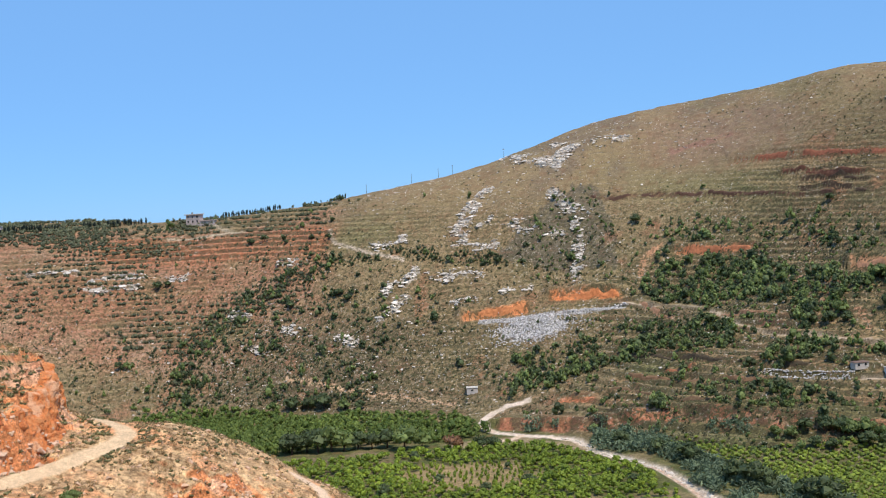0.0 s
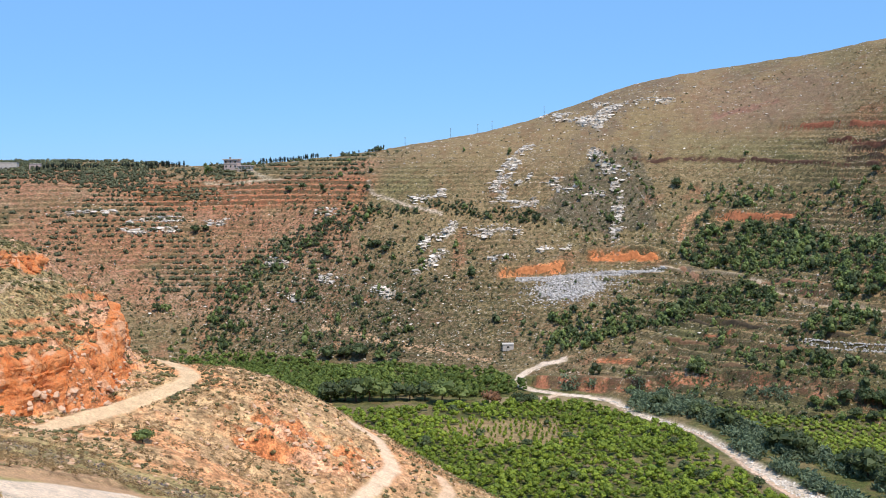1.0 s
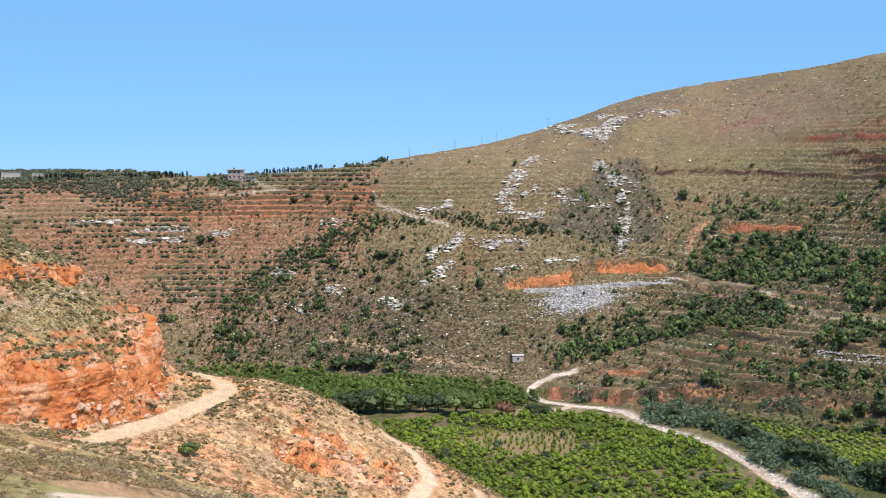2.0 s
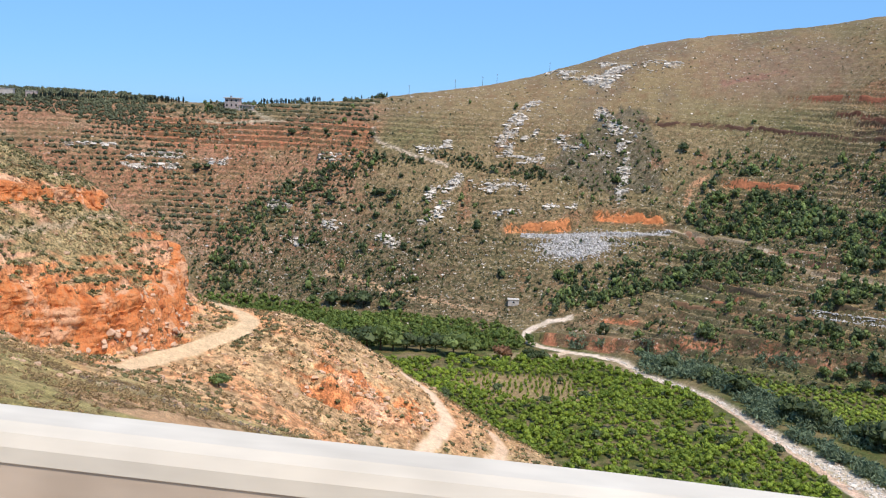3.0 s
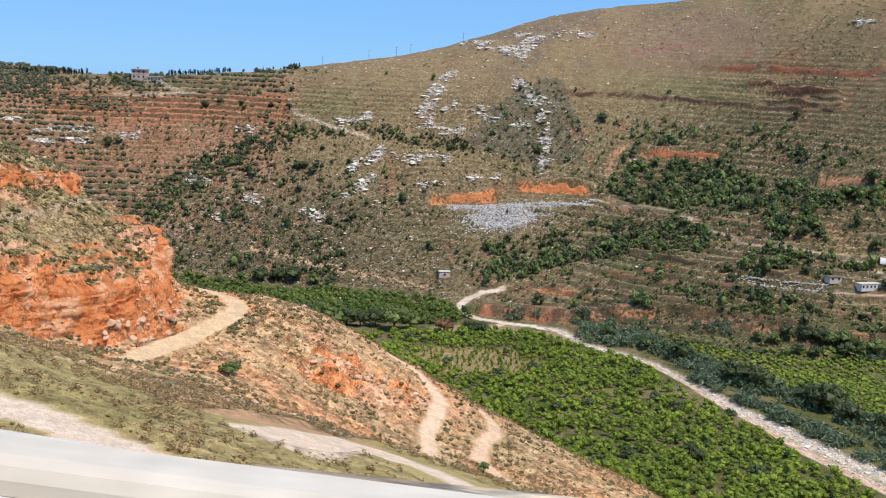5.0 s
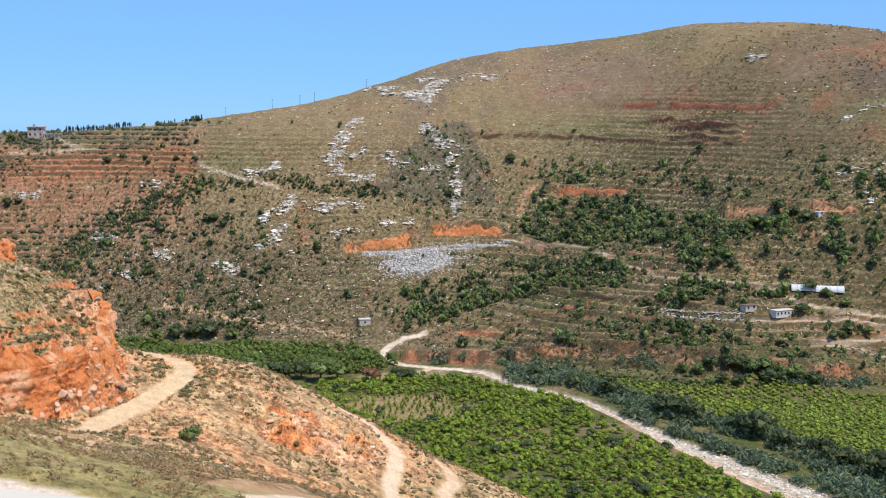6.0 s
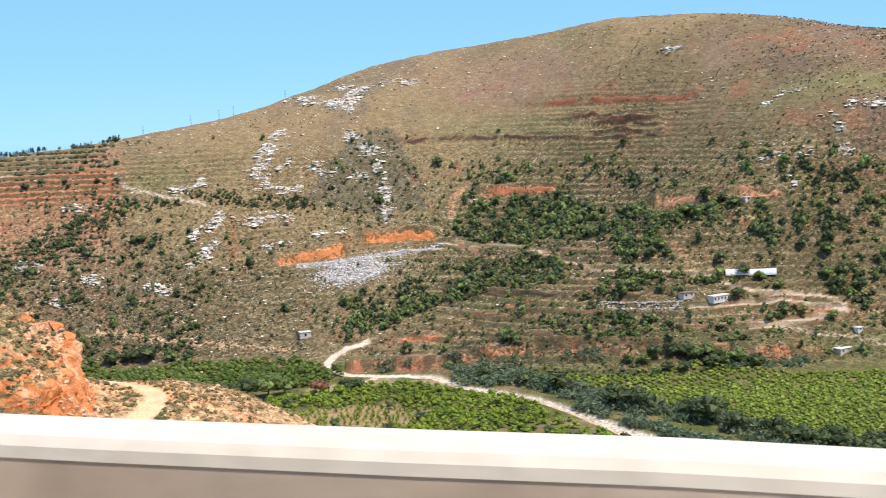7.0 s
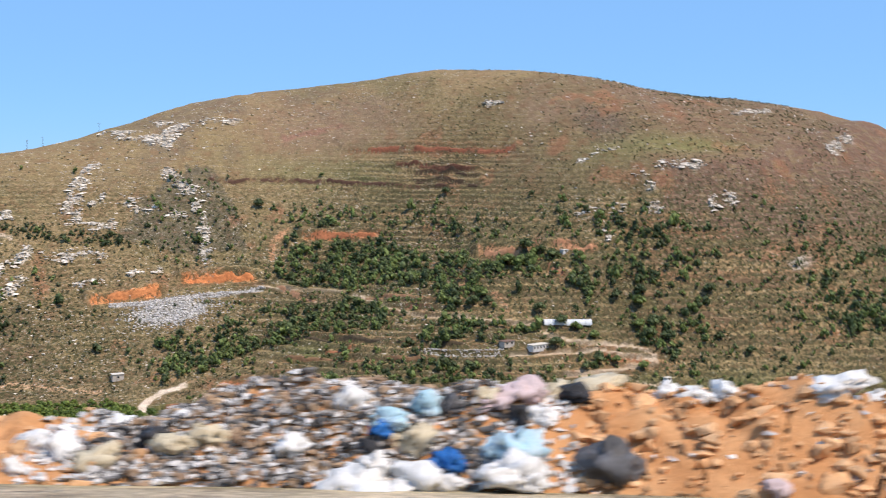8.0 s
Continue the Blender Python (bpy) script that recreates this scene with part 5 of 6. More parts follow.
def cliff_material():
    """Raw red earth and sandy rock in broken beds."""
    m, nodes, links, bsdf = material("cliff_earth")
    where = nodes.new("ShaderNodeNewGeometry").outputs["Position"]
    big = add_noise(nodes, links, 0.11, 4, 0.6, where)
    mid = add_noise(nodes, links, 0.5, 6, 0.7, where)
    fine = add_noise(nodes, links, 2.4, 6, 0.7, where)
    height = nodes.new("ShaderNodeSeparateXYZ")
    links.new(where, height.inputs[0])
    col = blend(nodes, links, span(nodes, links, mid, 0.36, 0.62, 0, 1), (0.74, 0.225, 0.065), (0.68, 0.30, 0.125))
    col = blend(nodes, links, span(nodes, links, big, 0.53, 0.60, 0, 0.75), col, (0.76, 0.47, 0.285))
    col = blend(nodes, links, span(nodes, links, big, 0.44, 0.36, 0, 0.8), col, (0.50, 0.155, 0.060))
    col = blend(nodes, links, span(nodes, links, fine, 0.52, 0.66, 0, 0.65), col, (0.34, 0.125, 0.058))
    beds = math_node(nodes, links, "ADD", math_node(nodes, links, "MULTIPLY", height.outputs[2], 0.42), span(nodes, links, mid, 0, 1, -0.7, 0.7))
    thin = span(nodes, links, math_node(nodes, links, "FRACT", beds, 0.0), 0.0, 0.12, 0.7, 0)
    col = blend(nodes, links, thin, col, (0.30, 0.105, 0.05))
    links.new(col, bsdf.inputs["Base Color"])
    bsdf.inputs["Roughness"].default_value = 0.97
    bsdf.inputs["Specular IOR Level"].default_value = 0.1
    bump(nodes, links, bsdf, math_node(nodes, links, "ADD", mid, fine), 0.9, 0.5)
    return m


def cliff_face(name, line, low, high, half, jut, seed, label):
    """A broken earth cliff along a plan line: fissured, with overhanging beds, sunk in places into the grassy slope."""
    pts = [p for p in smooth_line([(x, y, 0) for x, y in line], 0.45)]
    rows = 44
    X, Y, Z = (np.zeros((rows, len(pts))) for k in range(3))
    v = np.linspace(0, 1, rows)
    for k, p in enumerate(pts):
        d = pts[min(k + 3, len(pts) - 1)] - pts[max(k - 3, 0)]
        out = Vector((d.y, -d.x, 0)).normalized()
        foot, top = p + out * low, p - out * high
        z0, z1 = float(land_height(foot.x, foot.y)) - 0.8, float(land_height(top.x, top.y)) + 0.15
        z = z0 + (z1 - z0) * v
        s = np.full(rows, k * 0.45)
        at = half * (1 - 2 * (0.5 - np.sin(np.arcsin(1 - 2 * v) / 3)))
        big = fractal(s, z, 16, seed, 2)
        push = jut * (0.15 + 2.1 * big) + 1.5 * fractal(s, z * 1.3, 5.2, seed + 3, 3) + 0.5 * fractal(s, z, 1.2, seed + 7, 2)
        beds = (z + 1.1 * fractal(s, z, 7, seed + 11, 2)) / 2.9
        push = push + 0.7 * (beds - np.floor(beds) - 0.5) * np.clip(0.7 + 1.2 * fractal(s, z, 9, seed + 13, 2), 0, 1)
        push = push - 1.0 * (1 - smooth_step(0.0, 0.10, np.abs(lattice_noise(s + 0.5 * fractal(s, z, 3, seed + 17, 2), z * 0.25, 3.4, seed + 19))))
        ends = smooth_step(0, 12, min(k, len(pts) - 1 - k) * 0.45)
        push = push * ends - 2.2 * (1 - ends) - 1.6 * smooth_step(0.93, 1.0, v) - 0.6 * smooth_step(0.06, 0.0, v)
        X[:, k], Y[:, k], Z[:, k] = p.x + out.x * (at + push), p.y + out.y * (at + push), z
    me = grid_mesh(name, X, Y, Z)
    me.polygons.foreach_set("use_smooth", np.zeros(len(me.polygons), bool))
    me.materials.append(CLIFF_EARTH)
    return tagged(new(name, me), label, "cliff", kind="structure")


def earth_bank(line, rise, tint, label):
    """A raw earth or stone front where the slope is cut: crumbling face, ragged lip, broken by gaps."""
    pts = smooth_line([(x, y, 0) for x, y in line], 0.8)
    n = len(pts)
    x, y = np.array([p.x for p in pts]), np.array([p.y for p in pts])
    dx, dy = np.gradient(x), np.gradient(y)
    size = np.hypot(dx, dy)
    ux, uy = -dy / size, dx / size
    sway = 0.9 * fractal(x, y, 6, 601, 3)
    ends = np.minimum(np.arange(n), n - 1 - np.arange(n)) * 0.8
    whole = smooth_step(-0.35, -0.05, fractal(x, y, 13, 603, 2)) * smooth_step(0, 5, ends)
    tall = rise * np.clip(0.65 + 0.9 * fractal(x, y, 9, 609, 3), 0.12, 1.2) * whole
    rows = []
    for k, (off, up) in enumerate(((-0.8, -0.5), (-0.5, 0.15), (-0.3, 0.5), (-0.1, 0.82), (0.15, 1.0), (0.7, 0.8), (1.6, -0.4))):
        o = off + sway + 0.25 * lattice_noise(x * 3 + 7 * k, y * 3, 2.0, 607 + k)
        px, py = x + o * ux, y + o * uy
        rows.append(np.stack([px, py, land_height(px, py) + tall * up - 0.5 * (1 - whole)], -1))
    g = np.stack(rows, 0)
    me = grid_mesh("earth_bank", g[..., 0], g[..., 1], g[..., 2])
    me.polygons.foreach_set("use_smooth", np.zeros(len(me.polygons), bool))
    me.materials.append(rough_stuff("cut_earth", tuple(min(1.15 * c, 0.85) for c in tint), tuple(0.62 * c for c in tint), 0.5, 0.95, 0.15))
    return tagged(new("earth_bank", me), label, "earth bank", "cut banks on the hillside")


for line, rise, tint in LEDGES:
    earth_bank(line, 0.42 * rise, tint, "raw reddish bank of a terrace on the hillside" if tint[0] > 0.2 else "dark bank of a terrace on the hillside")
for line, rise, tint in ((CUT_A, 2.2, (0.82, 0.30, 0.115)), (CUT_B, 2.4, (0.82, 0.28, 0.105)), (CUT_C, 1.5, (0.62, 0.23, 0.105)), (CUT_D, 2.0, (0.72, 0.36, 0.19)), (CUT_E, 1.2, (0.66, 0.32, 0.17)), (SCARP_TOP, 0.8, (0.38, 0.14, 0.075))):
    earth_bank(line, rise, tint, "long fresh cut of raw orange-red earth in the hillside")
CLIFF_EARTH = cliff_material()
cliff_face("cliff", [(-218, 230), (-205, 240), (-186, 256), (-172, 272), (-166, 292), (-170, 318), (-186, 345)], 4.0, 4.6, 3.3, 1.3, 501, "raw orange earth cliff with broken beds and grassy ledges")
cliff_face("upper_cliff", [(-232, 270), (-212, 279), (-203, 296), (-198, 318), (-204, 340)], 2.0, 2.2, 1.5, 0.7, 541, "low upper scarp of raw orange earth")
boulder("boulder", -165.0, 281.5, 2.1, 3, PALE_SAND, "big pale sandy boulder at the foot of the orange cliff")
for k, (x, y, r) in enumerate(((-167.5, 287, 1.3), (-169, 280, 1.1), (-166, 293, 1.4), (-164, 299, 1.2), (-163, 303, 1.0), (-172, 273, 1.1), (-170, 284, 1.5), (-168.5, 290, 1.2), (-174.5, 268.5, 1.7), (-172.3, 271, 1.9), (-170.6, 274, 1.6), (-168.6, 277, 1.8), (-171.5, 277.5, 1.4), (-167.2, 284.5, 1.5), (-166.2, 288.5, 1.0), (-164.8, 296, 1.6), (-165, 301, 1.1), (-176.5, 266, 1.2), (-166.6, 308, 1.3))):
    boulder("cliff_rock", x, y, r, 20 + k, PALE_SAND, "pale broken rock sticking out of the orange cliff", 0.7, "cliff rocks")
def cliff_blocks():
    """Broken blocks that weather out of the lower beds of the cliff."""
    rng = np.random.default_rng(77)
    pts = smooth_line([(-178, 266, 0), (-172, 272, 0), (-168, 284, 0), (-166, 292, 0), (-166.5, 302, 0), (-168, 312, 0)], 0.5)
    for k in range(34):
        j = int(rng.integers(3, len(pts) - 3))
        p, d = pts[j], pts[j + 3] - pts[j - 3]
        out = Vector((d.y, -d.x, 0)).normalized()
        v, r = rng.uniform(0.02, 0.36), rng.uniform(0.6, 1.7)
        foot, top = p + out * 4.0, p - out * 4.6
        z0, z1 = float(land_height(foot.x, foot.y)), float(land_height(top.x, top.y))
        q = p + out * (3.3 * (1 - 2 * (0.5 - math.sin(math.asin(1 - 2 * v) / 3))) + 0.5)
        ob = boulder("cliff_block", q.x, q.y, r, 300 + k, PALE_SAND, "pale broken block weathering out of the orange cliff", 0.3, "cliff blocks")
        ob.location.z = z0 + v * (z1 - z0)
        ob.rotation_euler = (rng.uniform(-0.5, 0.5), rng.uniform(-0.5, 0.5), rng.uniform(0, 6))


cliff_blocks()
rng = np.random.default_rng(79)
for k in range(46):
    x, y = -112 + rng.normal(0, 9), 311 + rng.normal(0, 9)
    boulder("crag_rock", x, y, rng.uniform(0.5, 1.5), 360 + k, TAN_ROCK if k % 3 else PALE_SAND, "sandy rock breaking out of the dry spur", 0.55, "crag rocks")
for k, (x, y, r) in enumerate(((-96.5, 321, 1.0), (-94.6, 319.5, 0.85), (-93.4, 320.5, 0.6))):
    boulder("trackside_rock", x, y, r, 40 + k, ROCK, "white rock lying beside the dirt track", 0.25, "trackside rocks")

# ---- trees and big bushes that stand apart ----
def tree_meshes(seed, height, width, mat, lobes, leaves, leaf):
    rng = np.random.default_rng(seed)
    bm = bmesh.new()
    bend = rng.uniform(-0.06, 0.06, 2) * height
    top = (bend[0], bend[1], height * 0.62)
    tube(bm, [(0, 0, -0.4), (bend[0] * 0.3, bend[1] * 0.3, height * 0.25), top], [0.045 * height, 0.032 * height, 0.015 * height])
    for k in range(4):
        t = 2 * math.pi * k / 4 + rng.uniform(-0.4, 0.4)
        start = Vector((bend[0] * 0.4, bend[1] * 0.4, height * rng.uniform(0.22, 0.38)))
        tip = Vector((math.cos(t) * width * 0.36, math.sin(t) * width * 0.36, height * rng.uniform(0.55, 0.75)))
        tube(bm, [start, (start + tip) / 2 + Vector((0, 0, 0.04 * height)), tip], [0.02 * height, 0.014 * height, 0.006 * height], 5)
    trunk = bpy.data.meshes.new("trunk")
    bm.to_mesh(trunk)
    bm.free()
    trunk.materials.append(BARK)
    v, f = crown(leaves, width / 2, height * 0.40, height * 0.58, leaf, rng, lobes)
    top_mesh = array_mesh("crown", v, f, smooth=False)
    top_mesh.materials.append(mat)
    return trunk, top_mesh


def standing_tree(name, meshes, x, y, scale, label, category="tree", group=""):
    e = new(name)
    e.location = (x, y, float(land_height(x, y)))
    e.rotation_euler = (0, 0, (x * 12.9 + y * 7.3) % 6.28)
    e.scale = (scale, scale, scale)
    mesh_part("trunk", meshes[0], BARK, e)
    mesh_part("crown", meshes[1], LEAF_OAK, e)
    return tagged(e, label, category, group)


oak = [tree_meshes(81 + k, 6, 7, LEAF_OAK, 6, 260, 0.42) for k in range(3)]
willow = [tree_meshes(91 + k, 6, 6.5, LEAF_SCRUB, 6, 260, 0.42) for k in range(2)]
rust = tree_meshes(97, 5, 6.5, LEAF_RUST, 6, 240, 0.42)
for k, (x, y, s) in enumerate(((27, 562, 1.2), (46, 527, 1.25), (54, 517, 1.35), (58, 512, 0.9), (73, 496, 1.2), (78, 487, 1.5), (84, 470, 1.1), (95, 450, 1.3), (101, 440, 1.1), (-6, 599, 0.9), (12, 580, 0.8), (110, 428, 1.3), (118, 402, 1.3), (126, 388, 1.2), (112, 414, 1.1), (133, 398, 1.4), (122, 420, 1.2))):
    standing_tree("riverside_tree", oak[k % 3], x, y, 1.55 * s, "dark green bushy tree beside the dry riverbed", group="riverside trees")
for k, (x, y, s) in enumerate(((-185, 601, 1.7), (-178, 606, 1.6), (-171, 604, 1.9), (-164, 606, 2.0), (-157, 607, 1.6), (-150, 611, 1.4), (-142, 611, 1.3), (-134, 613, 1.5), (-123, 606, 1.9), (-114, 611, 1.3), (-219, 718, 1.3), (-208, 719, 1.2), (-197, 717, 1.5), (-231, 715, 1.1), (-183, 713, 1.0), (-172, 711, 0.9))):
    standing_tree("hedge_tree", (oak + willow)[k % 5], x, y, 1.3 * s, "tall leafy tree in the hedge between two orchards", group="hedge trees")
for k, (x, y, q) in enumerate(((71, 582, 0.9), (78, 578, 1.0), (85, 580, 1.1), (95, 579, 1.3), (101, 577, 1.2), (106, 575, 1.4), (113, 576, 1.3), (112, 566, 1.2), (95, 563, 0.9), (87, 565, 0.8), (120, 572, 1.2), (128, 570, 1.3), (137, 568, 1.1), (12, 627, 0.8), (16, 626, 0.9))):
    standing_tree("bank_tree", (willow + oak)[k % 5], x, y, 1.15 * q, "dark green bushy tree at the foot of the terrace bank", group="bank trees")
rng = np.random.default_rng(117)
spots = [(x, y) for x, y in zip(rng.uniform(-120, 60, 400), rng.uniform(380, 600, 400)) if in_shape(x, y, ORCHARD) and abs(line_distance(np.array(x), np.array(y), RIVER)) > 12 and base_height(x, y) < -133][:34]
for k, (x, y) in enumerate(spots):
    standing_tree("orchard_tree", oak[k % 3], x, y, rng.uniform(0.55, 0.95), "darker bushy tree among the orchard rows", group="dark orchard trees")
standing_tree("rusty_tree", rust, -95, 605, 1.75, "reddish-brown withered tree between the orchards")
standing_tree("round_tree", oak[1], -80, 607, 1.35, "dark round evergreen tree near the valley road")
standing_tree("round_tree", oak[2], -74, 609, 1.2, "dark round evergreen tree near the valley road")
for x, y, s in ((-295, 883, 1.0), (-283, 882, 1.05)):
    standing_tree("lone_tree", oak[0], x, y, s, "dark lone tree on a bare red terrace", group="terrace trees")
for x, y, s in ((10.5, 846, 1.25), (138, 790, 1.0), (-241, 872, 0.8), (-226, 866, 0.9), (-262, 872, 0.6), (-242, 806, 1.0), (-206, 808, 1.1), (-198, 803, 1.0), (-357, 838, 1.2), (-350, 842, 0.9)):
    standing_tree("hill_tree", oak[int(abs(x)) % 3], x, y, s, "dark bushy tree standing alone on the hillside", group="hill trees")
for k, (x, y, s) in enumerate(((209, 613, 1.4), (214, 617, 1.5), (219, 607, 1.3), (205, 620, 1.2), (211, 631, 1.4), (216, 638, 1.2), (200, 640, 1.1), (150, 621, 1.2), (146, 688, 1.5), (152, 684, 1.3), (160, 690, 1.6), (168, 686, 1.2), (174, 679, 1.3), (139, 690, 1.1), (120, 668, 1.4), (113, 664, 1.2), (122, 661, 1.1), (160, 634, 1.2), (168, 630, 1.1), (176, 622, 1.0), (150, 645, 1.2), (162, 603, 1.0), (172, 606, 1.1), (182, 604, 0.9), (196, 596, 1.0), (258, 625, 1.2), (250, 600, 0.9), (262, 585, 1.0))):
    standing_tree("farm_tree", (oak + willow)[k % 5], x, y, s, "dark green tree beside the farm road on the terraces", group="farm trees")
standing_tree("spur_bush", tree_meshes(111, 2.6, 3.6, LEAF_SCRUB, 5, 200, 0.26), -141, 267, 1.5, "round green bush on the dry spur", "bush")
fig_mesh = tree_meshes(113, 3.2, 3.6, LEAF_SCRUB, 5, 120, 0.34)
standing_tree("fig_tree", fig_mesh, -76, 279, 1.0, "young broad-leaved fig tree beside the track")

# ---- cypresses along the skyline ----
rng = np.random.default_rng(121)
cypress = []
for k in range(3):
    v, f = crown(70, 0.9, 3.1, 3.4, 0.40, rng)
    cm = array_mesh("crown", v, f, smooth=False)
    cm.materials.append(LEAF_CYPRESS)
    tm = bpy.data.meshes.new("trunk")
    bm = tube(bmesh.new(), [(0, 0, -0.5), (0, 0, 2.0)], [0.18, 0.12])
    bm.to_mesh(tm)
    bm.free()
    tm.materials.append(BARK)
    cypress.append((tm, cm))
for x0, y0, x1, y1, n, lo, hi in ((-523, 899, -478, 921, 36, 0.75, 1.15), (-459, 929, -447, 934, 9, 0.7, 1.15), (-440, 935, -410, 945, 18, 0.7, 1.2), (-345, 962, -292, 962, 36, 0.55, 0.95), (-270, 962, -257, 964, 6, 0.55, 0.9), (-243, 966, -235, 966, 5, 0.75, 1.0)):
    for q in range(n):
        a = (q + rng.uniform(-0.3, 0.3)) / max(n - 1, 1)
        e = standing_tree("cypress", cypress[q % 3], x0 + (x1 - x0) * a, y0 + (y1 - y0) * a + rng.uniform(-2, 2), 1.0, "dark slender cypress in a row on the skyline", group="skyline cypresses")
        s = 0.88 * rng.uniform(lo, hi)
        e.scale = (s * rng.uniform(0.9, 1.4), s * 1.1, s)

# ---- buildings ----
def window(parent, x, z, w, h, y, out=0.08):
    """A window in a wall that faces -y: dark pane set back in a frame, with a sill."""
    e = part("window", box_bm(x - w / 2, x + w / 2, y - 0.02, y + 0.06, z, z + h), DARK_GLASS, parent)
    bm = bmesh.new()
    t = 0.12
    box(bm, x - w / 2 - t, x + w / 2 + t, y - out, y + 0.05, z + h, z + h + t)
    box(bm, x - w / 2 - t, x - w / 2, y - out, y + 0.05, z, z + h)
    box(bm, x + w / 2, x + w / 2 + t, y - out, y + 0.05, z, z + h)
    part("frame", bm, WHITEWASH, e)
    part("sill", box_bm(x - w / 2 - 0.2, x + w / 2 + 0.2, y - 0.22, y + 0.03, z - 0.12, z), CONCRETE, e)
    return e


def placed(name, x, y, turn, label, category="house", sink=0.0, group=""):
    e = new(name)
    e.location = (x, y, float(land_height(x, y)) - sink)
    e.rotation_euler = (0, 0, radians(turn))
    return tagged(e, label, category, group)


def villa(x, y, turn):
    """The two-storey house on the rim with a lower wing and terraces."""
    e = placed("villa", x, y, turn, "two-storey pinkish villa with a lower terraced wing on the hill rim", sink=-0.6)
    part("wall", box_bm(-7, 5, -5, 5, -5, 8.2, bevel=0.05), PLASTER_PINK, e)
    part("roof", box_bm(-8, 6.2, -6.2, 6, 8.2, 8.9, bevel=0.08), PLASTER, e)
    part("ledge", box_bm(-7.2, 5.2, -5.25, -4.98, 4.4, 4.8), PLASTER, e)
    for k in range(3):
        window(e, -5 + 4 * k, 1.6, 1.5, 1.7, -5.02)
        window(e, -5 + 4 * k, 5.5, 1.5, 1.7, -5.02)
    part("wing", box_bm(5, 17, -3.5, 5, -6, 2.6, bevel=0.05), PLASTER, e)
    part("wing_roof", box_bm(4.6, 17.8, -5.2, 5.4, 2.6, 3.1, bevel=0.05), PLASTER_PINK, e)
    for k in range(5):
        bm = tube(bmesh.new(), [(6 + 2.7 * k, -4.8, -2.2), (6 + 2.7 * k, -4.8, 2.6)], [0.22, 0.2], 8)
        part("column", bm, WHITEWASH, e)
    part("terrace", box_bm(4, 20, -9, -3.4, -7, -1.0, bevel=0.06), PLASTER, e)
    part("terrace_wall", box_bm(4, 20, -9.2, -8.9, -1.0, 0.0), PLASTER_PINK, e)
    part("water_tank", tube(bmesh.new(), [(-3, 1, 8.9), (-3, 1, 10.4)], [0.8, 0.8], 12), METAL, e)
    return e


villa(-362, 940, 3)


def block_house(name, x, y, turn, w, d, h, wall_mat, label, flat=True, openings=3):
    e = placed(name, x, y, turn, label, sink=0.6)
    part("wall", box_bm(-w / 2, w / 2, -d / 2, d / 2, -1.0, h, bevel=0.04), wall_mat, e)
    part("roof", box_bm(-w / 2 - 0.3, w / 2 + 0.3, -d / 2 - 0.4, d / 2 + 0.3, h, h + 0.28, bevel=0.03), CONCRETE if flat else RUSTY, e)
    for k in range(openings):
        window(e, -w / 2 + w * (k + 0.5) / openings, 0.9 + 0.3 * (h > 4), min(1.4, 0.45 * w / openings), 1.3, -d / 2 - 0.02)
    return e


block_house("rim_house", -552, 905, 20, 15, 9, 6.5, PLASTER, "unfinished grey concrete house on the western rim", openings=4)
block_house("rim_house", -533, 915, 20, 9, 8, 4.5, PLASTER_PINK, "small pale house on the western rim", openings=2)
block_house("farm_cottage", 139, 622, 22, 13, 5, 3.0, WHITEWASH, "long low white farm cottage with dark openings", openings=5)
block_house("farm_shed", 121, 627, 20, 8, 5, 2.6, PLASTER, "ruined grey stone farm shed", flat=False, openings=2)
block_house("stone_hut", -99, 716, 8, 7, 5, 3.2, PLASTER, "small grey stone hut at the foot of the slope", openings=1)
block_house("flat_roofed_hut", 190, 574, 24, 9, 5, 2.6, PLASTER, "small hut with a pale flat roof by the lower lane", openings=2)
block_house("tin_shelter", 183, 681, 20, 5, 3, 2.2, WHITEWASH, "tiny shelter with a white tin roof among trees", openings=1)
block_house("tin_shelter", 205, 584, 20, 4, 3, 2.0, WHITEWASH, "tiny white shelter beside the lower lane", openings=1)


def tunnel(x, y, turn, length, width, height):
    """A greenhouse tunnel: film over hoops, with end walls."""
    e = placed("greenhouse", x, y, turn, "white plastic-film greenhouse tunnel on a farm terrace", "greenhouse", 0.2, "greenhouse tunnels")
    bm = bmesh.new()
    steps, rows = 10, []
    for k in range(9):
        sag = 0.10 * (k % 2)
        px = -length / 2 + length * k / 8
        rows.append([bm.verts.new((px, math.cos(a) * (width / 2 - sag), math.sin(a) * (height - sag) ** 1.0)) for a in (math.pi * q / steps for q in range(steps + 1))])
    for a, b in zip(rows[:-1], rows[1:]):
        for q in range(steps):
            bm.faces.new((a[q], b[q], b[q + 1], a[q + 1]))
    bm.faces.new(rows[0])
    bm.faces.new(rows[-1][::-1])
    part("film", bm, FILM, e, smooth=False)
    for k in (0, 2, 4, 6, 8):
        px = -length / 2 + length * k / 8
        pts = [(px, math.cos(a) * (width / 2 + 0.06), math.sin(a) * (height + 0.06)) for a in (math.pi * q / 8 for q in range(9))]
        part("hoop", tube(bmesh.new(), pts, [0.06] * 9, 5), METAL, e)
    part("door", box_bm(-length / 2 - 0.08, -length / 2 - 0.02, -0.7, 0.7, 0, 2.0), METAL, e)
    return e


tunnel(157, 637.5, -14, 14, 7, 3.4)
tunnel(171, 633.5, -14, 16, 7, 3.4)


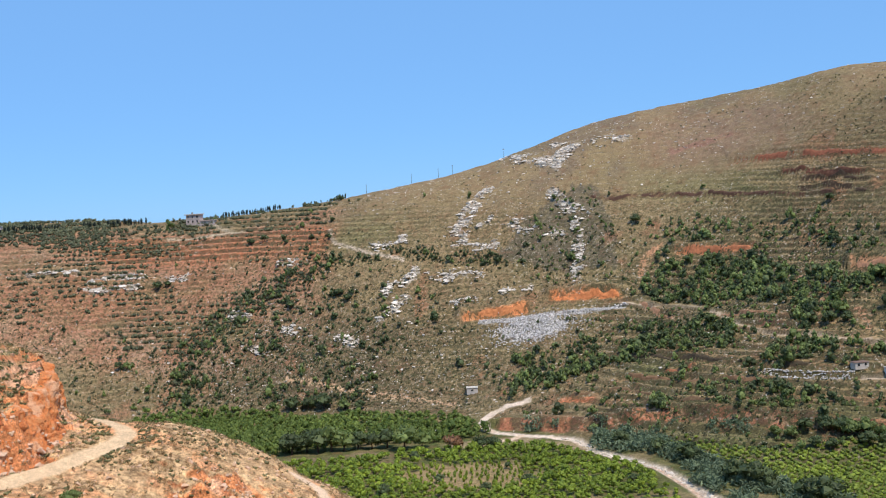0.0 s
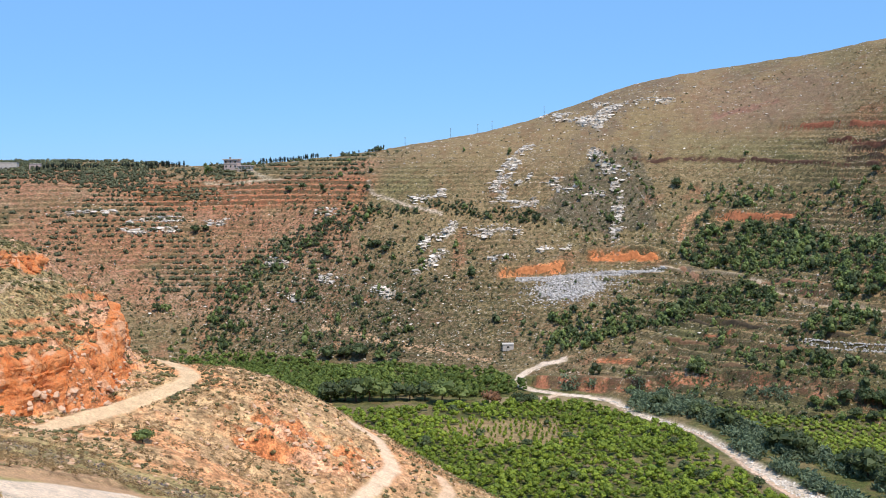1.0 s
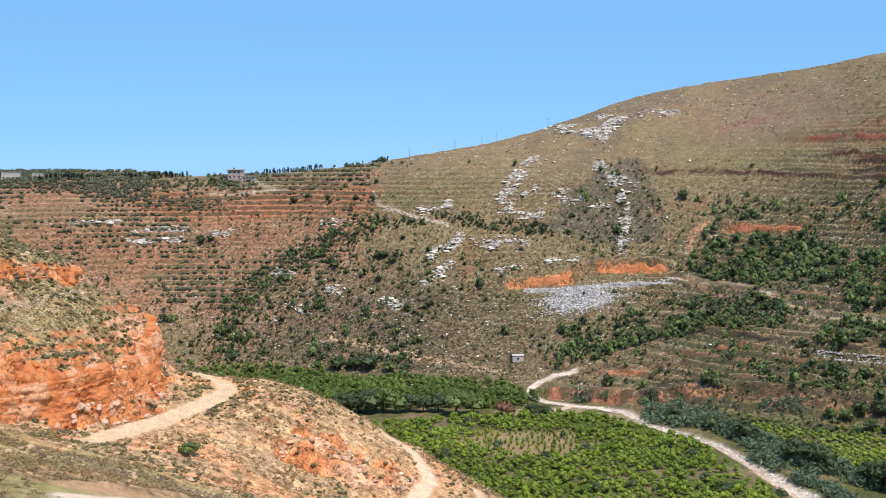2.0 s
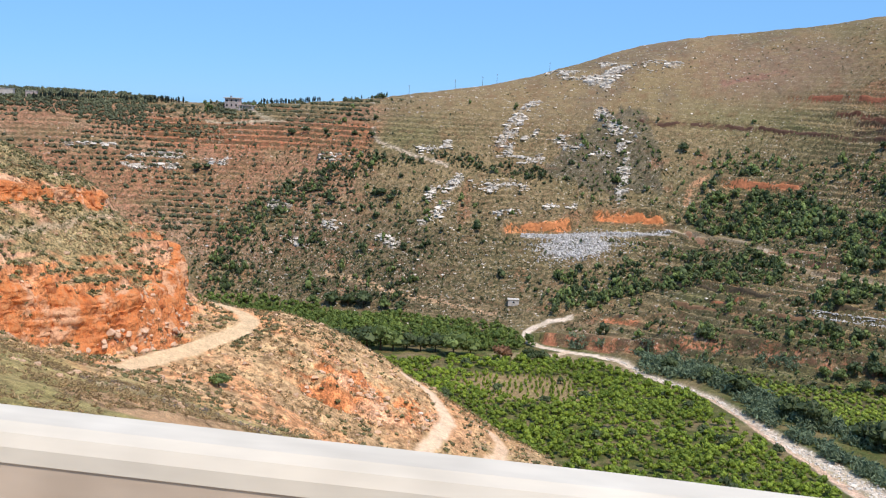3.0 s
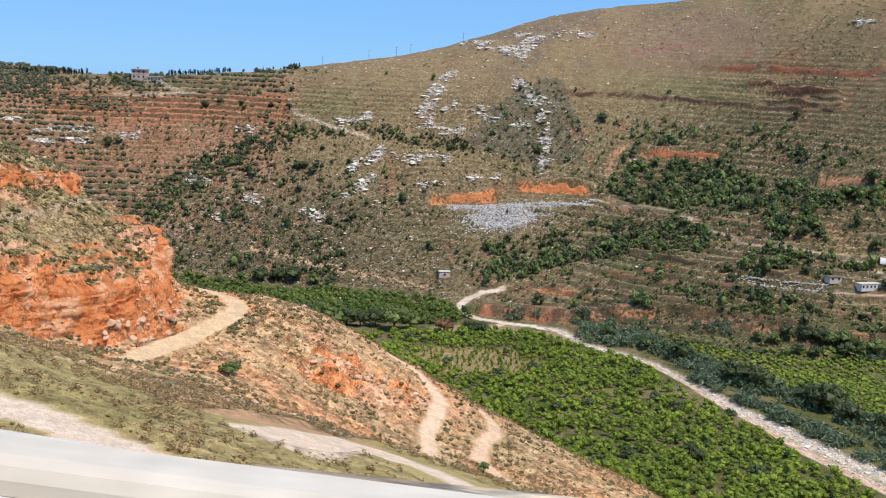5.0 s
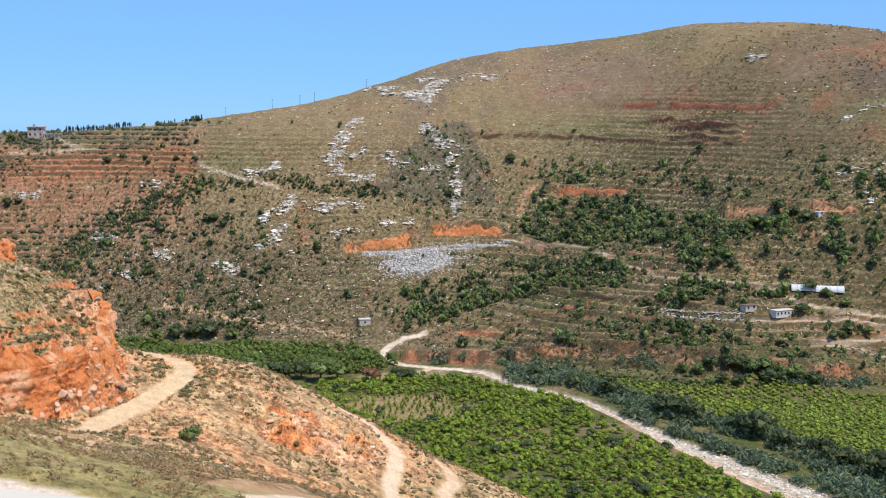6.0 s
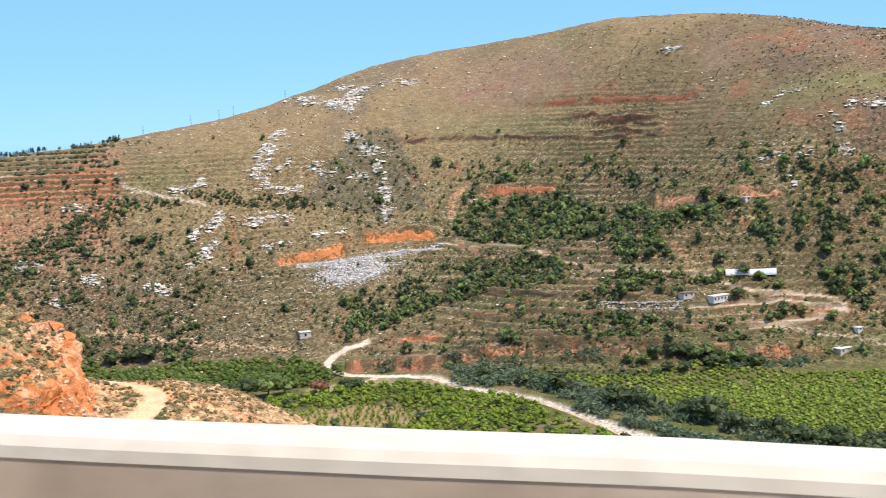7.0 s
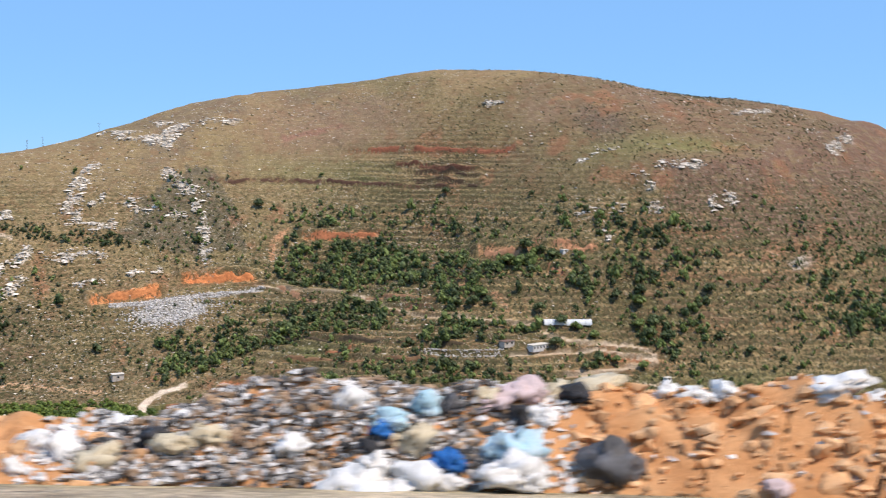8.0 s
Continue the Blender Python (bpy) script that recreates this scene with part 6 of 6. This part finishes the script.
def pole(x, y, h):
    e = placed("utility_pole", x, y, 10, "thin weathered utility pole on the hill crest", "utility pole", 0.5, "utility poles")
    part("post", tube(bmesh.new(), [(0, 0, 0), (0, 0, h)], [0.16, 0.11], 7), BARK, e)
    part("crossarm", box_bm(-0.9, 0.9, -0.06, 0.06, h - 0.7, h - 0.55), METAL, e)
    for k in (-0.8, 0, 0.8):
        part("insulator", tube(bmesh.new(), [(k, 0, h - 0.55), (k, 0, h - 0.3)], [0.06, 0.04], 6), WHITEWASH, e)
    return e


for x, y in ((-214, 958), (-176, 968), (-153, 972), (-141, 975), (-97, 985)):
    pole(x, y, 8.5)

# ---- the road that the camera drives on ----
def strip(name, x_from, x_to, left, right, lift, mat, label, step=1.0):
    """A paved strip along the road between two offsets from the driving line."""
    xs = np.arange(x_from, x_to, step)
    ry, rz = road_profile(xs)
    tx, ty = np.gradient(xs), np.gradient(ry)
    n = np.hypot(tx, ty)
    nx, ny = -ty / n, tx / n
    rows = []
    for off in np.linspace(left, right, 5):
        rows.append(np.stack([xs + nx * off, ry + ny * off, rz + lift - 0.0 * off], -1))
    g = np.stack(rows, 0)
    me = grid_mesh(name, g[..., 0], g[..., 1], g[..., 2])
    me.materials.append(mat)
    return tagged(new(name, me), label, name, kind="structure")


strip("road", -190, 50, -4.4, 2.72, -0.02, ASPHALT, "grey asphalt road with a dusty surface")
strip("road_shoulder", -190, 50, 2.72, 3.3, -0.015, CONCRETE, "pale concrete shoulder beside the parapet")

PARAPET = [(22, 7.2, -2.9), (0, 3.05, -1.12), (-15, 0.25, 0.04), (-28, -2.2, 0.94), (-39.5, -3.8, 1.66), (-55.7, -5.48, 2.73), (-64.4, -5.72, 3.16), (-68.3, -5.82, 3.31), (-76, -5.75, 3.75), (-83, -5.33, 4.16), (-86.9, -5.06, 4.41), (-90, -4.85, 4.76), (-98.8, -3.2, 5.28), (-106.5, -1.5, 5.78), (-113.8, 0.6, 6.16), (-118.2, 2.75, 6.20), (-121.6, 5.1, 6.06)]


PARAPET_LINE = smooth_line(PARAPET, 0.9)


def parapet(x_from, x_to, label):
    """A length of low concrete parapet: battered inner face, rounded edges, square ends."""
    line = [q for q in PARAPET_LINE if x_to <= q.x <= x_from]

    def at(x):
        for a, b in zip(PARAPET_LINE[:-1], PARAPET_LINE[1:]):
            if b.x <= x <= a.x:
                return a.lerp(b, (a.x - x) / (a.x - b.x))
        return PARAPET_LINE[-1]

    line = [at(x_from)] + [q for q in line if x_to + 0.1 < q.x < x_from - 0.1] + [at(x_to)]
    e = new("parapet")
    for name, mat, profile in (("wall", PARAPET_MAT, [(-0.01, -1.0), (-0.01, -0.096), (-0.2385, -0.096), (-0.27, -0.34), (-0.30, -0.5), (-0.32, -1.0)]),
                               ("coping", COPING, [(0.0, -0.10), (0.0, -0.03), (-0.02, 0.0), (-0.17, 0.0), (-0.215, -0.02), (-0.24, -0.055), (-0.245, -0.10)])):
        bm = bmesh.new()
        rings = []
        for k, q in enumerate(line):
            d = line[min(k + 1, len(line) - 1)] - line[max(k - 1, 0)]
            n = Vector((d.y, -d.x, 0)).normalized()
            wave = 0.006 * math.sin(q.x * 1.7) + 0.004 * math.sin(q.x * 4.1)
            rings.append([bm.verts.new(q + n * a + Vector((0, 0, b + wave))) for a, b in profile])
        for a, b in zip(rings[:-1], rings[1:]):
            for j in range(len(profile)):
                i = (j + 1) % len(profile)
                bm.faces.new((a[j], a[i], b[i], b[j]))
        bm.faces.new(rings[0][::-1])
        bm.faces.new(rings[-1])
        bmesh.ops.recalc_face_normals(bm, faces=bm.faces[:])
        part(name, bm, mat, e, "whitewashed coping" if name == "coping" else "stained tan concrete")
    return tagged(e, label, "parapet", "roadside parapets")


COPING = rough_stuff("whitewashed_concrete", (0.73, 0.67, 0.56), (0.67, 0.60, 0.485), 0.9, 0.85, 0.003)
PARAPET_MAT = rough_stuff("stained_concrete", (0.60, 0.485, 0.375), (0.40, 0.315, 0.235), 0.7, 0.85, 0.003)
parapet(21, -51.31, "long low whitewashed concrete parapet along the road edge")
parapet(-51.80, -105.36, "low whitewashed concrete parapet between two gaps")
parapet(-105.80, -121.5, "low whitewashed concrete parapet ending at a dirt heap")

# ---- the heap of earth and rubbish past the parapet ----
HEAP = [(-116.0, 4.6), (-119.5, 7.2), (-121.2, 10.2), (-124, 12.0), (-128, 13.3), (-133, 14), (-142, 14.6)]


def heap_frame(s):
    """A place at s metres along the crest of the heap, and the direction away from the road."""
    for (ax, ay), (bx, by) in zip(HEAP[:-1], HEAP[1:]):
        n = math.hypot(bx - ax, by - ay)
        if s <= n or (bx, by) == HEAP[-1]:
            ux, uy = (bx - ax) / n, (by - ay) / n
            return (ax + ux * s, ay + uy * s), (uy, -ux)
        s -= n


def heap_height(x, y):
    d = -line_distance(x, y, HEAP)
    tall = 1.06 - 0.34 * smooth_step(-126, -131, x) + 0.14 * lattice_noise(x, y, 2.6, 401) - 0.50 * smooth_step(-122.3, -119.5, x)
    rise = smooth_step(-1.9, -0.1, d) * (1 - smooth_step(0.2, 3.4, d)) * smooth_step(-143, -138, x) * smooth_step(-117.6, -119.6, x)
    lumps = 0.27 * fractal(x, y, 1.1, 403, 4) + 0.20 * np.abs(lattice_noise(x, y, 0.45, 409)) - 0.1
    return land_height(x, y) + rise * (tall + lumps) - 0.12 * (1 - smooth_step(0.0, 0.08, rise))


def build_heap():
    s, v = np.meshgrid(np.arange(0, 28.6, 0.08), np.arange(-2.1, 3.6, 0.08))
    X, Y = np.zeros_like(s), np.zeros_like(s)
    for k, q in enumerate(s[0]):
        (px, py), (nx, ny) = heap_frame(q)
        (ax, ay), (bx, by) = heap_frame(max(q - 1.2, 0))[1], heap_frame(min(q + 1.2, 28.5))[1]
        mx, my = nx + ax + bx, ny + ay + by
        n = math.hypot(mx, my)
        X[:, k], Y[:, k] = px + mx / n * v[:, k], py + my / n * v[:, k]
    me = grid_mesh("earth_mound", X, Y, heap_height(X, Y))
    me.materials.append(DIRT)
    return tagged(new("earth_mound", me), "long low heap of dumped orange earth beside the road", "earth heap")


build_heap()


def heap_table():
    """Heights of the heap on a fine table, to set things down on it."""
    gx, gy = np.arange(-146, -112, 0.1), np.arange(0, 22, 0.1)
    X, Y = np.meshgrid(gx, gy)
    Z = heap_height(X, Y)
    return lambda x, y: Z[int(np.clip(round((y - gy[0]) / 0.1), 0, len(gy) - 1)), int(np.clip(round((x - gx[0]) / 0.1), 0, len(gx) - 1))]


HEAP_Z = heap_table()


def heap_spot(s, v):
    s = max(s, 3.3)
    (px, py), (nx, ny) = heap_frame(s)
    x, y = px + nx * v, py + ny * v
    return x, y, float(HEAP_Z(x, y))


stone_spots = []
rng = np.random.default_rng(131)
for k in range(1600):
    s = 0.5 + 11.1 * rng.uniform() ** 0.75 if k < 1400 else rng.uniform(16.3, 24)
    stone_spots.append(heap_spot(s, rng.uniform(-1.8, 0.6)))
scatter("heap_stones", rock_kinds, np.array(stone_spots), np.minimum(rng.gamma(1.4, 0.034, 1600) + 0.02, 0.17), CLOD, "sandy stones and clods all over the earth heap", "stones", lift=0.2)
for k, (s, v, r) in enumerate(((4.1, -0.1, 0.17), (6.2, -1.2, 0.20), (7.2, -0.9, 0.16), (8.6, -1.5, 0.22), (9.3, -0.6, 0.16), (4.06, -0.4, 0.32), (10.6, -0.2, 0.18), (7.9, -1.7, 0.24), (4.2, -1.1, 0.17), (6.7, -0.1, 0.25), (12.0, -0.1, 0.3))):
    x, y, z = heap_spot(s, v)
    ob = boulder("heap_boulder", x, y, r, 140 + k, CLOD, "orange-brown block of earth on the heap", 0.3, "heap boulders")
    ob.location.z = z + r * 0.1


def plastic(name, light, dark):
    return rough_stuff(name, light, dark, 3.0, 0.42, 0.05)


BAGS = {"white": (plastic("white_plastic", (0.88, 0.88, 0.86), (0.80, 0.80, 0.78)), "crumpled white plastic rubbish bag on the heap"),
        "black": (plastic("black_plastic", (0.05, 0.05, 0.055), (0.03, 0.03, 0.032)), "tied black rubbish bag on the heap"),
        "grey": (plastic("grey_plastic", (0.16, 0.16, 0.17), (0.09, 0.09, 0.095)), "big dark grey rubbish bag at the foot of the heap"),
        "blue": (plastic("blue_plastic", (0.03, 0.22, 0.62), (0.02, 0.14, 0.45)), "bright blue plastic bag among rubbish"),
        "sky": (plastic("pale_blue_plastic", (0.35, 0.66, 0.82), (0.60, 0.74, 0.80)), "pale blue and white plastic bag among rubbish"),
        "cream": (plastic("cream_sack", (0.74, 0.66, 0.48), (0.60, 0.50, 0.34)), "torn cream-coloured sack on the heap"),
        "pink": (plastic("pink_plastic", (0.72, 0.55, 0.55), (0.60, 0.50, 0.50)), "faded pinkish bag of rubbish on the heap"),
        "teal": (plastic("teal_plastic", (0.05, 0.36, 0.36), (0.03, 0.24, 0.25)), "small teal plastic sheet on the earth heap")}


def rubbish_bag(kind, s, v, w, h, seed):
    """A crumpled bag: two or three slumped lobes with sharp folds, and a twisted neck on some."""
    rng = np.random.default_rng(seed)
    e = new("rubbish_bag")
    x, y, z = heap_spot(s, v)
    e.location, e.rotation_euler = (x, y, z - 0.04), (rng.uniform(-0.25, 0.25), rng.uniform(-0.25, 0.25), rng.uniform(0, 6))
    a, b, c = rng.uniform(0, 9, 3)
    for lobe in range(2 if w < 0.6 else 3):
        bm = bmesh.new()
        bmesh.ops.create_icosphere(bm, subdivisions=3, radius=1.0)
        k = 1.0 if lobe == 0 else rng.uniform(0.45, 0.7)
        ox, oy = (0, 0) if lobe == 0 else rng.uniform(-0.38, 0.38, 2) * w
        wide, deep = rng.uniform(0.8, 1.25), rng.uniform(0.55, 0.95)
        for q in bm.verts:
            p = q.co.copy()
            lump = noise.noise(p * 1.1 + Vector((a, b, c + lobe)))
            crease = abs(noise.noise(p * 2.3 + Vector((a, b, c + lobe)))) * 0.75 + abs(noise.noise(p * 5.1 + Vector((b, c, a + lobe)))) * 0.5 + 0.3 * abs(noise.noise(p * 11 + Vector((c, a, b))))
            r = 1.18 + 0.45 * lump - crease
            q.co = Vector((ox + p.x * r * k * w * 0.55 * wide, oy + p.y * r * k * w * 0.55 * deep, max((p.z * r * 0.5 + 0.30) * h * k, -0.03)))
        part("sack" if lobe == 0 else "fold", bm, BAGS[kind][0], e, smooth=True)
    if seed % 3 == 0:
        bm = tube(bmesh.new(), [(0, 0, h * 0.45), (0.03, 0.02, h * 0.66), (0.07, -0.03, h * 0.76)], [0.10 * w, 0.04 * w, 0.10 * w], 7)
        part("neck", bm, BAGS[kind][0], e)
    return tagged(e, BAGS[kind][1], "rubbish bag", "rubbish on the heap")


for k, (kind, s, v, w, h) in enumerate((
        ("white", 9.75, 0.0, 0.42, 0.24), ("white", 10.35, 0.05, 0.34, 0.28), ("cream", 11.15, 0.1, 0.75, 0.36), ("cream", 11.63, 0.25, 0.5, 0.32), ("black", 11.46, -0.3, 0.46, 0.26), ("pink", 12.09, -0.29, 0.62, 0.36),
        ("pink", 12.36, -0.54, 0.48, 0.24), ("cream", 12.5, -0.5, 0.46, 0.26), ("white", 8.49, -0.2, 0.8, 0.30), ("white", 8.0, 0.0, 0.75, 0.36), ("white", 7.57, -0.2, 0.45, 0.24), ("blue", 12.93, -1.34, 0.46, 0.28),
        ("sky", 12.23, -1.16, 0.82, 0.46), ("white", 12.22, -1.6, 0.95, 0.48), ("white", 13.26, -1.6, 0.72, 0.40), ("white", 13.91, -1.72, 0.80, 0.44), ("white", 13.71, -1.42, 0.6, 0.36), ("grey", 10.88, -1.36, 0.66, 0.66),
        ("blue", 13.69, -1.02, 0.40, 0.24), ("sky", 13.62, -0.9, 0.42, 0.30), ("black", 13.8, -1.15, 0.42, 0.22), ("sky", 13.18, -0.7, 0.38, 0.36), ("cream", 13.29, -1.11, 0.50, 0.42), ("black", 12.16, -0.74, 0.36, 0.28),
        ("white", 11.9, -0.66, 0.30, 0.22), ("grey", 12.91, -0.6, 0.36, 0.26), ("white", 17.6, -0.7, 0.46, 0.26), ("white", 16.75, -0.1, 0.42, 0.35), ("cream", 16.89, -1.26, 0.46, 0.26), ("white", 17.26, -1.01, 0.42, 0.34),
        ("cream", 15.73, -1.02, 0.46, 0.30), ("cream", 16.09, -1.1, 0.52, 0.26), ("white", 14.04, -0.6, 0.42, 0.36), ("white", 14.63, -1.11, 0.42, 0.28), ("white", 17.71, -1.36, 0.3, 0.25), ("black", 16.34, -0.9, 0.42, 0.28),
        ("white", 10.07, -0.15, 0.42, 0.22), ("white", 7.2, -0.1, 0.6, 0.26), ("white", 6.82, -0.49, 0.38, 0.24), ("teal", 4.4, -0.45, 0.45, 0.10), ("white", 3.6, -0.2, 0.4, 0.24), ("pink", 9.2, -1.6, 0.35, 0.2))):
    rubbish_bag(kind, s, v, w, h, 150 + k)


def litter(name, n, s0, s1, v0, v1, size, mat, label, seed):
    """Small crumpled scraps lying over each other."""
    rng = np.random.default_rng(seed)
    spots = np.array([heap_spot(rng.uniform(s0, s1), rng.uniform(v0, v1)) for k in range(n)])
    kinds = []
    for k in range(5):
        v, f = rock_shape(rng, 9, 0.45)
        kinds.append((v * np.array((1.0, rng.uniform(0.4, 0.9), 1.0)), f))
    return scatter(name, kinds, spots, rng.uniform(0.4, 1.0, n) * size, mat, label, "litter", lift=0.25)


ASH = rough_stuff("burnt_litter", (0.36, 0.345, 0.33), (0.06, 0.058, 0.056), 2.5, 0.8, 0.02, 0.8, True)
PALE_SCRAP = rough_stuff("pale_litter", (0.80, 0.79, 0.77), (0.58, 0.56, 0.54), 3.0, 0.6, 0.02, 0.3, True)
BROWN_SCRAP = rough_stuff("brown_litter", (0.50, 0.36, 0.23), (0.26, 0.17, 0.11), 3.0, 0.8, 0.02, 0.4, True)
litter("burnt_litter", 3000, 12.4, 17.0, -2.0, 0.4, 0.13, ASH, "charred grey and black litter heaped over the earth", 161)
litter("pale_litter", 1900, 11.5, 17.6, -2.0, 0.5, 0.12, PALE_SCRAP, "pale plastic and paper scraps among burnt litter", 163)
litter("brown_litter", 900, 12.0, 16.9, -1.9, 0.4, 0.14, BROWN_SCRAP, "brown cardboard scraps among burnt litter", 165)
litter("stray_litter", 160, 0.5, 11.5, -1.8, 0.4, 0.09, PALE_SCRAP, "stray pale scraps on the earth heap", 167)


def weed(x, y, s, label, leaves, lift=0.0):
    e = new("weed")
    e.location = (x, y, float(land_height(x, y)) + lift)
    rng = np.random.default_rng(int(abs(x * 10)))
    n = 320
    c = np.stack([rng.normal(0, 0.26, n), rng.normal(0, 0.26, n), rng.beta(2, 1.6, n)], -1) * s
    v, f = leaf_cards(c, 0.055 * s, rng, 0.4)
    for k in range(6):
        bm = tube(bmesh.new(), [(0, 0, -0.1), (rng.normal(0, 0.12) * s, rng.normal(0, 0.12) * s, 0.5 * s), (rng.normal(0, 0.25) * s, rng.normal(0, 0.25) * s, 0.95 * s)], [0.012, 0.009, 0.004], 4)
        part("stem", bm, BARK, e)
    me = array_mesh("leaves", v, f, smooth=False)
    mesh_part("leaves", me, leaves, e)
    return tagged(e, label, "weed")


weed(-118.6, 6.4, 0.9, "tall yellow-green weed between the parapet and the earth heap", LEAF_MEADOW)
weed(-117.5, 7.3, 1.15, "dry brown weed behind the end of the earth heap", LEAF_SPUR)
weed(-117.0, 7.7, 1.0, "dry yellow-green weed behind the end of the earth heap", LEAF_MEADOW)
weed(-131.8, 14.4, 0.8, "purple-flowered thistle on the back of the earth heap", LEAF_LILAC, 0.35)
